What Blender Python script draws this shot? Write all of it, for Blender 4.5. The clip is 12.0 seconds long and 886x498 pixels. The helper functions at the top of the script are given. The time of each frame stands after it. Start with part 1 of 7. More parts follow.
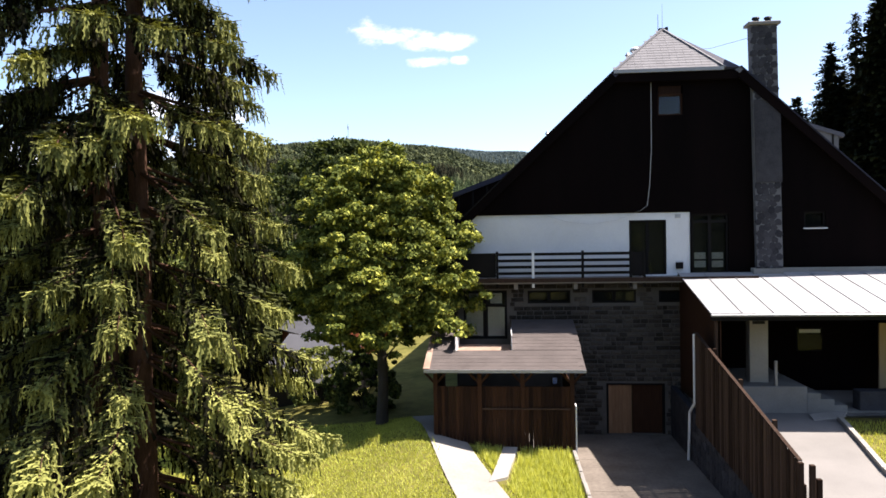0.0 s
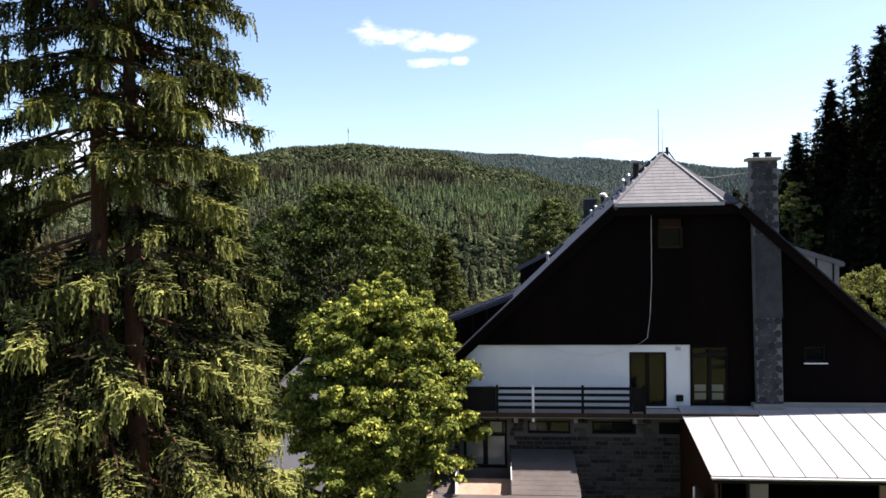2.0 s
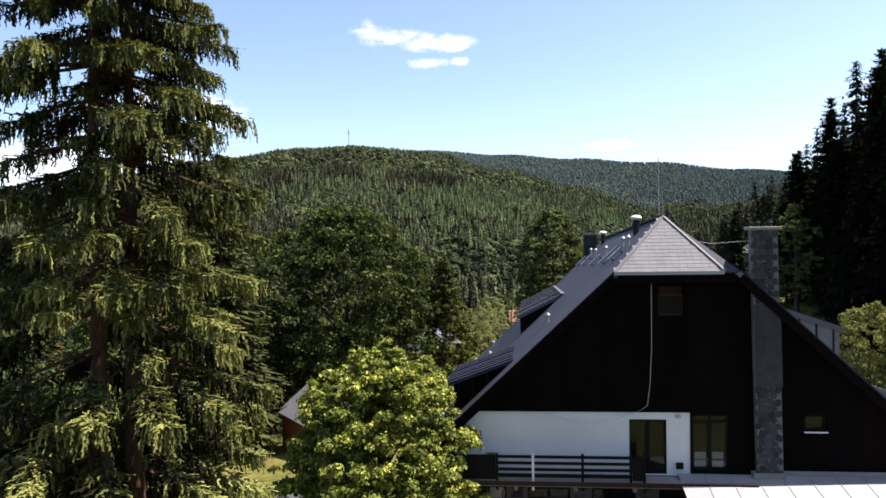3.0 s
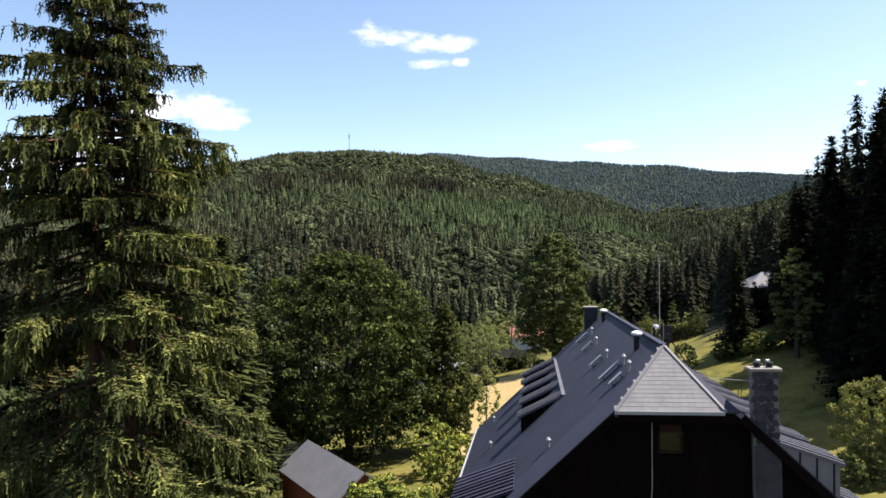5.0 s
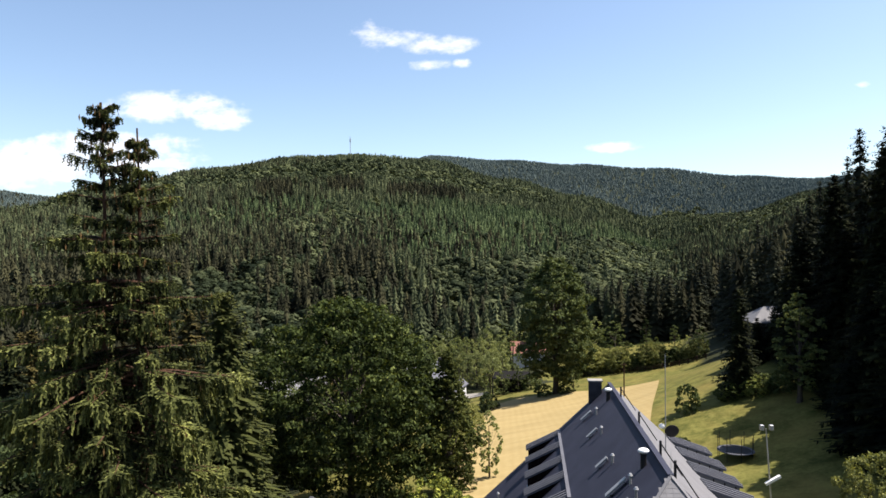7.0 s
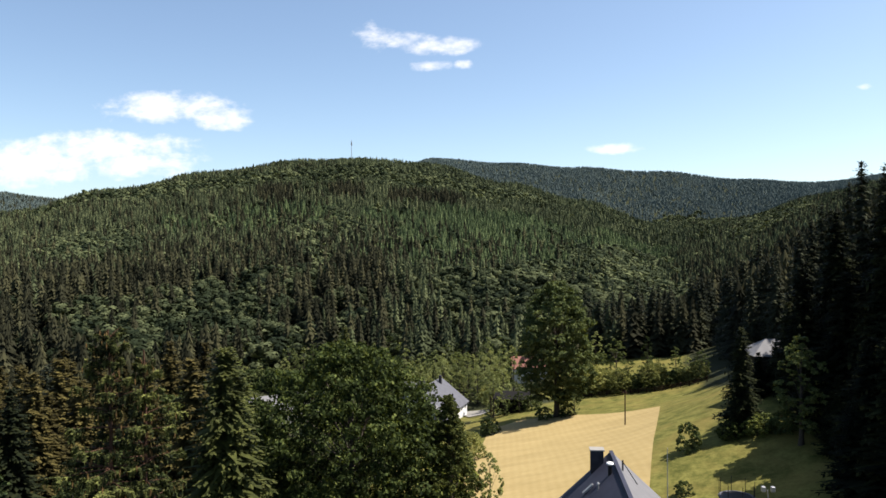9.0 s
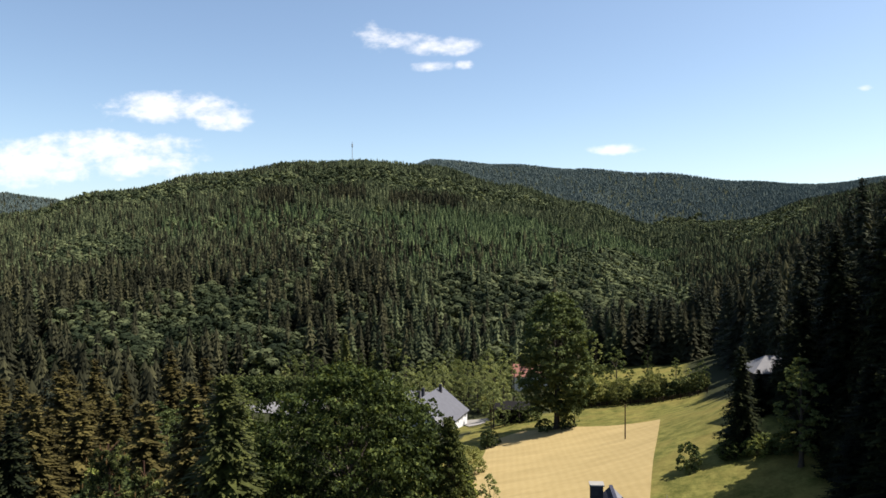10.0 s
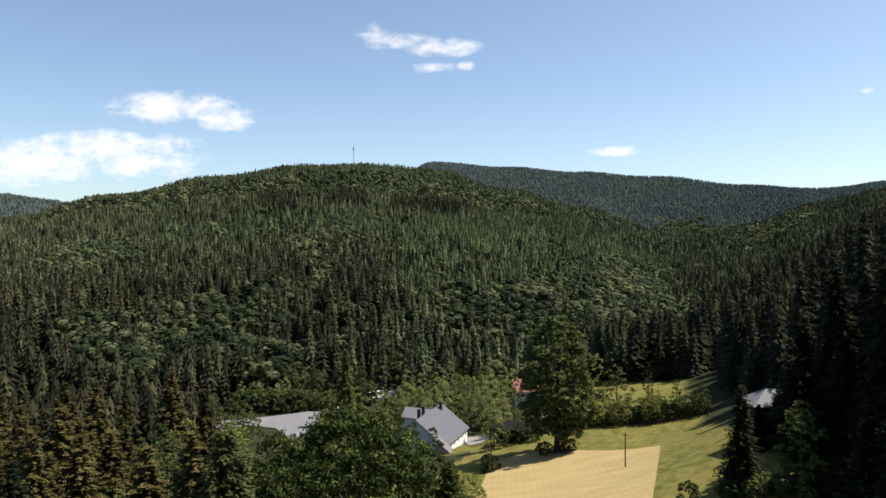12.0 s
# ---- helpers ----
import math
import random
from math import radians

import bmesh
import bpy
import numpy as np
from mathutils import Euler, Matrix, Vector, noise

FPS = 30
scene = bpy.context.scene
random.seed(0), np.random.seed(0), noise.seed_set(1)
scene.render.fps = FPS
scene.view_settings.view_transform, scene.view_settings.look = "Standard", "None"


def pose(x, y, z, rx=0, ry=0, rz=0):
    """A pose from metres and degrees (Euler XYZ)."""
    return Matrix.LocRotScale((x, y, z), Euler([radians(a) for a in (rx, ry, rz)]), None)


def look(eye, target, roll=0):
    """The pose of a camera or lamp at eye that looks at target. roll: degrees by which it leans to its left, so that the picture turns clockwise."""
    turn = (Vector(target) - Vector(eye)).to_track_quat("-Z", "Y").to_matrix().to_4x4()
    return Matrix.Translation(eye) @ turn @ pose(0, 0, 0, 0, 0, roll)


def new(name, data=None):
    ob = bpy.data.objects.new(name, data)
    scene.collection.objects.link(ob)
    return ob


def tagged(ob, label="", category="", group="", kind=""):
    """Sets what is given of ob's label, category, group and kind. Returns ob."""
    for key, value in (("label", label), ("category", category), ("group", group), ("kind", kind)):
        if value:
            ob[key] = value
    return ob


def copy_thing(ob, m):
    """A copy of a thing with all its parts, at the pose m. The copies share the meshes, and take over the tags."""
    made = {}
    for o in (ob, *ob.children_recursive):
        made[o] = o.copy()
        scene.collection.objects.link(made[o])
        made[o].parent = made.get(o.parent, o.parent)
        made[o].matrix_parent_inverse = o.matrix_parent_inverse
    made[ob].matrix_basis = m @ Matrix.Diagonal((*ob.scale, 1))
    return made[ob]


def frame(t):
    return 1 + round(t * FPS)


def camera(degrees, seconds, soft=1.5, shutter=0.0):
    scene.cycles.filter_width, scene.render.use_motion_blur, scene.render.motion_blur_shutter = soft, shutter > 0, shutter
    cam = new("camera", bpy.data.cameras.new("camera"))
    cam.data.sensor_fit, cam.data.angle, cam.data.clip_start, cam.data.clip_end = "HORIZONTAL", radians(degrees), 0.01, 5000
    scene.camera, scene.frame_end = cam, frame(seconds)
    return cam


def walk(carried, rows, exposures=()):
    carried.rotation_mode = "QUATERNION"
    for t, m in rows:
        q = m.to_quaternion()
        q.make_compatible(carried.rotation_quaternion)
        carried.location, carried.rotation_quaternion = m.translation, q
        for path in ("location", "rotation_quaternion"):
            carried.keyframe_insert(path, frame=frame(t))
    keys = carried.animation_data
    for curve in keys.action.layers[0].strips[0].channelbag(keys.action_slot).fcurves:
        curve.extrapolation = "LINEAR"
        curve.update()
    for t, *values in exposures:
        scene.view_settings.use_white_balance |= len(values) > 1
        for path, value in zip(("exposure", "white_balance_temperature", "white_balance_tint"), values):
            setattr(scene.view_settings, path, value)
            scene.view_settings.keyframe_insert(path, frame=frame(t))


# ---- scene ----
cam = camera(65.0, 12.0, soft=1.6)
EYE = 7.7
ROWS = [
    (0.0, 0.000, 0.000, 0.000, 4.97, -0.84, 0.90),
    (0.5, 0.007, 0.029, 1.235, 4.97, -0.83, 0.89),
    (1.0, 0.022, 0.056, 2.482, 4.97, -0.81, 0.88),
    (1.5, 0.035, 0.082, 3.720, 4.98, -0.79, 0.86),
    (2.0, 0.072, 0.105, 5.029, 4.98, -0.78, 0.84),
    (2.5, 0.092, 0.127, 6.307, 4.99, -0.76, 0.83),
    (3.0, 0.113, 0.147, 7.590, 5.00, -0.75, 0.80),
    (5.0, 0.157, 0.210, 12.813, 5.03, -0.68, 0.70),
    (5.5, 0.137, 0.221, 14.102, 5.04, -0.66, 0.66),
    (6.0, 0.112, 0.230, 15.494, 5.05, -0.64, 0.63),
    (6.5, 0.016, 0.238, 16.800, 5.07, -0.63, 0.59),
    (7.0, -0.085, 0.244, 18.099, 5.08, -0.61, 0.55),
    (9.0, -0.154, 0.249, 23.053, 5.15, -0.53, 0.38),
    (9.5, -0.146, 0.246, 24.237, 5.17, -0.51, 0.33),
    (10.0, -0.121, 0.241, 25.554, 5.19, -0.49, 0.27),
    (10.5, -0.107, 0.234, 26.706, 5.21, -0.47, 0.22),
    (11.0, -0.118, 0.226, 27.930, 5.23, -0.45, 0.16),
    (11.5, -0.121, 0.216, 29.153, 5.25, -0.43, 0.10),
    (12.0, -0.087, 0.204, 30.486, 5.27, -0.41, 0.04),
]
walk(cam, [(t, pose(x, y, EYE + z, 90 + pitch, roll, yaw)) for t, x, y, z, yaw, pitch, roll in ROWS],
     exposures=[(0.0, 1.88, 6480, 18), (2.5, 1.71, 6450, 17), (5.5, 1.55, 6400, 15), (7.0, 1.41, 6420, 14), (9.5, 1.24, 6450, 12), (12.0, 1.12, 6450, 12)])

# ---- world and sun ----
SUN_EL, SUN_AZ = 59.0, 10.0          # degrees: height, and turn from +x towards +y
sun_dir = Vector((math.cos(radians(SUN_EL)) * math.cos(radians(SUN_AZ)), math.cos(radians(SUN_EL)) * math.sin(radians(SUN_AZ)), math.sin(radians(SUN_EL))))
sun = new("sun", bpy.data.lights.new("sun", "SUN"))
sun.data.energy, sun.data.angle, sun.data.color = 4.6, radians(0.53), (1.0, 0.93, 0.82)
sun.matrix_world = look(sun_dir * 50, (0, 0, 0))

world = bpy.data.worlds.new("sky")
scene.world = world
world.use_nodes = True


def link(nt, a, b):
    nt.links.new(a, b)


def node(nt, kind, **values):
    n = nt.nodes.new(kind)
    for k, v in values.items():
        n.inputs[k.replace("_", " ")].default_value = v
    return n


def math_node(nt, op, a, b=None, clamp=False):
    n = nt.nodes.new("ShaderNodeMath")
    n.operation, n.use_clamp = op, clamp
    for i, v in enumerate((a, b)):
        if v is None:
            continue
        if isinstance(v, (int, float)):
            n.inputs[i].default_value = v
        else:
            link(nt, v, n.inputs[i])
    return n.outputs[0]


def build_sky():
    nt = world.node_tree
    nt.nodes.clear()
    sky = nt.nodes.new("ShaderNodeTexSky")
    sky.sky_type = "NISHITA"
    sky.sun_disc = False
    sky.sun_elevation = radians(SUN_EL)
    sky.sun_rotation = radians(90 - SUN_AZ)
    sky.altitude, sky.air_density, sky.dust_density, sky.ozone_density = 600, 0.85, 1.7, 0.4
    co = nt.nodes.new("ShaderNodeTexCoord")
    sep = nt.nodes.new("ShaderNodeSeparateXYZ")
    link(nt, co.outputs["Generated"], sep.inputs[0])
    # sky-plane coordinates: sideways and upward slope of each direction
    ahead = math_node(nt, "MAXIMUM", sep.outputs["Y"], 0.05)
    u = math_node(nt, "DIVIDE", sep.outputs["X"], ahead)
    v = math_node(nt, "DIVIDE", sep.outputs["Z"], ahead)
    comb = nt.nodes.new("ShaderNodeCombineXYZ")
    link(nt, u, comb.inputs[0])
    link(nt, math_node(nt, "MULTIPLY", v, 1.7), comb.inputs[1])
    noise_a = node(nt, "ShaderNodeTexNoise", Scale=22.0, Detail=8.0, Roughness=0.55, Distortion=0.2)
    link(nt, comb.outputs[0], noise_a.inputs["Vector"])
    noise_b = node(nt, "ShaderNodeTexNoise", Scale=70.0, Detail=6.0, Roughness=0.6)
    link(nt, comb.outputs[0], noise_b.inputs["Vector"])
    billow = math_node(nt, "ADD", math_node(nt, "MULTIPLY", math_node(nt, "SUBTRACT", noise_a.outputs["Fac"], 0.5), 4.4), math_node(nt, "MULTIPLY", math_node(nt, "SUBTRACT", noise_b.outputs["Fac"], 0.5), 1.6))
    total = None
    # centre u, centre v, half width, half height, weight
    for cu, cv, wu, wv, k in CLOUDS:
        du = math_node(nt, "DIVIDE", math_node(nt, "SUBTRACT", u, cu), wu)
        dv = math_node(nt, "DIVIDE", math_node(nt, "SUBTRACT", v, cv), wv)
        d = math_node(nt, "ADD", math_node(nt, "MULTIPLY", du, du), math_node(nt, "MULTIPLY", dv, dv))
        g = math_node(nt, "MULTIPLY", math_node(nt, "SUBTRACT", 1.0, d), k)
        g = math_node(nt, "MAXIMUM", g, -1.6)
        total = g if total is None else math_node(nt, "MAXIMUM", total, g)
    shape = math_node(nt, "ADD", total, billow)
    ramp = nt.nodes.new("ShaderNodeMapRange")
    ramp.interpolation_type = "SMOOTHSTEP"
    ramp.inputs["From Min"].default_value, ramp.inputs["From Max"].default_value = -0.55, 1.75
    link(nt, shape, ramp.inputs["Value"])
    ahead_only = math_node(nt, "GREATER_THAN", sep.outputs["Y"], 0.3)
    mask = math_node(nt, "MULTIPLY", math_node(nt, "MULTIPLY", ramp.outputs[0], ahead_only), 0.93)
    mix = nt.nodes.new("ShaderNodeMix")
    mix.data_type = "RGBA"
    link(nt, mask, mix.inputs[0])
    hue = nt.nodes.new("ShaderNodeMix")
    hue.data_type, hue.blend_type = "RGBA", "MULTIPLY"
    hue.inputs[0].default_value = 1.0
    hue.inputs[7].default_value = (1.03, 1.055, 1.0, 1)
    link(nt, sky.outputs[0], hue.inputs[6])
    link(nt, hue.outputs[2], mix.inputs[6])
    mix.inputs[7].default_value = (CLOUD_WHITE, CLOUD_WHITE, CLOUD_WHITE * 1.01, 1)
    bg = nt.nodes.new("ShaderNodeBackground")
    bg.inputs["Strength"].default_value = SKY_STRENGTH
    link(nt, mix.outputs[2], bg.inputs["Color"])
    out = nt.nodes.new("ShaderNodeOutputWorld")
    link(nt, bg.outputs[0], out.inputs["Surface"])


SKY_STRENGTH, CLOUD_WHITE = 0.082, 6.3
CLOUDS = [(-0.1900, 0.2975, 0.024, 0.0170, 0.75), (-0.1470, 0.2915, 0.0300, 0.0100, 0.7), (-0.0915, 0.2836, 0.0554, 0.0125, 1.1), (-0.1080, 0.2547, 0.0246, 0.0070, 0.7),
          (-0.0590, 0.2551, 0.0105, 0.0060, 0.7), (-0.5031, 0.2050, 0.0978, 0.0219, 1.3), (-0.4244, 0.1868, 0.0476, 0.0168, 1.1), (-0.6191, 0.1475, 0.1509, 0.0222, 1.3),
          (-0.7191, 0.1230, 0.1178, 0.0310, 1.3), (-0.5477, 0.1210, 0.1056, 0.0187, 1.0), (0.1566, 0.1313, 0.0343, 0.0072, 1.0), (0.4896, 0.2094, 0.0095, 0.0039, 0.6)]
build_sky()


# ---- materials ----
def ramp_colors(nt, fac, stops):
    r = nt.nodes.new("ShaderNodeValToRGB")
    while len(r.color_ramp.elements) < len(stops):
        r.color_ramp.elements.new(0.5)
    for e, (p, c) in zip(r.color_ramp.elements, stops):
        e.position, e.color = p, (*c, 1)
    link(nt, fac, r.inputs[0])
    return r.outputs[0]


def surface(name, dark, light, scale=4.0, fine=40.0, rough=0.8, metal=0.0, bump=0.15, bump_scale=None, stretch=(1, 1, 1), contrast=0.5, pieces=0.0, spec=0.5):
    """A grained surface: two scales of noise between two colours, roughness and fine relief. pieces: how much each object differs."""
    m = bpy.data.materials.new(name)
    m.use_nodes = True
    nt = m.node_tree
    p = nt.nodes["Principled BSDF"]
    p.inputs["Metallic"].default_value = metal
    p.inputs["Specular IOR Level"].default_value = spec
    co = nt.nodes.new("ShaderNodeNewGeometry")
    mp = nt.nodes.new("ShaderNodeMapping")
    mp.inputs["Scale"].default_value = stretch
    link(nt, co.outputs["Position"], mp.inputs["Vector"])
    big = node(nt, "ShaderNodeTexNoise", Scale=scale, Detail=4.0, Roughness=0.6)
    small = node(nt, "ShaderNodeTexNoise", Scale=fine, Detail=3.0, Roughness=0.7)
    for n in (big, small):
        link(nt, mp.outputs[0], n.inputs["Vector"])
    f = math_node(nt, "ADD", math_node(nt, "MULTIPLY", big.outputs["Fac"], 0.6), math_node(nt, "MULTIPLY", small.outputs["Fac"], 0.4))
    if pieces:
        info = nt.nodes.new("ShaderNodeObjectInfo")
        f = math_node(nt, "ADD", f, math_node(nt, "MULTIPLY", math_node(nt, "SUBTRACT", info.outputs["Random"], 0.5), pieces))
    col = ramp_colors(nt, f, [(0.5 - contrast / 2, dark), (0.5 + contrast / 2, light)])
    link(nt, col, p.inputs["Base Color"])
    r = nt.nodes.new("ShaderNodeMapRange")
    r.inputs["To Min"].default_value, r.inputs["To Max"].default_value = max(0.02, rough - 0.12), min(1.0, rough + 0.12)
    link(nt, small.outputs["Fac"], r.inputs["Value"])
    link(nt, r.outputs[0], p.inputs["Roughness"])
    b = node(nt, "ShaderNodeBump", Strength=bump, Distance=0.02)
    link(nt, small.outputs["Fac"], b.inputs["Height"])
    link(nt, b.outputs[0], p.inputs["Normal"])
    return m


def foliage(name, dark, mid, light, scale=0.6, fine=9.0, through_light=0.35, rough=0.7, per_object=0.25, gloss=0.12, facets=0.25):
    """Leaves: a two-sided sheet that lets some light through; colour drifts over the crown and from leaf to leaf."""
    m = bpy.data.materials.new(name)
    m.use_nodes = True
    nt = m.node_tree
    p = nt.nodes["Principled BSDF"]
    out = nt.nodes["Material Output"]
    geo = nt.nodes.new("ShaderNodeNewGeometry")
    big = node(nt, "ShaderNodeTexNoise", Scale=scale, Detail=3.0)
    small = node(nt, "ShaderNodeTexNoise", Scale=fine, Detail=1.0)
    for n in (big, small):
        link(nt, geo.outputs["Position"], n.inputs["Vector"])
    info = nt.nodes.new("ShaderNodeObjectInfo")
    f = math_node(nt, "ADD", math_node(nt, "MULTIPLY", big.outputs["Fac"], 0.45), math_node(nt, "MULTIPLY", small.outputs["Fac"], 0.3))
    f = math_node(nt, "ADD", f, math_node(nt, "MULTIPLY", math_node(nt, "SUBTRACT", geo.outputs["Random Per Island"], 0.5), facets))
    f = math_node(nt, "ADD", f, 0.125)
    f = math_node(nt, "ADD", f, math_node(nt, "MULTIPLY", math_node(nt, "SUBTRACT", info.outputs["Random"], 0.5), per_object))
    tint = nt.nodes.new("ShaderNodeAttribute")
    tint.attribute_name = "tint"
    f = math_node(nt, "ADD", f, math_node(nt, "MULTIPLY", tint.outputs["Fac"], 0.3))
    col = ramp_colors(nt, f, [(0.25, dark), (0.5, mid), (0.78, light)])
    link(nt, col, p.inputs["Base Color"])
    p.inputs["Roughness"].default_value = rough
    p.inputs["Specular IOR Level"].default_value = gloss
    tr = nt.nodes.new("ShaderNodeBsdfTranslucent")
    bright = nt.nodes.new("ShaderNodeMix")
    bright.data_type, bright.blend_type = "RGBA", "MULTIPLY"
    bright.inputs[0].default_value = 1.0
    link(nt, col, bright.inputs[6])
    bright.inputs[7].default_value = (1.5, 1.45, 0.7, 1)
    link(nt, bright.outputs[2], tr.inputs["Color"])
    mx = nt.nodes.new("ShaderNodeMixShader")
    mx.inputs[0].default_value = through_light
    link(nt, p.outputs[0], mx.inputs[1])
    link(nt, tr.outputs[0], mx.inputs[2])
    link(nt, mx.outputs[0], out.inputs["Surface"])
    return m


def glass(name, tint=(0.8, 0.82, 0.82), rough=0.02):
    m = bpy.data.materials.new(name)
    m.use_nodes = True
    nt = m.node_tree
    out = nt.nodes["Material Output"]
    gl = nt.nodes.new("ShaderNodeBsdfGlossy")
    gl.inputs["Roughness"].default_value = rough
    gl.inputs["Color"].default_value = (0.38, 0.4, 0.43, 1)
    tp = nt.nodes.new("ShaderNodeBsdfTransparent")
    tp.inputs["Color"].default_value = (*tint, 1)
    fr = nt.nodes.new("ShaderNodeFresnel")
    fr.inputs["IOR"].default_value = 1.5
    mx = nt.nodes.new("ShaderNodeMixShader")
    link(nt, fr.outputs[0], mx.inputs[0])
    link(nt, tp.outputs[0], mx.inputs[1])
    link(nt, gl.outputs[0], mx.inputs[2])
    link(nt, mx.outputs[0], out.inputs["Surface"])
    return m


def ground_material():
    """Meadow grass that gives way to needle litter where the woods stand (mesh attribute "wood")."""
    m = surface("grass_ground", (0.05, 0.055, 0.013), (0.14, 0.131, 0.037), 0.4, 2.2, 0.95, bump=0.7, contrast=0.24, spec=0.05)
    nt = m.node_tree
    p = nt.nodes["Principled BSDF"]
    grass = p.inputs["Base Color"].links[0].from_socket
    at = nt.nodes.new("ShaderNodeAttribute")
    at.attribute_name = "wood"
    dry = node(nt, "ShaderNodeTexNoise", Scale=0.12, Detail=7.0, Roughness=0.65)
    geo = nt.nodes.new("ShaderNodeNewGeometry")
    link(nt, geo.outputs["Position"], dry.inputs["Vector"])
    patch = nt.nodes.new("ShaderNodeMix")
    patch.data_type = "RGBA"
    link(nt, math_node(nt, "MULTIPLY", math_node(nt, "SUBTRACT", dry.outputs["Fac"], 0.45), 2.2, True), patch.inputs[0])
    link(nt, grass, patch.inputs[6])
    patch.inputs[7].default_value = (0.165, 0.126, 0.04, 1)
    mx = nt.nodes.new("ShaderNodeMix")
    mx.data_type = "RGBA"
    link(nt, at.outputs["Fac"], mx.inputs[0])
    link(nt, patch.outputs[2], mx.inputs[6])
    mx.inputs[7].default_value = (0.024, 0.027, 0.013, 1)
    link(nt, mx.outputs[2], p.inputs["Base Color"])
    return m


def stubble_material():
    """Mown straw with wavering swathe lines."""
    m = surface("straw_stubble", (0.21, 0.16, 0.072), (0.32, 0.25, 0.12), 0.25, 3.2, 0.95, bump=0.6, contrast=0.5, stretch=(0.45, 1.5, 1), spec=0.05)
    nt = m.node_tree
    p = nt.nodes["Principled BSDF"]
    straw = p.inputs["Base Color"].links[0].from_socket
    geo = nt.nodes.new("ShaderNodeNewGeometry")
    wave = node(nt, "ShaderNodeTexWave", Scale=0.26, Distortion=2.2, Detail=3.0)
    wave.inputs["Detail Scale"].default_value = 1.2
    link(nt, geo.outputs["Position"], wave.inputs["Vector"])
    mx = nt.nodes.new("ShaderNodeMix")
    mx.data_type, mx.blend_type = "RGBA", "MULTIPLY"
    link(nt, math_node(nt, "MULTIPLY", wave.outputs["Fac"], 0.16), mx.inputs[0])
    link(nt, straw, mx.inputs[6])
    mx.inputs[7].default_value = (0.74, 0.68, 0.55, 1)
    link(nt, mx.outputs[2], p.inputs["Base Color"])
    return m


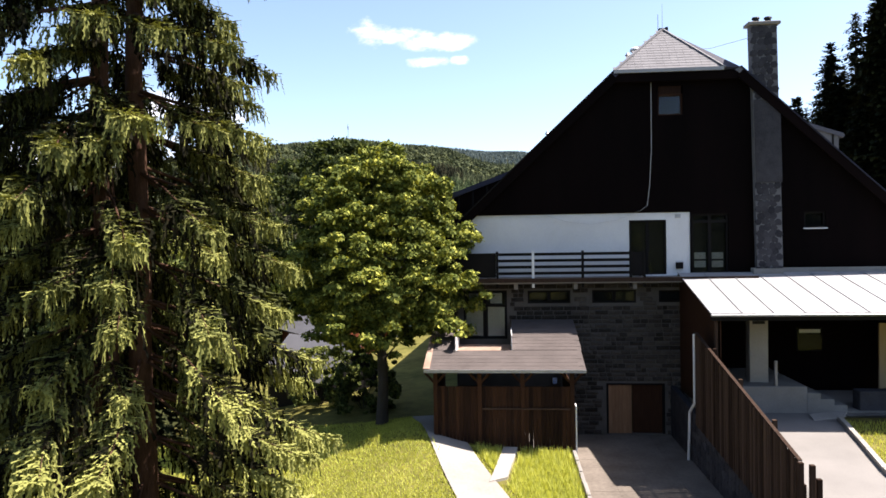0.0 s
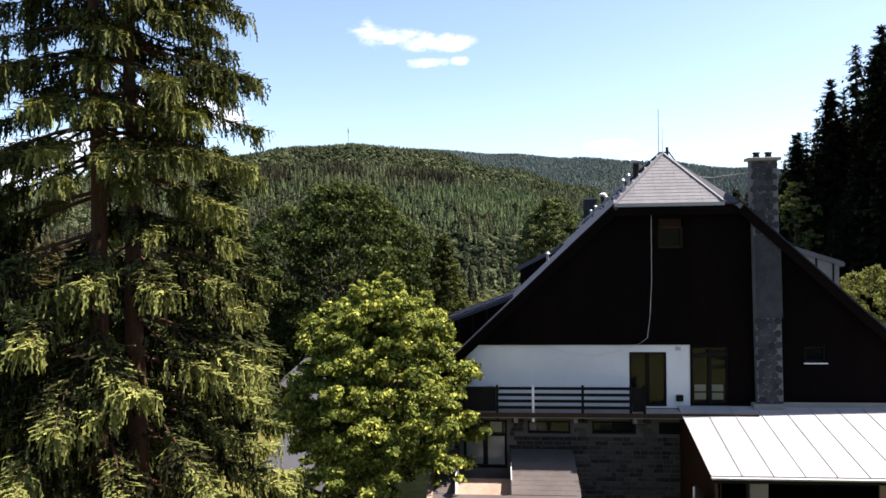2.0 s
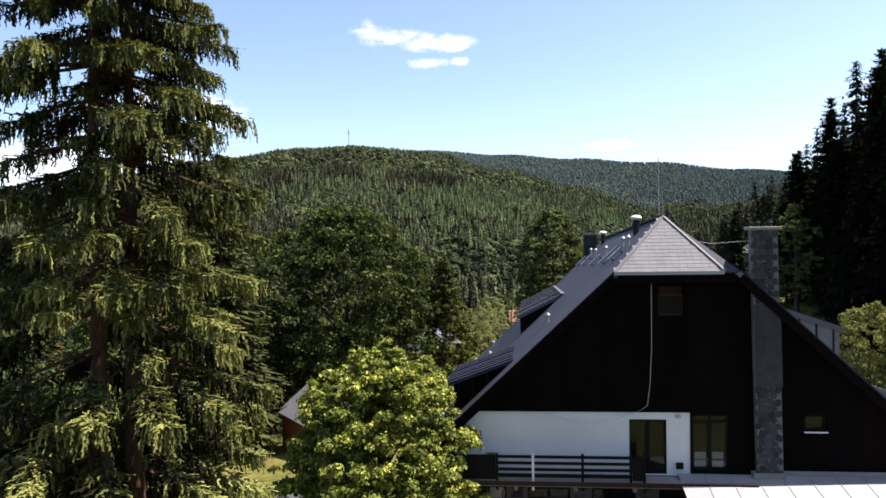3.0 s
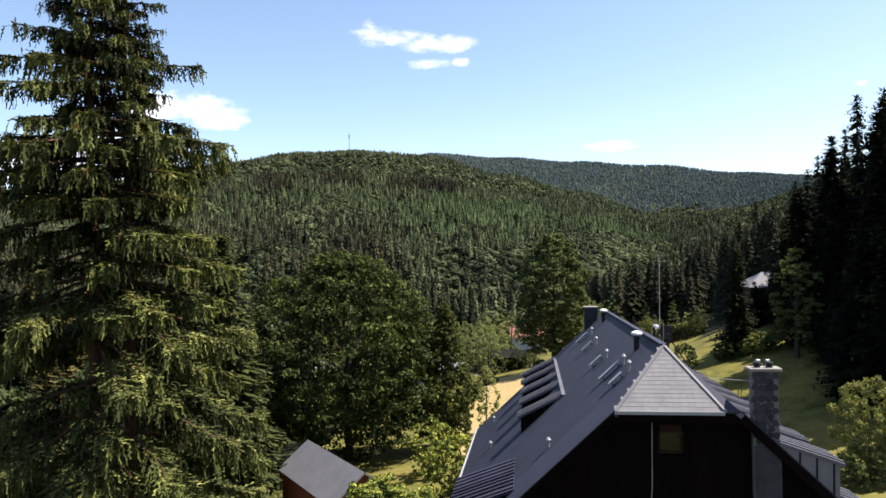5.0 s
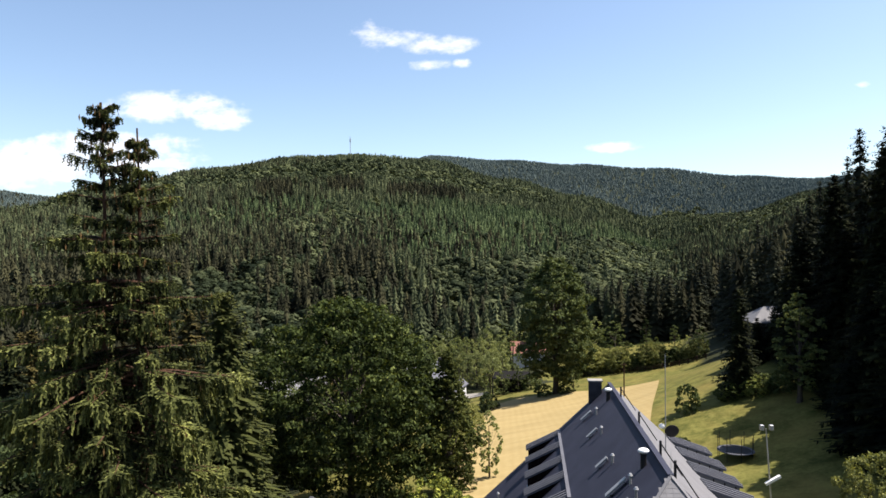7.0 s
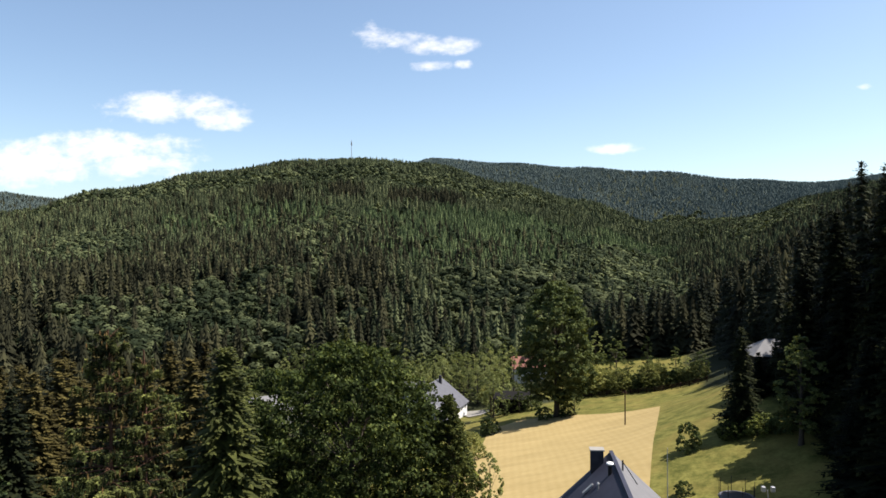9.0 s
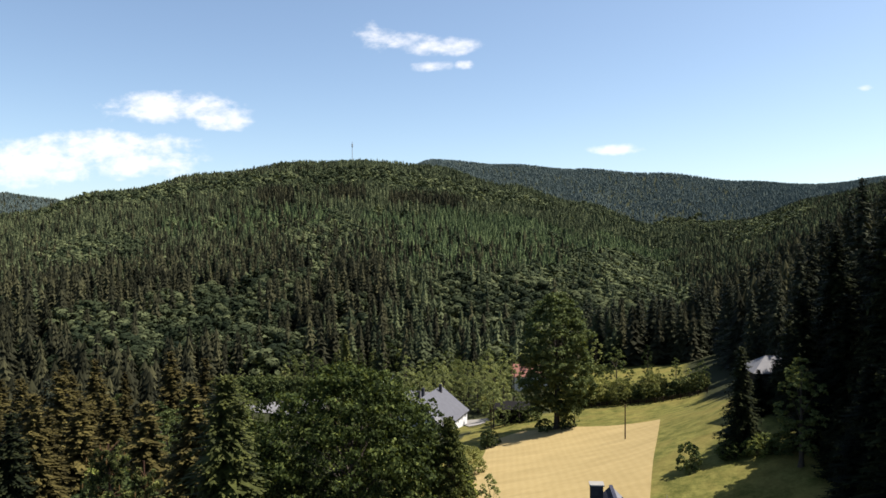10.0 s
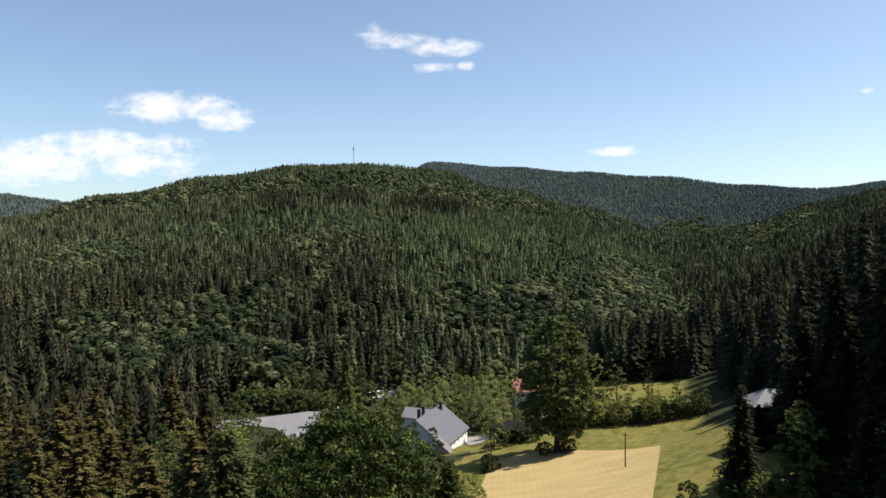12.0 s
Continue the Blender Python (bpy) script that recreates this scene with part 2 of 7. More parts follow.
M = {
    "grass": ground_material(),
    "blade": foliage("grass_blades", (0.21, 0.235, 0.04), (0.34, 0.365, 0.075), (0.50, 0.50, 0.13), 0.5, 6),
    "stubble": stubble_material(),
    "slate_cabin": surface("weathered_sheet", (0.075, 0.076, 0.085), (0.12, 0.121, 0.13), 0.8, 10, 0.7, bump=0.2, spec=0.2),
    "slate_mid": surface("grey_slate", (0.06, 0.062, 0.074), (0.10, 0.102, 0.118), 0.8, 10, 0.7, bump=0.2, spec=0.2),
    "asphalt": surface("asphalt", (0.135, 0.13, 0.122), (0.21, 0.20, 0.188), 0.6, 30, 0.9, bump=0.2, spec=0.1),
    "concrete": surface("concrete", (0.15, 0.142, 0.13), (0.26, 0.25, 0.23), 1.2, 22, 0.9, bump=0.25, spec=0.1),
    "paving": surface("paving", (0.20, 0.188, 0.168), (0.35, 0.33, 0.30), 0.7, 12, 0.92, bump=0.25, spec=0.1, pieces=0.25),
    "cladding": surface("tarred_cladding", (0.0020, 0.0015, 0.0016), (0.0070, 0.0040, 0.0040), 0.9, 20, 0.85, bump=0.2, stretch=(1, 1, 0.12), pieces=0.3, spec=0.03),
    "trim_dark": surface("dark_trim", (0.004, 0.0035, 0.0035), (0.010, 0.009, 0.0085), 2, 30, 0.7, bump=0.1, spec=0.1),
    "wood_dark": surface("brown_wood", (0.014, 0.0065, 0.004), (0.05, 0.022, 0.011), 2.5, 30, 0.75, bump=0.25, stretch=(6, 6, 0.7), pieces=0.5, spec=0.1),
    "wood_grey": surface("weathered_wood", (0.022, 0.013, 0.009), (0.072, 0.046, 0.033), 2.0, 30, 0.9, bump=0.3, stretch=(6, 6, 0.6), pieces=0.5, spec=0.08),
    "wood_red": surface("red_wood", (0.09, 0.022, 0.010), (0.19, 0.055, 0.024), 2.0, 30, 0.7, bump=0.2, stretch=(1, 1, 6), spec=0.2),
    "plank_tan": surface("tan_boards", (0.15, 0.08, 0.042), (0.27, 0.155, 0.085), 2.0, 25, 0.8, bump=0.2, stretch=(6, 6, 0.8), pieces=0.3, spec=0.1),
    "plaster": surface("white_plaster", (0.50, 0.505, 0.51), (0.66, 0.665, 0.665), 0.7, 18, 0.9, bump=0.12, contrast=0.6, spec=0.1),
    "paint_white": surface("white_paint", (0.6, 0.6, 0.58), (0.76, 0.76, 0.74), 3, 30, 0.6, bump=0.05),
    "stone": surface("grey_stone", (0.020, 0.018, 0.016), (0.08, 0.07, 0.06), 1.4, 14, 0.9, bump=0.6, pieces=0.45, spec=0.05),
    "mortar": surface("mortar", (0.06, 0.056, 0.05), (0.115, 0.107, 0.097), 2.0, 30, 0.95, bump=0.3, spec=0.05),
    "chimney_mortar": surface("pale_mortar", (0.085, 0.085, 0.09), (0.15, 0.15, 0.155), 2.0, 30, 0.95, bump=0.3, spec=0.05),
    "chimney_stone": surface("chimney_stone", (0.020, 0.020, 0.024), (0.060, 0.059, 0.065), 2.5, 18, 0.9, bump=0.4, pieces=0.3, spec=0.05),
    # On the lodge, slate and slate_light tell shaded slopes from sunlit ones by colour.
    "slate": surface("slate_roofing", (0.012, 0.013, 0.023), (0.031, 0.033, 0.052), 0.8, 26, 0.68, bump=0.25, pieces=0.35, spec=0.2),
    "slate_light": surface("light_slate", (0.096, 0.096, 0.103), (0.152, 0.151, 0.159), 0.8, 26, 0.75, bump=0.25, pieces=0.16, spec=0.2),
    "shingle": surface("bitumen_shingle", (0.060, 0.052, 0.049), (0.105, 0.09, 0.085), 1.2, 30, 0.9, bump=0.3, pieces=0.07, spec=0.08),
    "zinc": surface("zinc_sheet", (0.20, 0.203, 0.21), (0.285, 0.288, 0.295), 0.5, 9, 0.55, metal=0.1, bump=0.04, pieces=0.12),
    "rust_zinc": surface("rusty_flashing", (0.16, 0.075, 0.04), (0.36, 0.27, 0.215), 0.9, 7, 0.7, metal=0.1, bump=0.1),
    "steel": surface("galvanised_steel", (0.22, 0.225, 0.23), (0.38, 0.385, 0.39), 5, 40, 0.45, metal=0.5, bump=0.03),
    "black_metal": surface("black_metal", (0.006, 0.006, 0.007), (0.016, 0.016, 0.018), 5, 40, 0.5, bump=0.05, spec=0.2),
    "bark": surface("spruce_bark", (0.024, 0.014, 0.010), (0.12, 0.066, 0.044), 1.5, 12, 0.95, bump=1.0, stretch=(3.5, 3.5, 0.6), spec=0.05),
    "bark_grey": surface("grey_bark", (0.028, 0.024, 0.02), (0.08, 0.068, 0.056), 2, 14, 0.95, bump=0.6, stretch=(2, 2, 0.6), spec=0.05),
    "needles_near": foliage("spruce_needles", (0.009, 0.012, 0.006), (0.064, 0.073, 0.023), (0.235, 0.243, 0.070), 0.55, 8, 0.12, per_object=0.0, gloss=0.05),
    # Inner twigs near black: shade inside the crown put into their colour.
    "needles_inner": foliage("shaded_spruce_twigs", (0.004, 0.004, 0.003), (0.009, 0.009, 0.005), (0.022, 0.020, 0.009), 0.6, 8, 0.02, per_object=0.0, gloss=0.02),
    "cone": surface("spruce_cones", (0.12, 0.065, 0.02), (0.27, 0.17, 0.055), 6, 40, 0.8, bump=0.3),
    # Needles of the near spruces: the wood's shade put into a near-black green.
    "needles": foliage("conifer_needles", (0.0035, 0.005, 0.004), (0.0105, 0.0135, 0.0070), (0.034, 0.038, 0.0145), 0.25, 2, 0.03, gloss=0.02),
    # Paler copy for spruces beyond 118 m, their light put into the colour.
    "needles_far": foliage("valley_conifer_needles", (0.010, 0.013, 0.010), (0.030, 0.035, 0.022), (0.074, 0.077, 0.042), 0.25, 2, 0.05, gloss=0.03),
    "needles_brown": foliage("dry_conifer_needles", (0.008, 0.007, 0.003), (0.040, 0.034, 0.0125), (0.106, 0.088, 0.030), 0.25, 2, 0.06, gloss=0.03),
    "needles_fresh": foliage("fresh_larch_needles", (0.018, 0.023, 0.007), (0.050, 0.057, 0.015), (0.110, 0.114, 0.030), 0.3, 3, 0.2),
    "leaf_maple": foliage("maple_leaves", (0.008, 0.015, 0.004), (0.094, 0.118, 0.024), (0.54, 0.53, 0.10), 0.9, 6, 0.14, per_object=0.0, gloss=0.06),
    "leaf_dark": foliage("dark_leaves", (0.004, 0.007, 0.003), (0.042, 0.058, 0.017), (0.225, 0.245, 0.065), 0.3, 3, 0.2, gloss=0.05),
    "leaf_column": foliage("hornbeam_leaves", (0.016, 0.022, 0.008), (0.056, 0.066, 0.018), (0.160, 0.165, 0.045), 0.5, 4, 0.18, gloss=0.05),
    "leaf_mid": foliage("green_leaves", (0.017, 0.027, 0.012), (0.056, 0.073, 0.027), (0.142, 0.162, 0.060), 0.3, 3, 0.22, gloss=0.05),
    "leaf_pale": foliage("pale_leaves", (0.08, 0.10, 0.042), (0.175, 0.20, 0.08), (0.30, 0.31, 0.135), 0.4, 4, 0.35),
    "leaf_bush": foliage("bush_leaves", (0.048, 0.058, 0.021), (0.16, 0.17, 0.058), (0.37, 0.36, 0.125), 0.5, 5, 0.25, gloss=0.06),
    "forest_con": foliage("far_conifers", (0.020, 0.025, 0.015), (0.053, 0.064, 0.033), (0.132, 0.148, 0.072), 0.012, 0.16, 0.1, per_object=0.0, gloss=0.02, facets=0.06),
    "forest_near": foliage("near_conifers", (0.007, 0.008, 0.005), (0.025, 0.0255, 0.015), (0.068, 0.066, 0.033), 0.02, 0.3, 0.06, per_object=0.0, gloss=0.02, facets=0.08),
    "forest_fresh": foliage("young_conifers", (0.019, 0.028, 0.018), (0.062, 0.086, 0.038), (0.136, 0.170, 0.076), 0.02, 0.2, 0.1, per_object=0.0, gloss=0.02, facets=0.06),
    "forest_leaf": foliage("far_leaves", (0.009, 0.014, 0.008), (0.040, 0.051, 0.026), (0.125, 0.140, 0.066), 0.03, 0.25, 0.08, per_object=0.0, gloss=0.03, facets=0.07),
    # Darker copy of far_leaves: shade between the near crowns put into colour.
    "forest_leaf_shaded": foliage("shaded_near_leaves", (0.006, 0.010, 0.006), (0.026, 0.034, 0.017), (0.092, 0.104, 0.050), 0.05, 0.35, 0.06, per_object=0.0, gloss=0.03, facets=0.1),
    # Ridge needles pale and bluish: the haze of distance put into their colour.
    "forest_ridge_hazed": foliage("hazed_ridge_conifers", (0.056, 0.076, 0.072), (0.078, 0.102, 0.098), (0.100, 0.128, 0.118), 0.006, 0.08, 0.1, per_object=0.0, gloss=0.03),
    "glass": glass("window_glass"),
    "curtain": surface("net_curtain", (0.5, 0.48, 0.42), (0.72, 0.70, 0.63), 6, 40, 0.9),
    "render_beige": surface("beige_render", (0.26, 0.235, 0.20), (0.38, 0.35, 0.30), 1.0, 18, 0.9, bump=0.15, spec=0.1),
    "road_asphalt": surface("worn_road_asphalt", (0.10, 0.10, 0.106), (0.17, 0.17, 0.176), 0.25, 3, 0.9, bump=0.1, spec=0.1),
    "grey_boards": surface("weathered_boards", (0.17, 0.15, 0.14), (0.30, 0.27, 0.255), 1.0, 18, 0.9, bump=0.2, stretch=(6, 6, 0.5), spec=0.1),
    "yard": surface("dirty_concrete", (0.07, 0.06, 0.05), (0.19, 0.165, 0.14), 0.8, 9, 0.95, bump=0.3, spec=0.05, pieces=0.08),
    "grey_panel": surface("grey_panels", (0.095, 0.096, 0.10), (0.155, 0.156, 0.16), 1.0, 18, 0.8, bump=0.1, spec=0.1),
    # Indoor darkness put into the colour: near black for rooms and window backings.
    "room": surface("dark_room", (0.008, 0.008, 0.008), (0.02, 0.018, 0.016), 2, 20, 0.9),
    "cable": surface("grey_cable", (0.25, 0.25, 0.25), (0.36, 0.36, 0.36), 5, 40, 0.6),
    "red_roof": surface("red_roof", (0.11, 0.04, 0.025), (0.20, 0.075, 0.05), 1, 10, 0.8),
    "yellow_door": surface("ochre_door", (0.30, 0.20, 0.10), (0.45, 0.32, 0.17), 2, 20, 0.7, stretch=(5, 5, 0.7)),
    "blue": surface("blue_pad", (0.02, 0.04, 0.12), (0.04, 0.07, 0.18), 3, 20, 0.6),
}


# ---- mesh helpers ----
def put(name, me, material, parent=None, label=""):
    me.materials.append(M[material])
    ob = new(name, me)
    if parent is not None:
        ob.parent = parent
    if label:
        ob["label"] = label
    return ob


def part(name, bm, material, parent, label=""):
    """Links a bmesh as one mesh object under a thing or a part."""
    bmesh.ops.recalc_face_normals(bm, faces=bm.faces)
    me = bpy.data.meshes.new(name)
    bm.to_mesh(me)
    bm.free()
    return put(name, me, material, parent, label)


def thing(name, label, category, group="", at=(0, 0, 0), kind=""):
    ob = new(name)
    ob.empty_display_size = 0.2
    ob.location = at
    return tagged(ob, label, category, group, kind)


def raw(name, verts, faces, smooth=False):
    """A mesh from arrays: verts (n, 3) and faces (m, 3 or 4)."""
    verts, faces = np.asarray(verts, np.float32).reshape(-1, 3), np.asarray(faces, np.int32)
    k = faces.shape[1]
    me = bpy.data.meshes.new(name)
    me.vertices.add(len(verts))
    me.vertices.foreach_set("co", verts.ravel())
    me.loops.add(faces.size)
    me.loops.foreach_set("vertex_index", faces.ravel())
    me.polygons.add(len(faces))
    me.polygons.foreach_set("loop_start", np.arange(0, faces.size, k, dtype=np.int32))
    if smooth:
        me.polygons.foreach_set("use_smooth", np.ones(len(faces), bool))
    me.update(calc_edges=True)
    return me


def box(bm, x0, x1, y0, y1, z0, z1, bevel=0.0):
    made = bmesh.ops.create_cube(bm, size=1.0, matrix=Matrix.Translation(((x0 + x1) / 2, (y0 + y1) / 2, (z0 + z1) / 2)) @ Matrix.Diagonal((x1 - x0, y1 - y0, z1 - z0, 1)))
    if bevel:
        edges = list({e for v in made["verts"] for e in v.link_edges})
        bmesh.ops.bevel(bm, geom=edges, offset=bevel, segments=1, affect="EDGES")
    return bm


def boxed(x0, x1, y0, y1, z0, z1, bevel=0.0):
    return box(bmesh.new(), x0, x1, y0, y1, z0, z1, bevel)


def beam(bm, a, b, w, h=None, segments=4):
    """A bar between two points: square for four segments, else round."""
    a, b = Vector(a), Vector(b)
    d = b - a
    m = Matrix.Translation((a + b) / 2) @ d.to_track_quat("Z", "Y").to_matrix().to_4x4()
    if segments == 4:
        bmesh.ops.create_cube(bm, size=1.0, matrix=m @ Matrix.Diagonal((w, h or w, d.length, 1)))
    else:
        bmesh.ops.create_cone(bm, cap_ends=True, segments=segments, radius1=w / 2, radius2=(h or w) / 2, depth=d.length, matrix=m)
    return bm


def prism(points, y0, y1, holes=()):
    """A wall in the x-z plane from outline points, with rectangular holes (x0, x1, z0, z1), between y0 and y1."""
    bm = bmesh.new()
    loops = [points] + [[(a, c), (b, c), (b, d), (a, d)] for a, b, c, d in holes]
    edges = []
    for lp in loops:
        vs = [bm.verts.new((x, y0, z)) for x, z in lp]
        edges += [bm.edges.new((vs[i], vs[(i + 1) % len(vs)])) for i in range(len(vs))]
    bmesh.ops.triangle_fill(bm, use_beauty=True, use_dissolve=False, edges=edges, normal=(0, -1, 0))
    ext = bmesh.ops.extrude_face_region(bm, geom=list(bm.faces))
    bmesh.ops.translate(bm, verts=[g for g in ext["geom"] if isinstance(g, bmesh.types.BMVert)], vec=(0, y1 - y0, 0))
    return bm


def slab(corners, thick):
    """A plate from four corners in order, thickened downward by thick along its normal."""
    bm = bmesh.new()
    p = [Vector(c) for c in corners]
    n = (p[1] - p[0]).cross(p[-1] - p[0]).normalized()
    if n.z < 0:
        n = -n
    top = [bm.verts.new(v) for v in p]
    low = [bm.verts.new(v - n * thick) for v in p]
    bm.faces.new(top)
    bm.faces.new(low[::-1])
    k = len(p)
    for i in range(k):
        bm.faces.new((top[i], low[i], low[(i + 1) % k], top[(i + 1) % k]))
    return bm


# ---- lie of the land ----
SPOTS = np.array([  # x, y, height
    (0, 0, 0.2), (-14, 2, 0.3), (0, 12, 0.5), (-8, 15, 0.4), (-4, 24, 0.7), (-9, 33, -0.6), (20, 10, 1.8), (22, 30, 2.6), (20, 55, 2.2), (25, 79, 1.6), (23, 95, 2.2),
    (36, 89, 6), (47, 104, 11), (62, 120, 20), (22, 132, -3.6), (30, 144, -3.0), (-3, 157, -11.3), (-12, 208, -21), (-17, 85, -5), (-20, 60, -3.5), (-45, 40, -4),
    (-20, 120, -10), (-60, 100, -13), (-60, 190, -23), (10, 185, -12), (30, 190, -9), (70, 200, 2), (39, 137, 1.6), (43, 159, -2.5), (50, 205, -8.5), (-110, 150, -20), (60, 60, 14), (0, 60, -1.0), (5, 245, -19), (0, -60, 0), (60, -40, 5), (-80, -40, -4)], float)


def spline(d):
    return np.where(d > 1e-6, d * d * np.log(np.maximum(d, 1e-6)), 0.0)


def fit_land():
    p, z = SPOTS[:, :2] / 100, SPOTS[:, 2]
    n = len(p)
    a = np.zeros((n + 3, n + 3))
    a[:n, :n] = spline(np.linalg.norm(p[:, None] - p[None], axis=2)) + 0.002 * np.eye(n)
    a[:n, n], a[:n, n + 1:] = 1, p
    a[n:, :n] = a[:n, n:].T
    return np.linalg.solve(a, np.r_[z, 0, 0, 0])


LAND = fit_land()
# far slopes by bearing (degrees from +y): distance and height pairs
BEARINGS = [-60, -37, -31, -24, -16, -12, -6, 0, 6, 12, 18, 23, 28, 50]
FAR_D = [230, 300, 450, 620, 900, 1220, 1600, 2300, 4500]
FAR_Z = np.array([
    (-16, -15, 2, 16, 50, 40, 20, 175, 60),
    (-18, -16, 4, 20, 60, 58, 20, 175, 60),
    (-20, -18, 8, 30, 88, 104, 50, 140, 60),
    (-22, -20, 10, 38, 106, 142, 90, 75, 60),
    (-22, -20, 14, 44, 120, 167, 130, 90, 60),
    (-22, -20, 14, 46, 124, 174, 150, 150, 80),
    (-22, -20, 12, 42, 112, 164, 150, 312, 120),
    (-19, -19, 8, 34, 88, 126, 110, 293, 120),
    (-14, -16, 2, 22, 62, 96, 84, 275, 120),
    (-11.5, -12.5, -6, 2, 26, 56, 54, 247, 120),
    (-6, -6, 0, 10, 32, 58, 66, 217, 120),
    (10, 14, 24, 38, 58, 86, 118, 195, 120),
    (20, 26, 40, 52, 76, 110, 146, 209, 120),
    (30, 40, 55, 70, 88, 114, 140, 189, 120)], float)


def land(x, y):
    """Height of the ground at arrays x, y."""
    x, y = np.asarray(x, float), np.asarray(y, float)
    flat = np.stack([x.ravel(), y.ravel()], 1)
    far_cap = np.maximum(1.0, np.linalg.norm(flat - (0, 80), axis=1) / 260)[:, None]
    p = ((flat - (0, 80)) / far_cap + (0, 80)) / 100
    q = SPOTS[:, :2] / 100
    near = np.concatenate([spline(np.linalg.norm(c[:, None] - q[None], axis=2)) @ LAND[:len(q)] for c in np.array_split(p, max(1, len(p) // 20000))])
    near = near + LAND[len(q)] + p @ LAND[len(q) + 1:]
    r, az = np.hypot(flat[:, 0], flat[:, 1]), np.degrees(np.arctan2(flat[:, 0], flat[:, 1]))
    azi = np.interp(az, BEARINGS, np.arange(len(BEARINGS)))
    di = np.interp(r, FAR_D, np.arange(len(FAR_D)))
    i, j = np.minimum(azi.astype(int), len(BEARINGS) - 2), np.minimum(di.astype(int), len(FAR_D) - 2)
    fi, fj = azi - i, di - j
    fi, fj = fi * fi * (3 - 2 * fi), fj
    far = (FAR_Z[i, j] * (1 - fi) + FAR_Z[i + 1, j] * fi) * (1 - fj) + (FAR_Z[i, j + 1] * (1 - fi) + FAR_Z[i + 1, j + 1] * fi) * fj
    far = far + np.where(r > 320, (np.sin(flat[:, 0] / 71 + 1.3) * np.cos(flat[:, 1] / 93) * 2.2 + np.sin(flat[:, 0] / 31 + flat[:, 1] / 45) * 1.2) * np.clip((r - 320) / 300, 0, 1), 0)
    w = np.clip((r - 215) / 75, 0, 1)
    w = w * w * (3 - 2 * w)
    h = near * (1 - w) + far * w
    # the levelled plot: lawn, sunken yard, drive
    X, Y = flat[:, 0], flat[:, 1]
    lawn = np.where(X < -3, 0.55 - 0.06 * (-3 - X), 0.55)
    lawn = lawn + 0.62 * np.exp(-((X + 3.2) / 1.9) ** 2 - ((Y - 23.6) / 3.0) ** 2)
    drive = np.clip(1.62 - (22 - Y) * 0.075, 0.6, 1.68)
    drive = np.where((Y > 24.0) & (X < 21), 1.2, drive)
    level = np.where(X < 2.15, lawn, np.where(X < 6.62, -0.12, np.where(X < 14.5, drive, drive + 0.15)))
    edge = np.clip(np.minimum.reduce([(X + 13) / 6, (24 - X) / 6, (Y - 2) / 6, (60 - Y) / 8]), 0, 1)
    edge = edge * edge * (3 - 2 * edge)
    return (h * (1 - edge) + level * edge).reshape(x.shape)


def land_at(x, y):
    return float(land(np.array([x]), np.array([y]))[0])


def spaced(fine_lo, fine_hi, step, far_lo, far_hi, growth):
    mid = list(np.arange(fine_lo, fine_hi + step / 2, step))
    up, s = [mid[-1]], step
    while up[-1] < far_hi:
        s *= growth
        up.append(up[-1] + s)
    down, s = [mid[0]], step
    while down[-1] > far_lo:
        s *= growth
        down.append(down[-1] - s)
    return np.array(down[:0:-1] + mid + up[1:])


def grid_mesh(name, gx, gy, gz):
    n, m = gx.shape
    verts = np.stack([gx, gy, gz], 2).reshape(-1, 3)
    idx = np.arange(n * m).reshape(n, m)
    faces = np.stack([idx[:-1, :-1], idx[:-1, 1:], idx[1:, 1:], idx[1:, :-1]], 2).reshape(-1, 4)
    return raw(name, verts, faces, smooth=True)


xs, ys = spaced(-14, 20, 0.25, -4400, 4400, 1.07), spaced(8, 60, 0.6, -900, 4500, 1.055)
gx, gy = np.meshgrid(xs, ys)
SHEET = land(gx, gy)
ground_sheet = grid_mesh("ground", gx, gy, SHEET)


def sheet_z(x, y):
    """Height of the ground sheet at arrays x, y, between its grid points."""
    i = np.clip(np.searchsorted(xs, x) - 1, 0, len(xs) - 2)
    j = np.clip(np.searchsorted(ys, y) - 1, 0, len(ys) - 2)
    u, v = (x - xs[i]) / (xs[i + 1] - xs[i]), (y - ys[j]) / (ys[j + 1] - ys[j])
    return (SHEET[j, i] * (1 - u) + SHEET[j, i + 1] * u) * (1 - v) + (SHEET[j + 1, i] * (1 - u) + SHEET[j + 1, i + 1] * u) * v


def inside(px, py, poly):
    c = np.zeros(px.shape, bool)
    for (x0, y0), (x1, y1) in zip(poly, poly[1:] + poly[:1]):
        c ^= ((y0 > py) != (y1 > py)) & (px < (x1 - x0) * (py - y0) / (y1 - y0 + 1e-12) + x0)
    return c


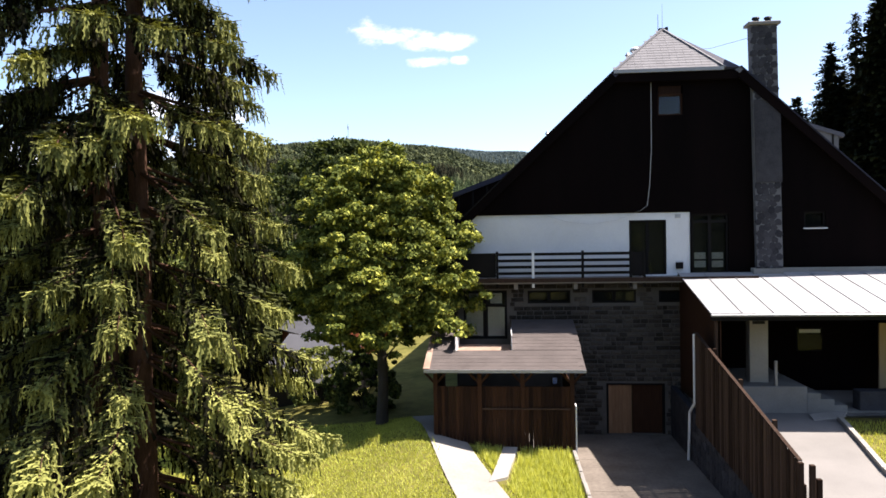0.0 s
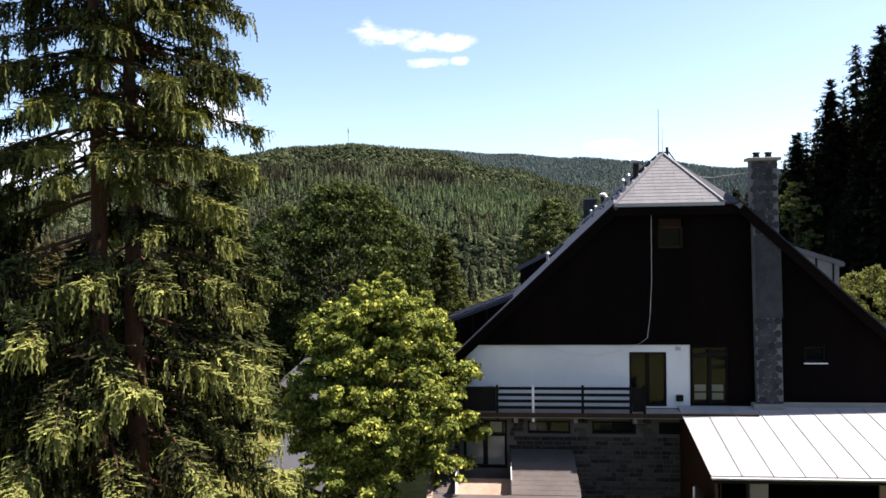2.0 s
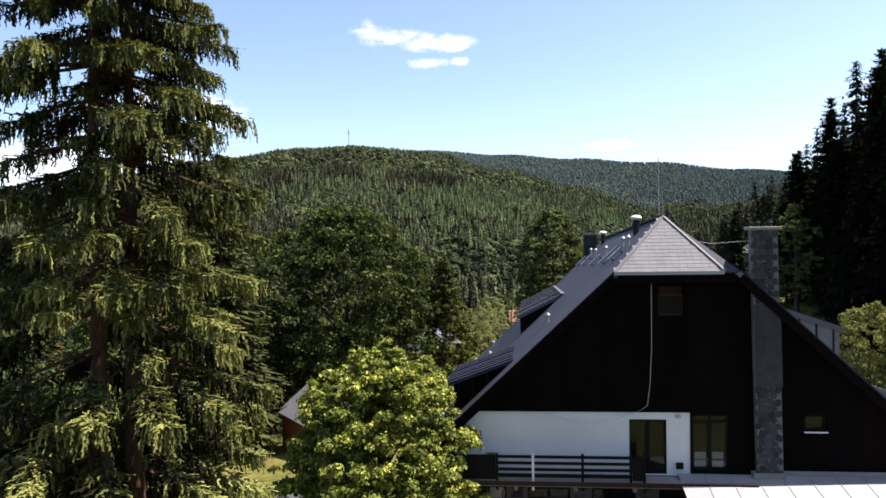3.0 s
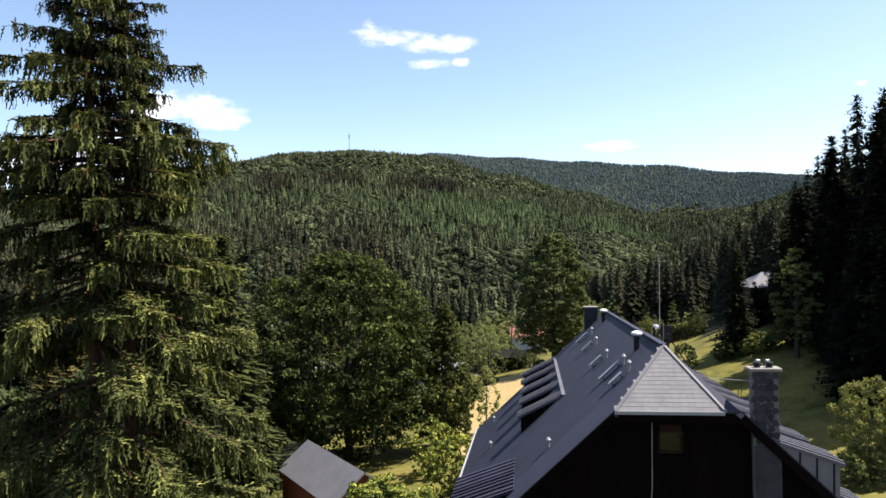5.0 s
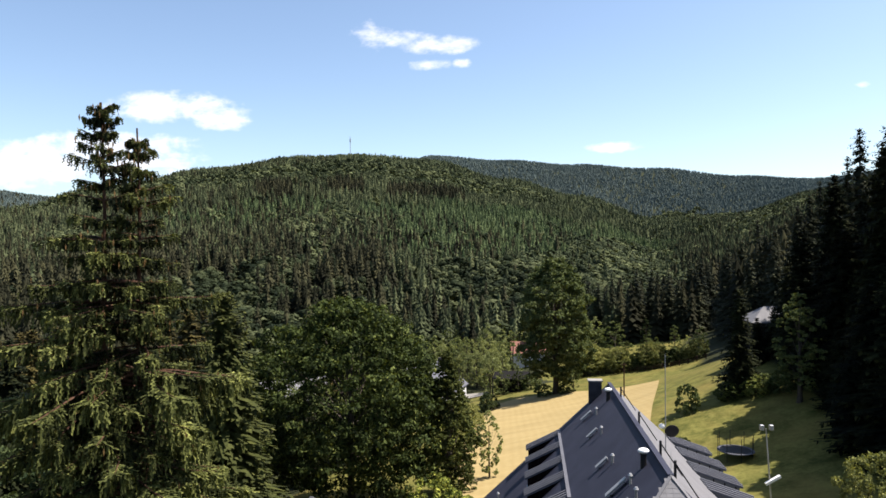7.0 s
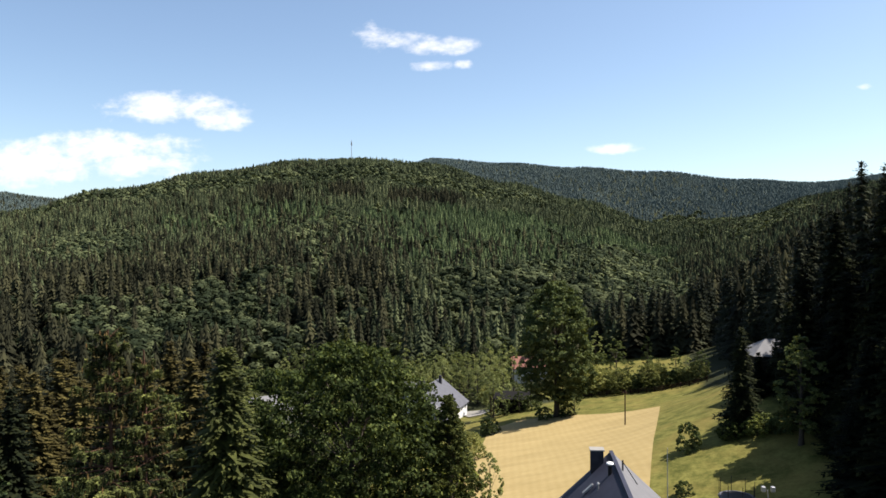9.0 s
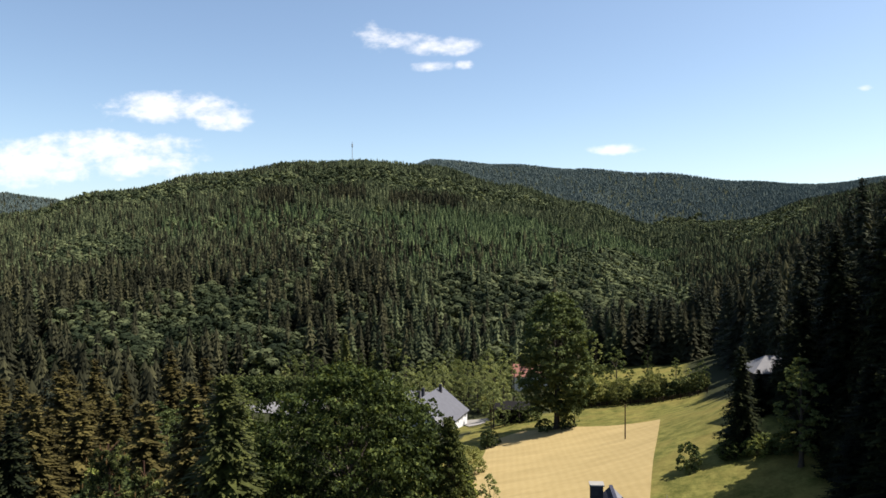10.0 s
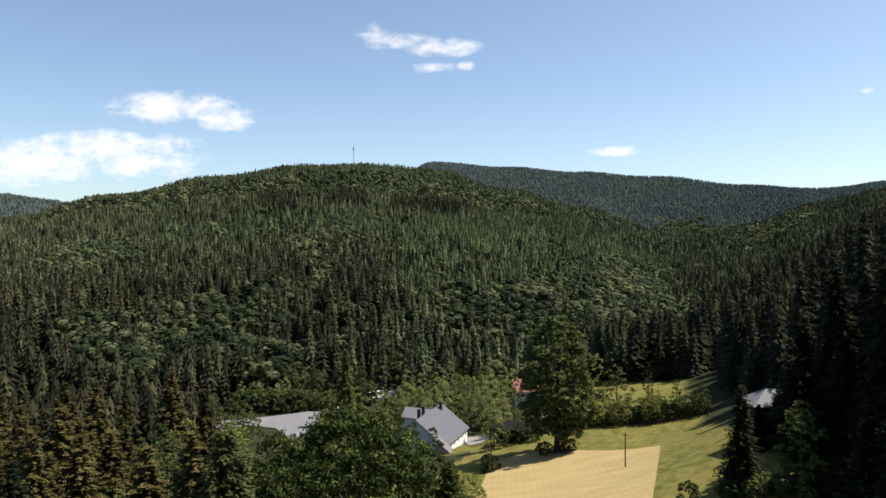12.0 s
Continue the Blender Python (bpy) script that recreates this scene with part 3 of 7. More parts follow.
def draped(name, poly, step, lift, material, label, category, kind="structure", rows=0.0):
    """A sheet that follows the ground inside a plan outline, with clean edges."""
    bm = bmesh.new()
    f = bm.faces.new([bm.verts.new((x, y, 0)) for x, y in poly])
    bmesh.ops.triangulate(bm, faces=[f])
    a = np.array(poly)
    for axis in (0, 1):
        n = [0, 0, 0]
        n[axis] = 1
        for c in np.arange(a[:, axis].min() + step, a[:, axis].max(), step):
            co = [0, 0, 0]
            co[axis] = c
            bmesh.ops.bisect_plane(bm, geom=bm.verts[:] + bm.edges[:] + bm.faces[:], plane_co=co, plane_no=n, dist=1e-5)
    v = np.array([p.co[:] for p in bm.verts])
    z = land(v[:, 0], v[:, 1]) + lift + rows * np.sin(v[:, 0] * 2 * np.pi / 3.1 + np.sin(v[:, 1] / 9) * 0.7) * 0.5
    for p, h in zip(bm.verts, z):
        p.co.z = h
    bmesh.ops.recalc_face_normals(bm, faces=bm.faces)
    me = bpy.data.meshes.new(name)
    bm.to_mesh(me)
    bm.free()
    me.polygons.foreach_set("use_smooth", np.ones(len(me.polygons), bool))
    return tagged(put(name, me, material), label, category, kind=kind)


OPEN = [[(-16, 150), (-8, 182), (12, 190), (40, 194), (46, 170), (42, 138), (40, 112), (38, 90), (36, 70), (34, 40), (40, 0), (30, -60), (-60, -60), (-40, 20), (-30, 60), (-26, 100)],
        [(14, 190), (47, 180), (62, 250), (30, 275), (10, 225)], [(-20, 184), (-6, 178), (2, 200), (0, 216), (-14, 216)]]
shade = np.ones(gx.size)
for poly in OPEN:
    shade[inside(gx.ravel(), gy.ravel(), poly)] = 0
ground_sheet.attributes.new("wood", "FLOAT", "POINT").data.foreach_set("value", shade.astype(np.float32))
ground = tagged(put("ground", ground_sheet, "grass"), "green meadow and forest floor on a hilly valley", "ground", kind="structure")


FIELD = [(-4, 156), (3, 163), (14, 160), (30.9, 144.5), (24.6, 118), (21.3, 104.7), (16.5, 84), (12, 60), (-3, 62), (-6, 85), (-7, 115), (-5, 140)]
MEADOW = [(-14, 150), (-6, 178), (12, 186), (40, 192), (46, 170), (41, 138), (38, 110), (34, 84), (26, 60), (20, 40), (-2, 50), (-12, 64), (-16, 100)]
draped("stubble_field", FIELD, 1.4, 0.14, "stubble", "mown straw-yellow hay field with swathe lines", "field", rows=0.03)


# ---- trees ----
def rot_z(v, a):
    c, s = np.cos(a), np.sin(a)
    return np.stack([v[..., 0] * c - v[..., 1] * s, v[..., 0] * s + v[..., 1] * c, v[..., 2]], -1)


def diamonds(base, tip, width, turn):
    """Thin leaf-shaped quads from base to tip points; turn: the sideways angle of each."""
    d = tip - base
    side = np.stack([np.cos(turn), np.sin(turn), np.zeros_like(turn)], 1)
    side -= d * (np.sum(side * d, 1) / np.maximum(np.sum(d * d, 1), 1e-9))[:, None]
    side /= np.maximum(np.linalg.norm(side, axis=1), 1e-6)[:, None]
    mid = base + d * 0.45
    v = np.stack([base, mid + side * width[:, None], tip, mid - side * width[:, None]], 1).reshape(-1, 3)
    f = np.arange(len(base) * 4).reshape(-1, 4)
    return v, f


def feathers(base, tip, width, rng, teeth=5):
    """Hanging sprays with ragged sides: a spine of small teeth to both sides."""
    n = len(base)
    d = tip - base
    t = rng.uniform(0, 2 * np.pi, n)
    side = np.stack([np.cos(t), np.sin(t), np.zeros(n)], 1)
    side -= d * (np.sum(side * d, 1) / np.maximum(np.sum(d * d, 1), 1e-9))[:, None]
    side /= np.maximum(np.linalg.norm(side, axis=1), 1e-6)[:, None]
    tris = []
    for k in range(teeth):
        a = 0.86 * k / teeth
        w = width * (1.0 - 0.45 * a) * rng.uniform(0.6, 1.25, n) * (1 if k % 2 else -1)
        out = side * w[:, None] + np.cross(side, d) * (rng.uniform(-0.5, 0.5, n) * w / np.maximum(np.linalg.norm(d, axis=1), 1e-6))[:, None]
        tris.append(np.stack([base + d * (a - 0.02), base + d * (a + 0.3), base + d * (a + 0.24) + out], 1))
    tris.append(np.stack([base + d * 0.72 - side * width[:, None] * 0.22, base + d * 0.72 + side * width[:, None] * 0.22, tip], 1))
    v = np.stack(tris, 1).reshape(-1, 3)
    return v, np.arange(len(v)).reshape(-1, 3)


def tapered(points, radii, sides=8, rng=None, rough=0.0):
    """A tube along points."""
    pts = np.asarray(points, float)
    a = np.linspace(0, 2 * np.pi, sides, endpoint=False)
    rings = []
    for p, r in zip(pts, radii):
        rr = r * (1 + (rng.uniform(-rough, rough, sides) if rng is not None else 0))
        rings.append(np.stack([p[0] + np.cos(a) * rr, p[1] + np.sin(a) * rr, np.full(sides, p[2])], 1))
    v = np.concatenate(rings)
    f = [(i * sides + k, i * sides + (k + 1) % sides, (i + 1) * sides + (k + 1) % sides, (i + 1) * sides + k) for i in range(len(pts) - 1) for k in range(sides)]
    return v, np.array(f)


def merge(lots):
    vs, fs, n = [], [], 0
    for v, f in lots:
        vs.append(v)
        fs.append(f + n)
        n += len(v)
    return np.concatenate(vs), np.concatenate(fs)


def spruce_branches(rng, origin, height, low, radius, step, per, lean=0.0, face=None):
    """Branches of a drooping spruce in whorls: for each its points along the way (n, 9, 3)."""
    out, z = [], low
    while z < height - 0.26:
        top = height - z
        reach = np.interp(top, [0, 2.5, 4.7, 6.5, 9, 18, 25], [0.18, 0.85, 1.65, 2.05, 2.5, 3.35, radius])
        tier = rng.uniform(0.85, 1.1)
        turn = rng.uniform(0, 2 * np.pi)
        count = per if top > 9 else 9 if top > 3 else 6
        for k in range(count):
            az = turn + 2 * np.pi * (k + rng.uniform(-0.3, 0.3)) / count
            if face is not None and np.cos(az - face) < -0.4 and top > 14:
                continue
            L = reach * tier * (rng.uniform(0.74, 1.08) if top > 6 else rng.uniform(0.4, 1.15))
            if np.cos(az) < -0.2 and 2.5 < top < 7.5:
                L *= 1.2                                # longer towards the open west
            if rng.random() < 0.12:
                L *= 0.55
            if abs((az + 1.05 + np.pi) % (2 * np.pi) - np.pi) < 0.4 and 16 < top < 26 and face is not None and face < 1 and rng.random() < 0.6:
                continue                                # bare stem on the open side
            if 7.5 < top < 17 and rng.random() < (0.33 if np.cos(az) < 0.1 else 0.1):
                continue
            s = np.linspace(0, 1, 9)
            up = np.interp(top, [0, 2, 6, 14, 30], [0.8, 0.30, 0.06, -0.08, -0.18])
            sag = np.interp(top, [0, 3, 10, 25], [0.0, 0.22, 0.40, 0.5])
            dz = L * (up * s - sag * s ** 1.6 + 0.34 * sag * s ** 4)
            bend = rng.uniform(-0.25, 0.25) * s * s
            p = np.stack([np.cos(az + bend) * L * s, np.sin(az + bend) * L * s, dz + rng.uniform(-0.1, 0.1)], 1)
            out.append(p + np.array([origin[0] + lean * z, origin[1], z + origin[2]]))
        z += step * rng.uniform(0.75, 1.25) * np.interp(top, [0, 4, 12], [0.3, 0.55, 1.0])
    return out


def needle_sprays(rng, branches, gap, shoot, hang, width, fill=3):
    """Twigs along branches: side shoots that droop, each with hanging ragged sprays. Also gives each corner's tint:
    young shoots at the ends, older wood inside, and sunlight on tips and low boughs put in as paler colour.
    """
    B, T, Wd, F = [], [], [], []
    for p in branches:
        L = np.linalg.norm(p[-1] - p[0])
        n = max(14, int(L / gap))
        s = rng.uniform(0.2 if L > 1.5 else 0.08, 1.0, n) ** (0.55 if L > 2.2 and p[0][2] > 12 else 0.75)
        i = np.minimum((s * 8).astype(int), 7)
        q = p[i] + (p[i + 1] - p[i]) * (s * 8 - i)[:, None]
        out = p[-1] - p[0]
        az = math.atan2(out[1], out[0])
        sgn = rng.choice([-1, 1], n)
        sl = shoot * (0.3 + 0.7 * (1 - np.abs(s - 0.5))) * min(1, 0.22 + L / 3.0) * rng.uniform(0.4, 1.15, n)
        sa = az + sgn * rng.uniform(0.4, 1.05, n)
        tipq = q + np.stack([np.cos(sa) * sl, np.sin(sa) * sl, -sl * rng.uniform(0.0, 0.35, n)], 1)
        # The height term paints sunlight: low boughs paler, upper crown darker.
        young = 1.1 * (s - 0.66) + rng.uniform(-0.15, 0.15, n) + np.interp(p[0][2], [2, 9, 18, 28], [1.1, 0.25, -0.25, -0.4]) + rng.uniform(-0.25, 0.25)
        B.append(q); T.append(tipq); Wd.append(np.full(n, width * 1.1)); F.append(young)
        for k in range(fill):
            w = rng.uniform(0.0, 1.0, n)[:, None]
            b = q + (tipq - q) * w
            h = hang * rng.uniform(0.3, 1.2, n) * min(1, 0.2 + L / 3)
            a2 = rng.uniform(0, 2 * np.pi, n)
            B.append(b)
            T.append(b + np.stack([np.cos(sa) * h * 0.2 + np.cos(a2) * h * 0.12, np.sin(sa) * h * 0.2 + np.sin(a2) * h * 0.12, -h], 1))
            Wd.append(width * rng.uniform(0.6, 1.15, n))
            F.append(young - 0.1)
        m = max(5, int(n * 0.3))                      # fresh shoots at the outer end
        s2 = rng.uniform(0.55, 1.0, m)
        i = np.minimum((s2 * 8).astype(int), 7)
        q = p[i] + (p[i + 1] - p[i]) * (s2 * 8 - i)[:, None]
        a3 = az + rng.uniform(-0.9, 0.9, m)
        l3 = hang * rng.uniform(0.3, 0.65, m) * min(1, 0.2 + L / 3)
        B.append(q); T.append(q + np.stack([np.cos(a3) * l3, np.sin(a3) * l3, rng.uniform(-0.3, 0.3, m) * l3], 1))
        Wd.append(np.full(m, width)); F.append(np.full(m, young.mean() + 0.35))
    v, f = feathers(np.concatenate(B), np.concatenate(T), np.concatenate(Wd), rng)
    F = np.concatenate(F)
    return v, f, np.repeat(F, len(v) // len(F))


def limb_tubes(rng, branches, r0, every=1):
    lots = []
    for p in branches[::every]:
        L = np.linalg.norm(p[-1] - p[0])
        pts = p[[0, 3, 6, 8]]
        out = pts[-1] - pts[0]
        az = math.atan2(out[1], out[0])
        n = np.array([-math.sin(az), math.cos(az), 0])
        rings = []
        for q, k in zip(pts, (1, 0.7, 0.4, 0.12)):
            r = r0 * k * min(1, L / 3 + 0.2)
            rings.append(np.stack([q + n * r, q + np.array([0, 0, r]), q - n * r, q - np.array([0, 0, r])]))
        v = np.concatenate(rings)
        f = np.array([(i * 4 + k, i * 4 + (k + 1) % 4, i * 4 + 4 + (k + 1) % 4, i * 4 + 4 + k) for i in range(3) for k in range(4)])
        lots.append((v, f))
    return merge(lots)


def big_spruce():
    """The twin-stemmed spruce in front of the lawn."""
    rng = np.random.default_rng(5)
    t = thing("spruce_tree", "tall twin-stemmed spruce with drooping green needles on the lawn", "tree", at=(0, 0, 0))
    base = land_at(-8.5, 14.8)
    for k, (x, y, top, face) in enumerate([(-8.8, 14.7, 28.9, 3.5), (-8.25, 15.15, 28.4, 0.35)]):
        o = np.array([x, y, 0.0])
        pts = [(x + 0.03 * math.sin(z), y, z) for z in np.linspace(base - 0.3, top, 26)]
        rad = [0.30 * (1 - i / 26) ** 1.15 + 0.012 + (0.14 if i == 0 else 0) for i in range(26)]
        v, f = tapered(pts, rad, 12, rng, 0.1)
        put("trunk", raw("trunk", v, f, True), "bark", t)
        br = spruce_branches(rng, o, top, base + 0.7, 4.5, 0.84, 10, face=face)
        v, f = limb_tubes(rng, br, 0.05)
        put("limb", raw("limb", v, f), "bark", t)["kind"] = "stuff"
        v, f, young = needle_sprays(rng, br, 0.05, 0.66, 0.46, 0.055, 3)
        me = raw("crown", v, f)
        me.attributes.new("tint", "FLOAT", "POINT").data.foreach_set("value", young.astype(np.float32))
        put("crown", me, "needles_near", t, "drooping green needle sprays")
        # Extra inner twigs, coloured near black to paint the crown's inner shade.
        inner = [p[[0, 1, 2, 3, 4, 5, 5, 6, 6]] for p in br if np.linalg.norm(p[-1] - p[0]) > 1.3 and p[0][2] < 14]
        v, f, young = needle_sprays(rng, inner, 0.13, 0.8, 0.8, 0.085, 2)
        put("dead_wood", raw("dead_wood", v, f), "needles_inner", t, "dead hanging twigs, the crown's inner shade in their colour")["kind"] = "stuff"
        upper = [p for p in br if p[0][2] > 20.5]
        B = np.concatenate([p[rng.integers(4, 9, 3)] for p in upper])
        B = B + rng.normal(0, 0.08, B.shape)
        B = B[rng.random(len(B)) < 0.75]
        n = len(B)
        v, f = diamonds(np.repeat(B, 2, 0), np.repeat(B, 2, 0) + np.array([0, 0, -0.17]), np.full(2 * n, 0.02), np.tile([0.3, 1.87], n))
        put("cone", raw("cone", v, f), "cone", t, "ochre hanging cones")["kind"] = "stuff"
    return t


def mid_spruce(name, seed, height, radius, material, step=0.62, per=6, label="dark green spruce tree", droop=0.3, blunt=1.0, dense=1.0):
    """A spruce seen from afar: whorls of sagging branches, each a spine with side sprays and hanging twigs."""
    rng = np.random.default_rng(seed)
    t = thing(name, label, "tree", "spruces at the wood's edge")
    v, f = tapered([(0, 0, z) for z in np.linspace(-0.6, height, 8)], [0.3 * (1 - i / 8) + 0.02 for i in range(8)], 6)
    put("trunk", raw("trunk", v, f, True), "bark_grey", t)
    B, T, W, A = [], [], [], []
    z = 1.0
    while z < height - 0.1:
        top = height - z
        R = 0.16 + radius * (top / height) ** (0.62 / blunt) * rng.uniform(0.86, 1.1)
        n = per + int(R * 0.9)
        az = rng.uniform(0, 6.283) + np.arange(n) * 6.283 / n + rng.uniform(-0.35, 0.35, n)
        L = R * rng.uniform(0.62, 1.15, n)
        fall = droop * rng.uniform(0.6, 1.3, n) * np.clip(top / 5, 0, 1) - np.clip(1.6 - top, 0, 1) * 0.6
        zz = z + rng.uniform(-0.6, 0.6, n) * step * min(1, top / 2)
        root = np.stack([np.zeros(n), np.zeros(n), zz], 1)
        bow = np.stack([np.zeros(n), np.zeros(n), L * 0.10], 1)
        end = np.stack([np.cos(az) * L, np.sin(az) * L, zz - L * fall + 0.06 * L], 1)
        B.append(root + (end - root) * 0.08); T.append(end); W.append(0.09 + 0.08 * L); A.append(az + 1.57)
        shoots = int(9 * dense)
        for k in range(shoots):
            w = 0.16 + 0.82 * (k + rng.random(n)) / shoots
            b = root + (end - root) * w[:, None] - bow * (4 * w * (1 - w))[:, None]
            sgn = 1 if k % 2 else -1
            sa = az + sgn * rng.uniform(0.4, 1.0, n)
            sl = (0.2 + 0.36 * L * (1.1 - w)) * rng.uniform(0.7, 1.2, n)
            B.append(b)
            T.append(b + np.stack([np.cos(sa) * sl, np.sin(sa) * sl, -sl * rng.uniform(0.1, 0.55, n)], 1))
            W.append(0.08 + 0.22 * sl)
            A.append(sa + rng.uniform(1.1, 2.0, n))
            if k % 2 and top > 2:
                h = (0.25 + 0.10 * L) * rng.uniform(0.7, 1.4, n)
                B.append(b)
                T.append(b + np.stack([np.cos(az) * h * 0.25, np.sin(az) * h * 0.25, -h], 1))
                W.append(0.1 + 0.16 * h)
                A.append(az + rng.uniform(0.6, 2.5, n))
        for k in range(2):
            a2 = rng.uniform(0, 6.283, n)
            out = R * rng.uniform(0.25, 0.6, n)
            b = np.stack([np.cos(a2) * 0.05, np.sin(a2) * 0.05, zz + 0.1 * R], 1)
            B.append(b)
            T.append(b + np.stack([np.cos(a2) * out, np.sin(a2) * out, -out * rng.uniform(0.4, 1.0, n)], 1))
            W.append(0.12 + 0.22 * out)
            A.append(a2 + 1.57)
        z += step * rng.uniform(0.75, 1.25) * (0.5 + 0.5 * min(1, top / 8))
    v, f = diamonds(np.concatenate(B), np.concatenate(T), np.concatenate(W), np.concatenate(A))
    put("crown", raw("crown", v, f), material, t)
    return t


def leaf_cloud(rng, centres, radii, count, size, flat=0.75, shell=0.55):
    """Leaves gathered on the outside of a set of lumps."""
    k = rng.choice(len(centres), count, p=radii ** 2 / np.sum(radii ** 2))
    d = rng.normal(0, 1, (count, 3))
    d /= np.linalg.norm(d, axis=1)[:, None]
    d[:, 2] = np.where(d[:, 2] < -0.5, -d[:, 2] * 0.6, d[:, 2])
    r = radii[k] * (shell + (1 - shell) * rng.random(count) ** 0.5) * rng.uniform(0.85, 1.15, count)
    p = centres[k] + d * r[:, None] * np.array([1, 1, flat])
    out = d + rng.normal(0, 0.55, (count, 3)) + np.array([0, 0, 0.25])
    out /= np.linalg.norm(out, axis=1)[:, None]
    a = np.cross(out, rng.normal(0, 1, (count, 3)))
    a /= np.maximum(np.linalg.norm(a, axis=1), 1e-6)[:, None]
    b = np.cross(out, a)
    s = size * rng.uniform(0.6, 1.25, count)[:, None]
    v = np.stack([p - a * s * 0.5, p + b * s * 0.34 - out * s * 0.06, p + a * s * 0.6, p - b * s * 0.34 - out * s * 0.06], 1).reshape(-1, 3)
    return v, np.arange(count * 4).reshape(-1, 4)


def crown_lumps(rng, height, width, low, n, pointed=0.0):
    """Lumps spread evenly over a domed crown."""
    c, r = [], []
    for i in range(n):
        h = (i + rng.random()) / n
        env = math.sqrt(max(0.06, 1 - (2 * h - 0.9) ** 2 * 0.78)) * (1 - pointed * h)
        rad = rng.uniform(0.10, 0.19) * width * (0.6 + 0.4 * env)
        d = max(0, width / 2 * env * rng.uniform(0.85, 1.12) - rad * 0.75) * math.sqrt(rng.uniform(0.35, 1))
        a = i * 2.39996 + rng.uniform(-0.5, 0.5)
        c.append((math.cos(a) * d, math.sin(a) * d, low + rad * 0.5 + (height - low - rad * 1.2) * h))
        r.append(rad)
    return np.array(c), np.array(r)


def leafy_tree(name, seed, height, width, low, material, leaves, leaf, lumps=40, label="", pointed=0.0, bark="bark_grey", group="", category="tree", fluff=(0.24, 0.42), spread=(0.75, 1.05)):
    rng = np.random.default_rng(seed)
    t = thing(name, label, category, group)
    c, r = crown_lumps(rng, height, width, low, lumps, pointed)
    if category == "tree":
        v, f = tapered([(0.05 * math.sin(z), 0.04 * math.cos(z * 0.8), z) for z in np.linspace(-0.6, height * 0.8, 9)], [(0.03 + 0.022 * height * (1 - i / 8.5)) * (1.3 if i == 0 else 1) for i in range(9)], 9, rng, 0.08)
        lots = [(v, f)]
    else:
        lots = []
    for p, q in list(zip(c, r))[::2]:
        z0 = max(0.1, min(p[2] * 0.65, height * 0.7)) if category == "tree" else 0.0
        a = np.array([0, 0, z0])
        n = np.array([0.4, 0.6, 0.2])
        k = 0.012 * height * 0.5
        ring = lambda o, s: np.stack([o + np.array([s, 0, 0]), o + np.array([-s / 2, s, 0]), o + np.array([-s / 2, -s, 0])])
        v = np.concatenate([ring(a, k), ring(a + (p - a) * 0.55 + n * 0.1, k * 0.6), ring(p, k * 0.25)])
        lots.append((v, np.array([(i * 3 + j, i * 3 + (j + 1) % 3, i * 3 + 3 + (j + 1) % 3, i * 3 + 3 + j) for i in range(2) for j in range(3)])))
    v, f = merge(lots)
    put("trunk", raw("trunk", v, f, True), bark, t)
    m = 11
    d = rng.normal(0, 1, (len(c), m, 3))
    d /= np.linalg.norm(d, axis=2)[..., None]
    out = c - np.array([0, 0, c[:, 2].mean() - height * 0.1])
    out /= np.maximum(np.linalg.norm(out, axis=1), 1e-6)[:, None]
    d += out[:, None] * 0.55 + np.array([0, 0, 0.2])
    d /= np.linalg.norm(d, axis=2)[..., None]
    sub = (c[:, None] + d * r[:, None, None] * rng.uniform(*spread, (len(c), m, 1)) * np.array([1, 1, 0.85])).reshape(-1, 3)
    sr = np.repeat(r, m) * rng.uniform(*fluff, len(sub))
    v, f = leaf_cloud(rng, sub, sr, leaves, leaf, 0.7, 0.25)
    put("crown", raw("crown", v, f), material, t)
    return t


def place(ob, x, y, scale=1.0, turn=0.0, sink=0.1, wide=1.0, first=False):
    m = pose(x, y, land_at(x, y) - sink, 0, 0, turn)
    o = ob if first else copy_thing(ob, m)
    o.matrix_basis = m @ Matrix.Diagonal((scale * wide, scale * wide, scale, 1))
    return o


big_spruce()
maple = leafy_tree("maple_tree", 11, 10.45, 8.7, 3.3, "leaf_maple", 120000, 0.165, 96, "bright yellow-green maple beside the house wall", pointed=0.2, fluff=(0.2, 0.38), spread=(0.5, 1.5))
place(maple, -4.75, 26.4, 1.0, 20, first=True)
lime = leafy_tree("lime_tree", 12, 24.0, 25, 2.0, "leaf_dark", 56000, 0.46, 110, "large dark green broadleaf tree with a wide crown")
place(lime, -18.0, 79, 1.0, 0, first=True, wide=0.92)
ash = leafy_tree("ash_tree", 13, 31.0, 18.5, 4.0, "leaf_mid", 34000, 0.6, 110, "tall broadleaf tree alone beside the hay field", fluff=(0.26, 0.44), spread=(0.6, 1.15))
place(ash, 11.2, 160, 1.0, 0, first=True)
column = leafy_tree("hornbeam_tree", 14, 16.5, 9.6, 0.6, "leaf_column", 26000, 0.3, 90, "narrow dense green tree beside the lodge's garden", pointed=0.72)
place(column, -6.7, 79.3, 1.0, 0, first=True)

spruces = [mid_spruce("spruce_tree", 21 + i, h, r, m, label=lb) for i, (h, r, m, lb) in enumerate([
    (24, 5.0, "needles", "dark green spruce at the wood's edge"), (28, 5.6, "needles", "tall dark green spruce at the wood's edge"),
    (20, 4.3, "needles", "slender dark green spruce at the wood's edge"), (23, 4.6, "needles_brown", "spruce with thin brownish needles")])]
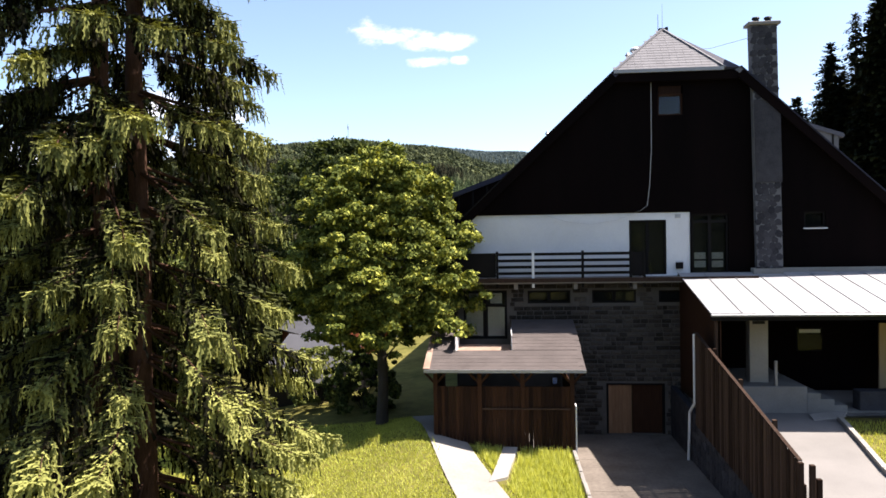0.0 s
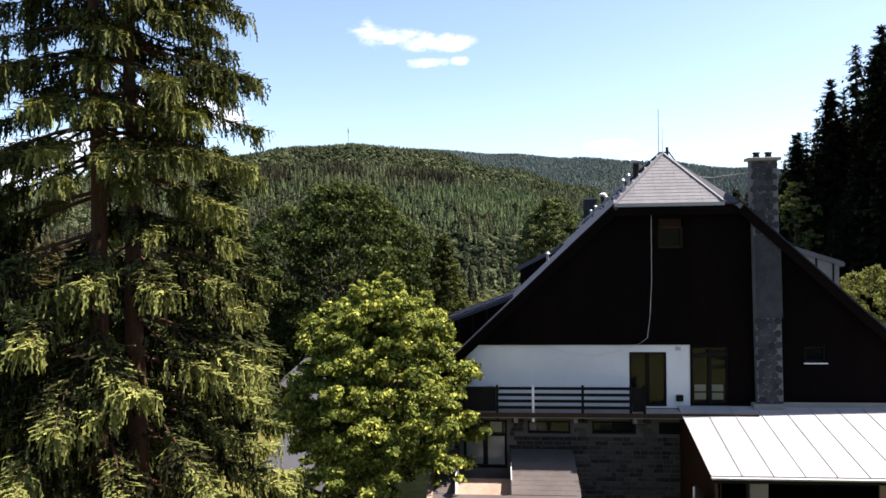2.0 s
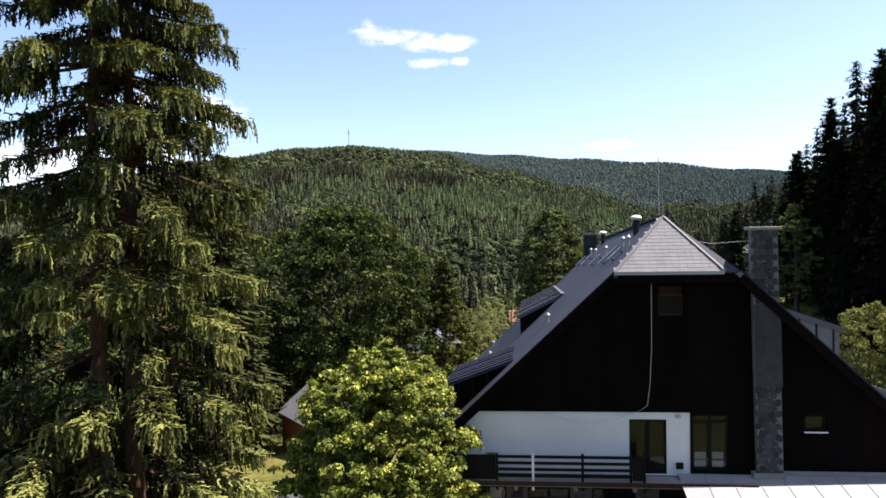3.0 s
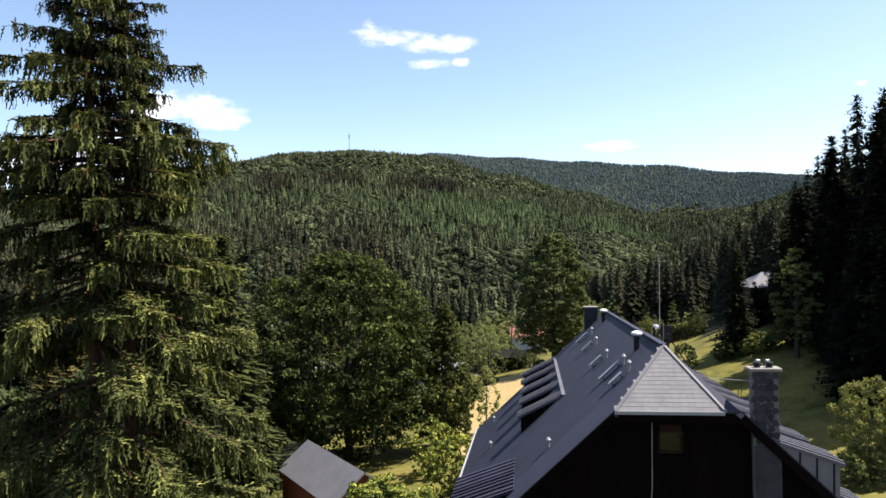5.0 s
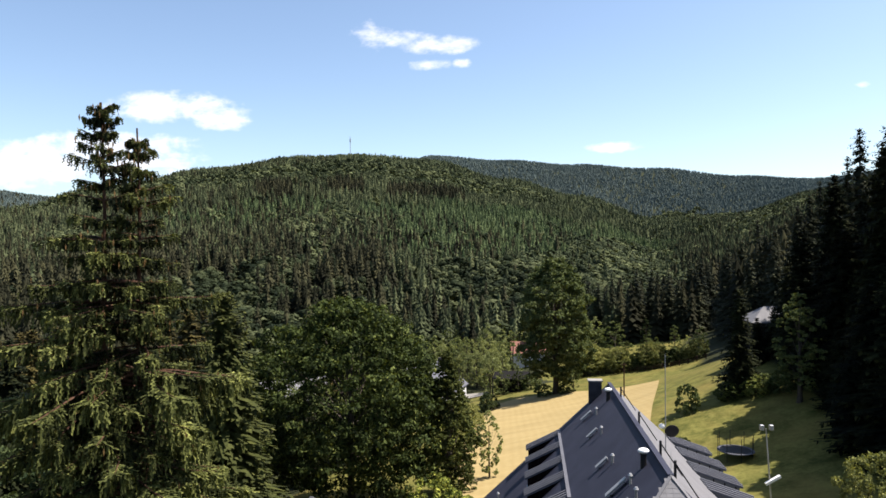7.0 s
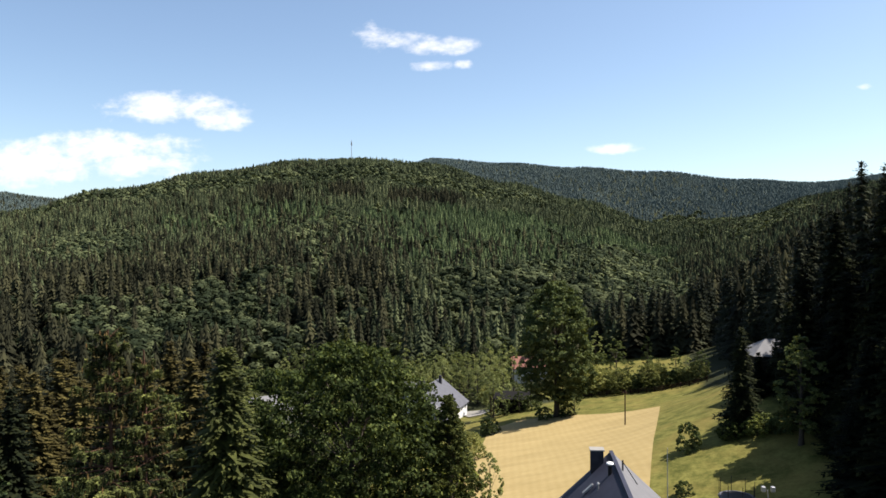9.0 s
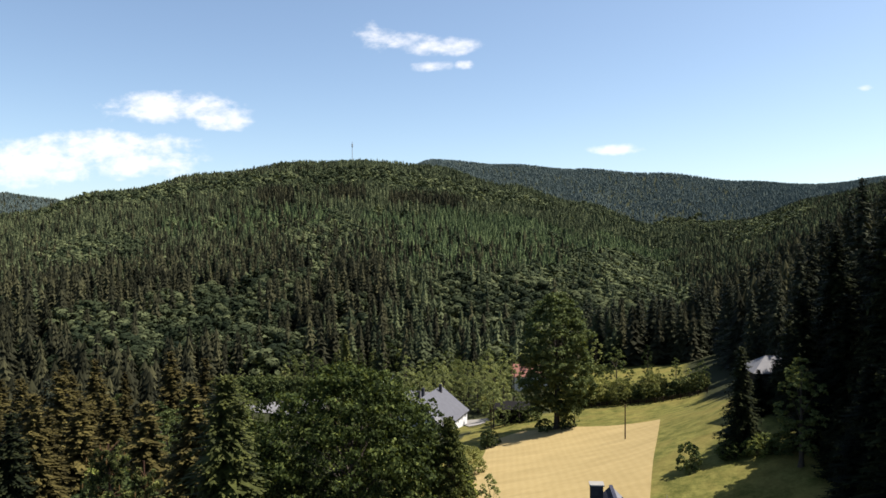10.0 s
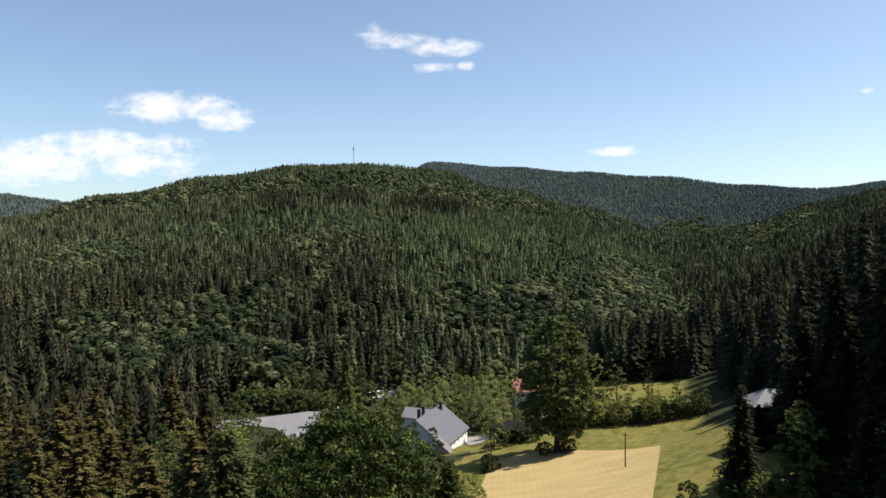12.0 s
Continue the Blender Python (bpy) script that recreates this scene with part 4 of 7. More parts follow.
leafs = [leafy_tree("broadleaf_tree", 31 + i, h, w, lo, m, n, s, k, lb, po, group="broadleaf trees of the valley") for i, (h, w, lo, m, n, s, k, lb, po) in enumerate([
    (14, 10, 1.5, "leaf_mid", 6500, 0.4, 26, "rounded green broadleaf tree", 0.0), (17, 9, 2.0, "leaf_mid", 6500, 0.4, 26, "tall green broadleaf tree", 0.25),
    (12, 7, 1.0, "leaf_pale", 6500, 0.34, 24, "pale grey-green willow tree", 0.1), (15, 11, 1.5, "leaf_dark", 6500, 0.4, 26, "dark green broadleaf tree", 0.1)])]
bushes = [leafy_tree("bush", 41 + i, h, w, 0.0, m, n, s, k, lb, 0.0, category="bush", group="bushes") for i, (h, w, m, n, s, k, lb) in enumerate([
    (4.5, 5.5, "leaf_bush", 12000, 0.16, 34, "pale green rounded bush in the grass"), (3.0, 4.0, "leaf_mid", 3000, 0.28, 18, "low green bush among the grass"), (5.5, 5.5, "leaf_maple", 5000, 0.28, 24, "yellow-green bushy young tree"), (3.2, 3.6, "leaf_dark", 9000, 0.16, 24, "dark green bush, behind the maple added for deep shade")])]
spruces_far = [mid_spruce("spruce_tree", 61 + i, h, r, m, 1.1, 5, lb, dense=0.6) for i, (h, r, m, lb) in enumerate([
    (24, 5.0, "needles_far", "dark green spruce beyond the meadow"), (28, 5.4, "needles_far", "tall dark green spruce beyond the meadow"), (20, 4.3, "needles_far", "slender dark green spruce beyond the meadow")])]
leafs_far = [leafy_tree("broadleaf_tree", 71 + i, h, w, lo, m, n, q, k, lb, po, group="broadleaf trees of the valley") for i, (h, w, lo, m, n, q, k, lb, po) in enumerate([
    (14, 10, 1.0, "leaf_mid", 4200, 0.42, 20, "rounded green broadleaf tree in the valley", 0.0), (17, 9, 1.5, "leaf_mid", 4200, 0.42, 20, "tall green broadleaf tree in the valley", 0.25),
    (12, 7, 0.6, "leaf_pale", 4200, 0.36, 18, "pale grey-green willow in the valley", 0.1), (15, 11, 1.0, "leaf_dark", 4200, 0.44, 20, "dark green broadleaf tree in the valley", 0.1)])]
larch = mid_spruce("larch_tree", 51, 25.5, 6.2, "needles_fresh", 0.5, 9, "broad light green larch behind the twin spruce", 0.35, 1.25)
place(larch, -25.5, 61, 1.0, 40, first=True)
place(larch, -56, 238, 1.05, 90, wide=0.7)
used = set()


def plant(lot, k, x, y, scale=1.0, wide=1.0, sink=0.15):
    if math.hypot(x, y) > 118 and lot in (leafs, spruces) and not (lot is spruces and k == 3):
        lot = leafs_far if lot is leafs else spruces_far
    ob = lot[k]
    place(ob, x, y, scale, (x * 37 + y * 91) % 360, sink, wide, first=ob not in used)
    used.add(ob)


# single trees that stand out: kind, number, x, y, scale, width
for lot, k, x, y, s, w in [
        # The two bushes behind the maple are added to stand for deep shade.
        (spruces, 0, -15, 27.5, 0.42, 1.3), (bushes, 3, -6.2, 29.8, 1.0, 1.0), (bushes, 3, -8.6, 31.5, 0.9, 1.1), (leafs, 3, -19, 33, 0.75, 1.0), (leafs, 3, -23, 39, 0.8, 1.0), (leafs, 0, -27, 47, 0.8, 1.0),
        (spruces, 1, 46.8, 104, 0.86, 1.2), (spruces, 2, 41.5, 103, 0.93, 1.1), (spruces, 2, 43.0, 105.5, 0.93, 0.85), (spruces, 2, 41.9, 108.4, 0.66, 1.35), (spruces, 1, 42.4, 82, 1.0, 0.95), (spruces, 0, 55, 106, 1.1, 1.1), (spruces, 1, 52, 92, 0.95, 1.1), (spruces, 1, 60, 97, 1.0, 1.1),
        (spruces, 0, 46, 82, 0.95, 1.1), (spruces, 1, 44, 74, 0.8, 1.1), (spruces, 0, 50, 70, 0.9, 1.2), (spruces, 1, 57, 80, 0.95, 1.2),
        (spruces, 1, 63, 110, 1.0, 1.1), (spruces, 0, 70, 100, 1.2, 1.2), (spruces, 1, 68, 88, 1.0, 1.2), (spruces, 0, 64, 72, 1.0, 1.2), (spruces, 0, 58, 120, 1.1, 1.1),
        (spruces, 2, 31.6, 98, 0.72, 1.15), (leafs, 1, 35.6, 88.4, 0.8, 1.05), (bushes, 1, 24.2, 96, 1.35, 0.7), (bushes, 1, 20.5, 84, 0.6, 1.0),
        (bushes, 0, 26.6, 52.6, 1.55, 0.72), (bushes, 0, 30.4, 51.6, 1.6, 0.8), (bushes, 0, 33.5, 56, 1.6, 0.85), (bushes, 1, 24.6, 50.5, 1.0, 0.9), (spruces, 2, 38.2, 110.2, 0.36, 1.5), (spruces, 2, 40.9, 110.6, 0.37, 1.5), (spruces, 0, 43.3, 111.4, 0.62, 1.2), (bushes, 3, 32.8, 95.0, 0.9, 1.2), (bushes, 3, 29.8, 96.6, 0.8, 1.3), (spruces, 0, 46, 113.5, 0.5, 1.3), (spruces, 2, 36.2, 76, 0.42, 1.5), (spruces, 2, 35.6, 71, 0.4, 1.6), (spruces, 2, 38.2, 93.5, 0.5, 1.4), (spruces, 2, 37.6, 83, 0.46, 1.5), (bushes, 1, 33.8, 95.5, 0.9, 1.2), (bushes, 1, 35.4, 93.0, 1.0, 1.1), (bushes, 2, -4.5, 59, 1.1, 1.0), (leafs, 2, -2.2, 84, 0.7, 0.7),
        (bushes, 2, -7, 68, 1.0, 1.0), (leafs, 3, -30, 84, 1.0, 1.0), (leafs, 0, -37, 74, 0.95, 1.1), (leafs, 3, -44, 86, 1.0, 1.1), (leafs, 3, -29, 71, 0.75, 1.0), (leafs, 0, -27, 96, 1.0, 1.1),
        (spruces, 3, -48, 107, 1.2, 0.95), (spruces, 3, -54, 75, 1.1, 1.0), (spruces, 3, -61, 84, 1.1, 1.0), (leafs, 3, -57, 92, 1.1, 1.1), (spruces, 3, -70, 95, 1.15, 1.0), (spruces, 0, -74, 106, 1.1, 1.0),
        (spruces, 3, -82, 120, 1.15, 1.0), (spruces, 3, -62, 108, 1.0, 1.0), (spruces, 0, -50, 66, 1.0, 1.0), (spruces, 3, -58, 66, 1.1, 1.0), (spruces, 2, -66, 74, 1.2, 1.0), (spruces, 3, -76, 84, 1.2, 1.0), (leafs, 0, -45, 98, 1.0, 1.0),
        (spruces, 0, -90, 110, 1.2, 1.0), (leafs, 3, -52, 120, 1.1, 1.0), (leafs, 0, -66, 124, 1.1, 1.0), (leafs, 3, -38, 112, 0.8, 1.0), (leafs, 0, -24, 108, 0.7, 1.0), (spruces, 3, -38, 150, 0.8, 0.8),
        (leafs, 1, -21.3, 125, 1.27, 0.9), (leafs, 0, -15.2, 118, 1.2, 0.85), (leafs, 1, -28.6, 135, 1.3, 0.9), (leafs, 3, -88, 226, 0.75, 1.0), (leafs, 0, -94, 230, 0.8, 1.0), (leafs, 1, -99, 226, 0.8, 1.0), (leafs, 3, -82, 218, 0.7, 1.1), (leafs, 1, -33, 165, 0.9, 0.8), (leafs, 2, -40, 170, 0.8, 0.9), (leafs, 2, -3.5, 176, 1.0, 1.0), (leafs, 2, -1, 192, 1.1, 0.8), (leafs, 1, 2, 205, 1.0, 0.9), (leafs, 2, -5, 205, 1.0, 0.8), (bushes, 1, -4, 150, 1.3, 1.0), (leafs, 2, 15.5, 163, 0.42, 1.2), (bushes, 1, 8.4, 159.5, 1.0, 1.2), (bushes, 1, 13.2, 158.6, 0.9, 1.2), (leafs, 0, -0.6, 176.5, 0.42, 1.15), (leafs, 3, 3.0, 177.5, 0.36, 1.2), (bushes, 1, 6.2, 178, 1.3, 1.1),
        (bushes, 0, -7, 125, 1.2, 1.0), (bushes, 1, -8, 116, 1.3, 1.0), (bushes, 0, -9, 105, 1.2, 1.0), (bushes, 2, -7.5, 97, 1.2, 1.0), (leafs, 2, 33, 262, 1.0, 0.9), (leafs, 2, 24, 230, 0.85, 0.8), (leafs, 0, 34, 221, 1.0, 0.95), (leafs, 1, 45, 228, 0.7, 0.7), (bushes, 0, -2.7, 209.6, 1.3, 1.1), (bushes, 0, -6, 224, 1.3, 1.1)]:
    plant(lot, k, x, y, s, w)
rng = np.random.default_rng(77)
for i in range(46):   # dense tall spruces beside the lodge, out of view, added to shade the slope
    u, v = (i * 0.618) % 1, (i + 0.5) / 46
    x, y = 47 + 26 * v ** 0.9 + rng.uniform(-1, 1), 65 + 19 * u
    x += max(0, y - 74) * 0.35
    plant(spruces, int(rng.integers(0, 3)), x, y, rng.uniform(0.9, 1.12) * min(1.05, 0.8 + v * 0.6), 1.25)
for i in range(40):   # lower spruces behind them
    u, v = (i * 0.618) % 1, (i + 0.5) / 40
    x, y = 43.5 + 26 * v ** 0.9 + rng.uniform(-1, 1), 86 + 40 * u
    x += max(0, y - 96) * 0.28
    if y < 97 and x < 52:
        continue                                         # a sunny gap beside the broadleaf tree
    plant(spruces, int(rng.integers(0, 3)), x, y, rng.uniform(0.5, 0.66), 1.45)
for i in range(24):   # shorter rows at the front of that wood, set forward to deepen its shade
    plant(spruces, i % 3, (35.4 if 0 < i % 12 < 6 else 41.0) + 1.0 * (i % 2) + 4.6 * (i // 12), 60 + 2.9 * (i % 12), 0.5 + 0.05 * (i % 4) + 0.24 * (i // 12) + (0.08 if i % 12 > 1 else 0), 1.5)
for i in range(70):   # woods below the lawn
    u, v = (i * 0.618) % 1, (i + 0.5) / 70
    a, r = radians(-44 + 22 * u), 62 + 125 * v ** 0.75
    k = rng.random()
    if u > 0.6 and 85 < r < 178:
        plant(leafs, int(rng.choice([0, 1, 3])), math.sin(a) * r, math.cos(a) * r, rng.uniform(0.8, 1.15), 1.15)
    elif k < 0.72:
        plant(spruces, 3 if k < 0.68 else int(rng.integers(0, 3)), math.sin(a) * r, math.cos(a) * r, rng.uniform(0.85, 1.25), rng.uniform(1.15, 1.45))
    else:
        plant(leafs, int(rng.choice([0, 1, 3])), math.sin(a) * r, math.cos(a) * r, rng.uniform(0.8, 1.2), 1.0)
for i in range(60):   # broadleaf trees between the lime tree and the road
    x, y = -66 + 46 * ((i * 0.618) % 1), 106 + 100 * (i + 0.5) / 60
    if (-0.40 < x / y < -0.27 and y > 168) or (-0.17 < x / y < -0.04 and y > 135):
        continue
    plant(leafs, int(rng.choice([0, 1, 2, 3])), x, y, rng.uniform(0.55, 0.95), 1.05)
for i in range(18):   # unseen trees round the lawn, behind and beside, added for the window reflections
    a, r = radians(95 + 170 * (i + rng.random()) / 18), rng.uniform(26, 48)
    plant(leafs if i % 3 else spruces, i % 3, math.sin(a) * r, math.cos(a) * r, rng.uniform(0.7, 1.1), 1.0)
for i in range(66):   # pale young trees round the white house and the barn
    x, y = -42 + 58 * ((i * 0.618) % 1), 218 + 42 * (i + 0.5) / 66
    if x < -14 and y < 226:
        y += 14
    if x > 1 and y < 249:
        continue
    plant(leafs, 2, x, y, rng.uniform(0.8, 1.25), 0.9)
for i in range(84):   # spruces between the meadow and the far slope
    a, r = radians(rng.uniform(16, 32)), rng.uniform(122, 262)
    x, y = math.sin(a) * r, math.cos(a) * r
    if x < (54 if y < 160 else 49 + (y - 160) * 0.2) or (abs(x - 43) < 8 and abs(y - 116) < 10):
        continue
    plant(spruces, int(rng.integers(0, 3)), x, y, rng.uniform(0.8, 1.1) * (0.7 if x < 60 else 1), rng.uniform(1.0, 1.25))
for i in range(30):   # dark spruces behind the second field
    u = (i + rng.random()) / 30
    plant(spruces, int(rng.integers(0, 3)), 26 + 46 * u + rng.uniform(-2, 2) + 3 * (i % 3), 292 - 44 * u + rng.uniform(-3, 3) + 9 * (i % 3), rng.uniform(0.8, 1.15), 1.3)
for i in range(34):   # hedge of young trees behind the field
    u = i / 33
    if i % 3 == 0:
        plant(leafs, (2, 0, 2, 1)[i % 4], 18 + 29 * u, 190 - 16 * u, rng.uniform(0.4, 0.68), 0.9)
    plant(bushes, 0 if i % 4 == 1 else 1, 18 + 29 * u + rng.uniform(-1, 1), 189 - 16 * u + rng.uniform(-2, 4), rng.uniform(0.9, 1.6) * (1.3 - 0.45 * u), 0.9)
for i in range(84):   # belt of broadleaf trees along the stream
    x = -118 + i * 1.5 + rng.uniform(-2, 2)
    plant(leafs, int(rng.choice([0, 2, 2, 3, 1])), x, 256 + 10 * (i % 3) + rng.uniform(-3, 6) + (18 if -72 < x < -36 else 0), rng.uniform(0.55, 0.9), 0.95)


for i in range(30):   # light green hedge of young trees behind the road
    u = (i + 0.5) / 30
    if i % 3 == 2:
        plant(leafs, 2, -101 + 50 * u, 252 + 12 * u * u, rng.uniform(0.5, 0.7), 1.0)
    plant(bushes, 1, -101 + 50 * u + rng.uniform(-1, 1), 249.5 + 12 * u * u + 2.5 * (i % 2) + rng.uniform(-1, 1), rng.uniform(1.6, 2.5), 0.95)


# ---- woods on the slopes ----
def spire_template(rng, tiers, arms, fat):
    """A small far spruce of height 1: stacked ragged skirts of drooping branches."""
    tris = []
    m = 2 * arms
    for k in range(tiers):
        low = 0.04 + 0.9 * (k + rng.uniform(-0.15, 0.15)) / tiers
        low = max(0.02, low)
        top = np.array([rng.uniform(-0.01, 0.01), rng.uniform(-0.01, 0.01), min(1.0, low + 1.35 / tiers)])
        if k == tiers - 1:
            top[2] = 1.0
        a = rng.uniform(0, 6.283) + np.arange(m) * 6.283 / m + rng.uniform(-0.2, 0.2, m)
        reach = (fat * (1.02 - low) ** 0.8 + 0.008) * np.where(np.arange(m) % 2, 0.55, 1.0) * rng.uniform(0.75, 1.2, m)
        ring = np.stack([np.cos(a) * reach, np.sin(a) * reach, low + np.where(np.arange(m) % 2, 0.045, 0.0) + rng.uniform(-0.02, 0.02, m)], 1)
        tris.append(np.stack([np.broadcast_to(top, (m, 3)), ring, np.roll(ring, -1, 0)], 1))
    v = np.concatenate(tris).reshape(-1, 3)
    return v, np.arange(len(v)).reshape(-1, 3)


def puff_template(rng, n, s):
    """A far broadleaf crown of height 1: leaf facets laid over a few rounded lobes."""
    m = 9
    h = (np.arange(m) + 0.5) / m
    turn = np.arange(m) * 2.39996 + rng.uniform(-0.4, 0.4, m)
    off = 0.26 * np.sqrt(np.clip(1 - (2 * h - 0.8) ** 2, 0.05, 1)) * rng.uniform(0.7, 1.2, m)
    c = np.stack([np.cos(turn) * off, np.sin(turn) * off, 0.2 + 0.62 * h], 1)
    size = rng.uniform(0.12, 0.19, m)
    k = rng.integers(0, m, n)
    d = rng.normal(0, 1, (n, 3))
    d /= np.linalg.norm(d, axis=1)[:, None]
    p = c[k] + d * size[k][:, None] * rng.uniform(0.85, 1.08, n)[:, None]
    out = d + rng.normal(0, 0.06, (n, 3))
    out /= np.linalg.norm(out, axis=1)[:, None]
    a = np.cross(out, rng.normal(0, 1, (n, 3)))
    a /= np.linalg.norm(a, axis=1)[:, None]
    b = np.cross(out, a)
    v = np.stack([p - a * s, p + (a * 0.5 + b * 0.9) * s, p + (a * 0.5 - b * 0.9) * s], 1).reshape(-1, 3)
    return v, np.arange(n * 3).reshape(-1, 3)


def wood(name, templates, x, y, height, wide, material, label, rng):
    z = sheet_z(x, y) - 0.4
    lots = []
    pick = rng.integers(0, len(templates), len(x))
    for k, (tv, tf) in enumerate(templates):
        s = pick == k
        n = int(s.sum())
        if not n:
            continue
        v = rot_z(np.broadcast_to(tv, (n, len(tv), 3)), rng.uniform(0, 6.283, n)[:, None])
        v = v * np.stack([height[s] * wide[s], height[s] * wide[s], height[s]], 1)[:, None, :] + np.stack([x[s], y[s], z[s]], 1)[:, None, :]
        f = tf[None] + (np.arange(n) * len(tv))[:, None, None]
        lots.append((v.reshape(-1, 3), f.reshape(-1, 3)))
    v, f = merge(lots)
    me = raw(name, v, f)
    tint = np.concatenate([np.repeat(rng.uniform(-0.6, 0.6, int((pick == k).sum())), len(tv)) for k, (tv, tf) in enumerate(templates)])
    me.attributes.new("tint", "FLOAT", "POINT").data.foreach_set("value", tint.astype(np.float32))
    ob = put(name, me, material)
    return tagged(ob, label, "forest", kind="stuff")


CLEAR = [MEADOW, [(14, 190), (47, 180), (60, 252), (30, 275), (10, 225)], [(-75, 170), (-20, 150), (0, 215), (0, 268), (-85, 275), (-110, 235)], [(-20, 45), (20, 45), (24, 100), (-14, 150), (-60, 60)]]


def scatter(rng, n, r0, r1, a0, a1):
    r = np.sqrt(rng.uniform(r0 * r0, r1 * r1, n))
    a = np.radians(rng.uniform(a0, a1, n))
    x, y = np.sin(a) * r, np.cos(a) * r
    keep = np.ones(n, bool)
    for poly in CLEAR:
        keep &= ~inside(x, y, poly)
    return x[keep], y[keep]


# stands of other trees on the slopes, as plan outlines
LEAFY = [[(-538, 721), (-466, 731), (-404, 802), (-329, 826), (-234, 860), (-135, 880), (-40, 960), (20, 1000), (60, 1040), (40, 900), (2, 847), (-86, 766), (-163, 785), (-206, 748), (-307, 740), (-350, 696), (-419, 657)],
         [(-179, 668), (-148, 618), (-127, 533), (-118, 482), (-118, 428), (-112, 387), (-125, 372), (-138, 402), (-140, 459), (-152, 524)],
         [(-188, 329), (-177, 371), (-130, 373), (-100, 344), (-68, 296), (-58, 266), (-100, 252), (-165, 262)],
         [(-306, 445), (-341, 528), (-315, 544), (-265, 480), (-247, 411)],
         [(-33, 410), (1, 431), (41, 498), (97, 653), (135, 675), (115, 466), (96, 335), (45, 312), (10, 312), (-22, 334)],
         [(361, 1681), (442, 1645), (369, 1171), (278, 1006)], [(253, 835), (400, 1180), (418, 1073), (430, 1016), (288, 725), (259, 803)]]
DARK = [[(-272, 738), (-230, 735), (-209, 676), (-248, 680)], [(-198, 761), (-153, 755), (-142, 697), (-179, 696)], [(-127, 748), (-45, 770), (-39, 710), (-118, 693)]]
FRESH = [[(-300, 560), (-290, 640), (-170, 690), (-150, 540)], [(120, 560), (76, 600), (80, 730), (150, 800), (190, 740)], [(-94, 446), (-133, 654), (-75, 668), (1, 744), (71, 725), (76, 591), (33, 495), (-17, 431), (-56, 432)]]


def within(x, y, polys):
    c = np.zeros(len(x), bool)
    for poly in polys:
        c |= inside(x, y, poly)
    return c


rng = np.random.default_rng(3)
con_near = [spire_template(rng, 11, 6, 0.215) for _ in range(6)]
con_mid = [spire_template(rng, 6, 4, 0.225) for _ in range(6)]
con_far = [spire_template(rng, 4, 3, 0.24) for _ in range(5)]
con_ridge = [spire_template(rng, 2, 3, 0.3) for _ in range(4)]
puff_near = [puff_template(rng, 560, 0.055) for _ in range(5)]
puff_mid = [puff_template(rng, 190, 0.095) for _ in range(4)]
puff_far = [puff_template(rng, 80, 0.14) for _ in range(4)]
# name, number, from and to (distance), bearings, templates, heights of conifers and of broadleaf trees, share of stray broadleaf trees
for name, n, r0, r1, a0, a1, con, puff, (lo, hi), (lo2, hi2), stray in [
        ("near_wood", 2900, 185, 420, -45, 36, con_near, puff_near, (14, 22), (11, 16.5), 0.06),
        ("slope_wood", 17000, 420, 800, -42, 34, con_mid, puff_mid, (9.5, 15), (8.5, 13), 0.025),
        ("upper_wood", 26000, 800, 1500, -41, 33, con_far, puff_far, (7.5, 12.5), (8, 12), 0.04),
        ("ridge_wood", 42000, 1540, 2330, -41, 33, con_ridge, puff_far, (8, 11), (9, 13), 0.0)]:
    x, y = scatter(rng, n, r0, r1, a0, a1)
    r, az = np.hypot(x, y), np.degrees(np.arctan2(x, y))
    ok = (r > 255) | (az > 17.5) | (az < -24)
    x, y, r, az = x[ok], y[ok], r[ok], az[ok]
    ragged = 14 * np.sin(x / 17 + y / 23) + 9 * np.sin(x / 7 - y / 9)
    leafy = (within(x + ragged, y + ragged, LEAFY) & (rng.random(len(x)) < np.where(r < 420, 0.96, 0.84))) | (rng.random(len(x)) < stray)
    # The east slope faces away: its shade is put in as darker needles.
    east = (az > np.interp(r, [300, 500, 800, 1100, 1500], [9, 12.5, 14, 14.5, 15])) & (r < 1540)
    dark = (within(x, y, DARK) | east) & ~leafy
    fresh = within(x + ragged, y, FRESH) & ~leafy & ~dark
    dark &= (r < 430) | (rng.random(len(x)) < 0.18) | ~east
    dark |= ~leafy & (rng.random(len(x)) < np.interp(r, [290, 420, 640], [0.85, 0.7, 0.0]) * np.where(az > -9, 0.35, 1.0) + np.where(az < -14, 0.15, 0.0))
    fresh &= ~dark
    plain = ~leafy & ~dark & ~fresh
    for pick, tag, skin, words in ((plain, "_conifers", "forest_ridge_hazed" if r0 > 1500 else "forest_con", "dense green spruce forest on the hillside"), (dark, "_dark_conifers", "forest_near", "dark spruces on the slope, the east side's shade in their colour"), (fresh, "_young_conifers", "forest_fresh", "fresh green spruce plantation on the hillside")):
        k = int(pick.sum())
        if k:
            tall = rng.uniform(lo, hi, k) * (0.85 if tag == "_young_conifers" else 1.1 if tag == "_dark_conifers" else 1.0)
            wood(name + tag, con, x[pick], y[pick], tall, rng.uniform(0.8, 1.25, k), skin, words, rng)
    k = int(leafy.sum())
    if k:
        wood(name + "_leaves", puff, x[leafy], y[leafy], rng.uniform(lo2, hi2, k), rng.uniform(1.0, 1.45, k), "forest_leaf_shaded" if r0 < 400 else "forest_leaf", "lighter green broadleaf trees among the spruces", rng)


# ---- the lodge ----
RIDGE_X, RIDGE_Z, PITCH = 6.6, 16.13, 0.935
GY = 27.3                           # front wall plane


def roof_z(x):
    return RIDGE_Z - PITCH * abs(x - RIDGE_X)


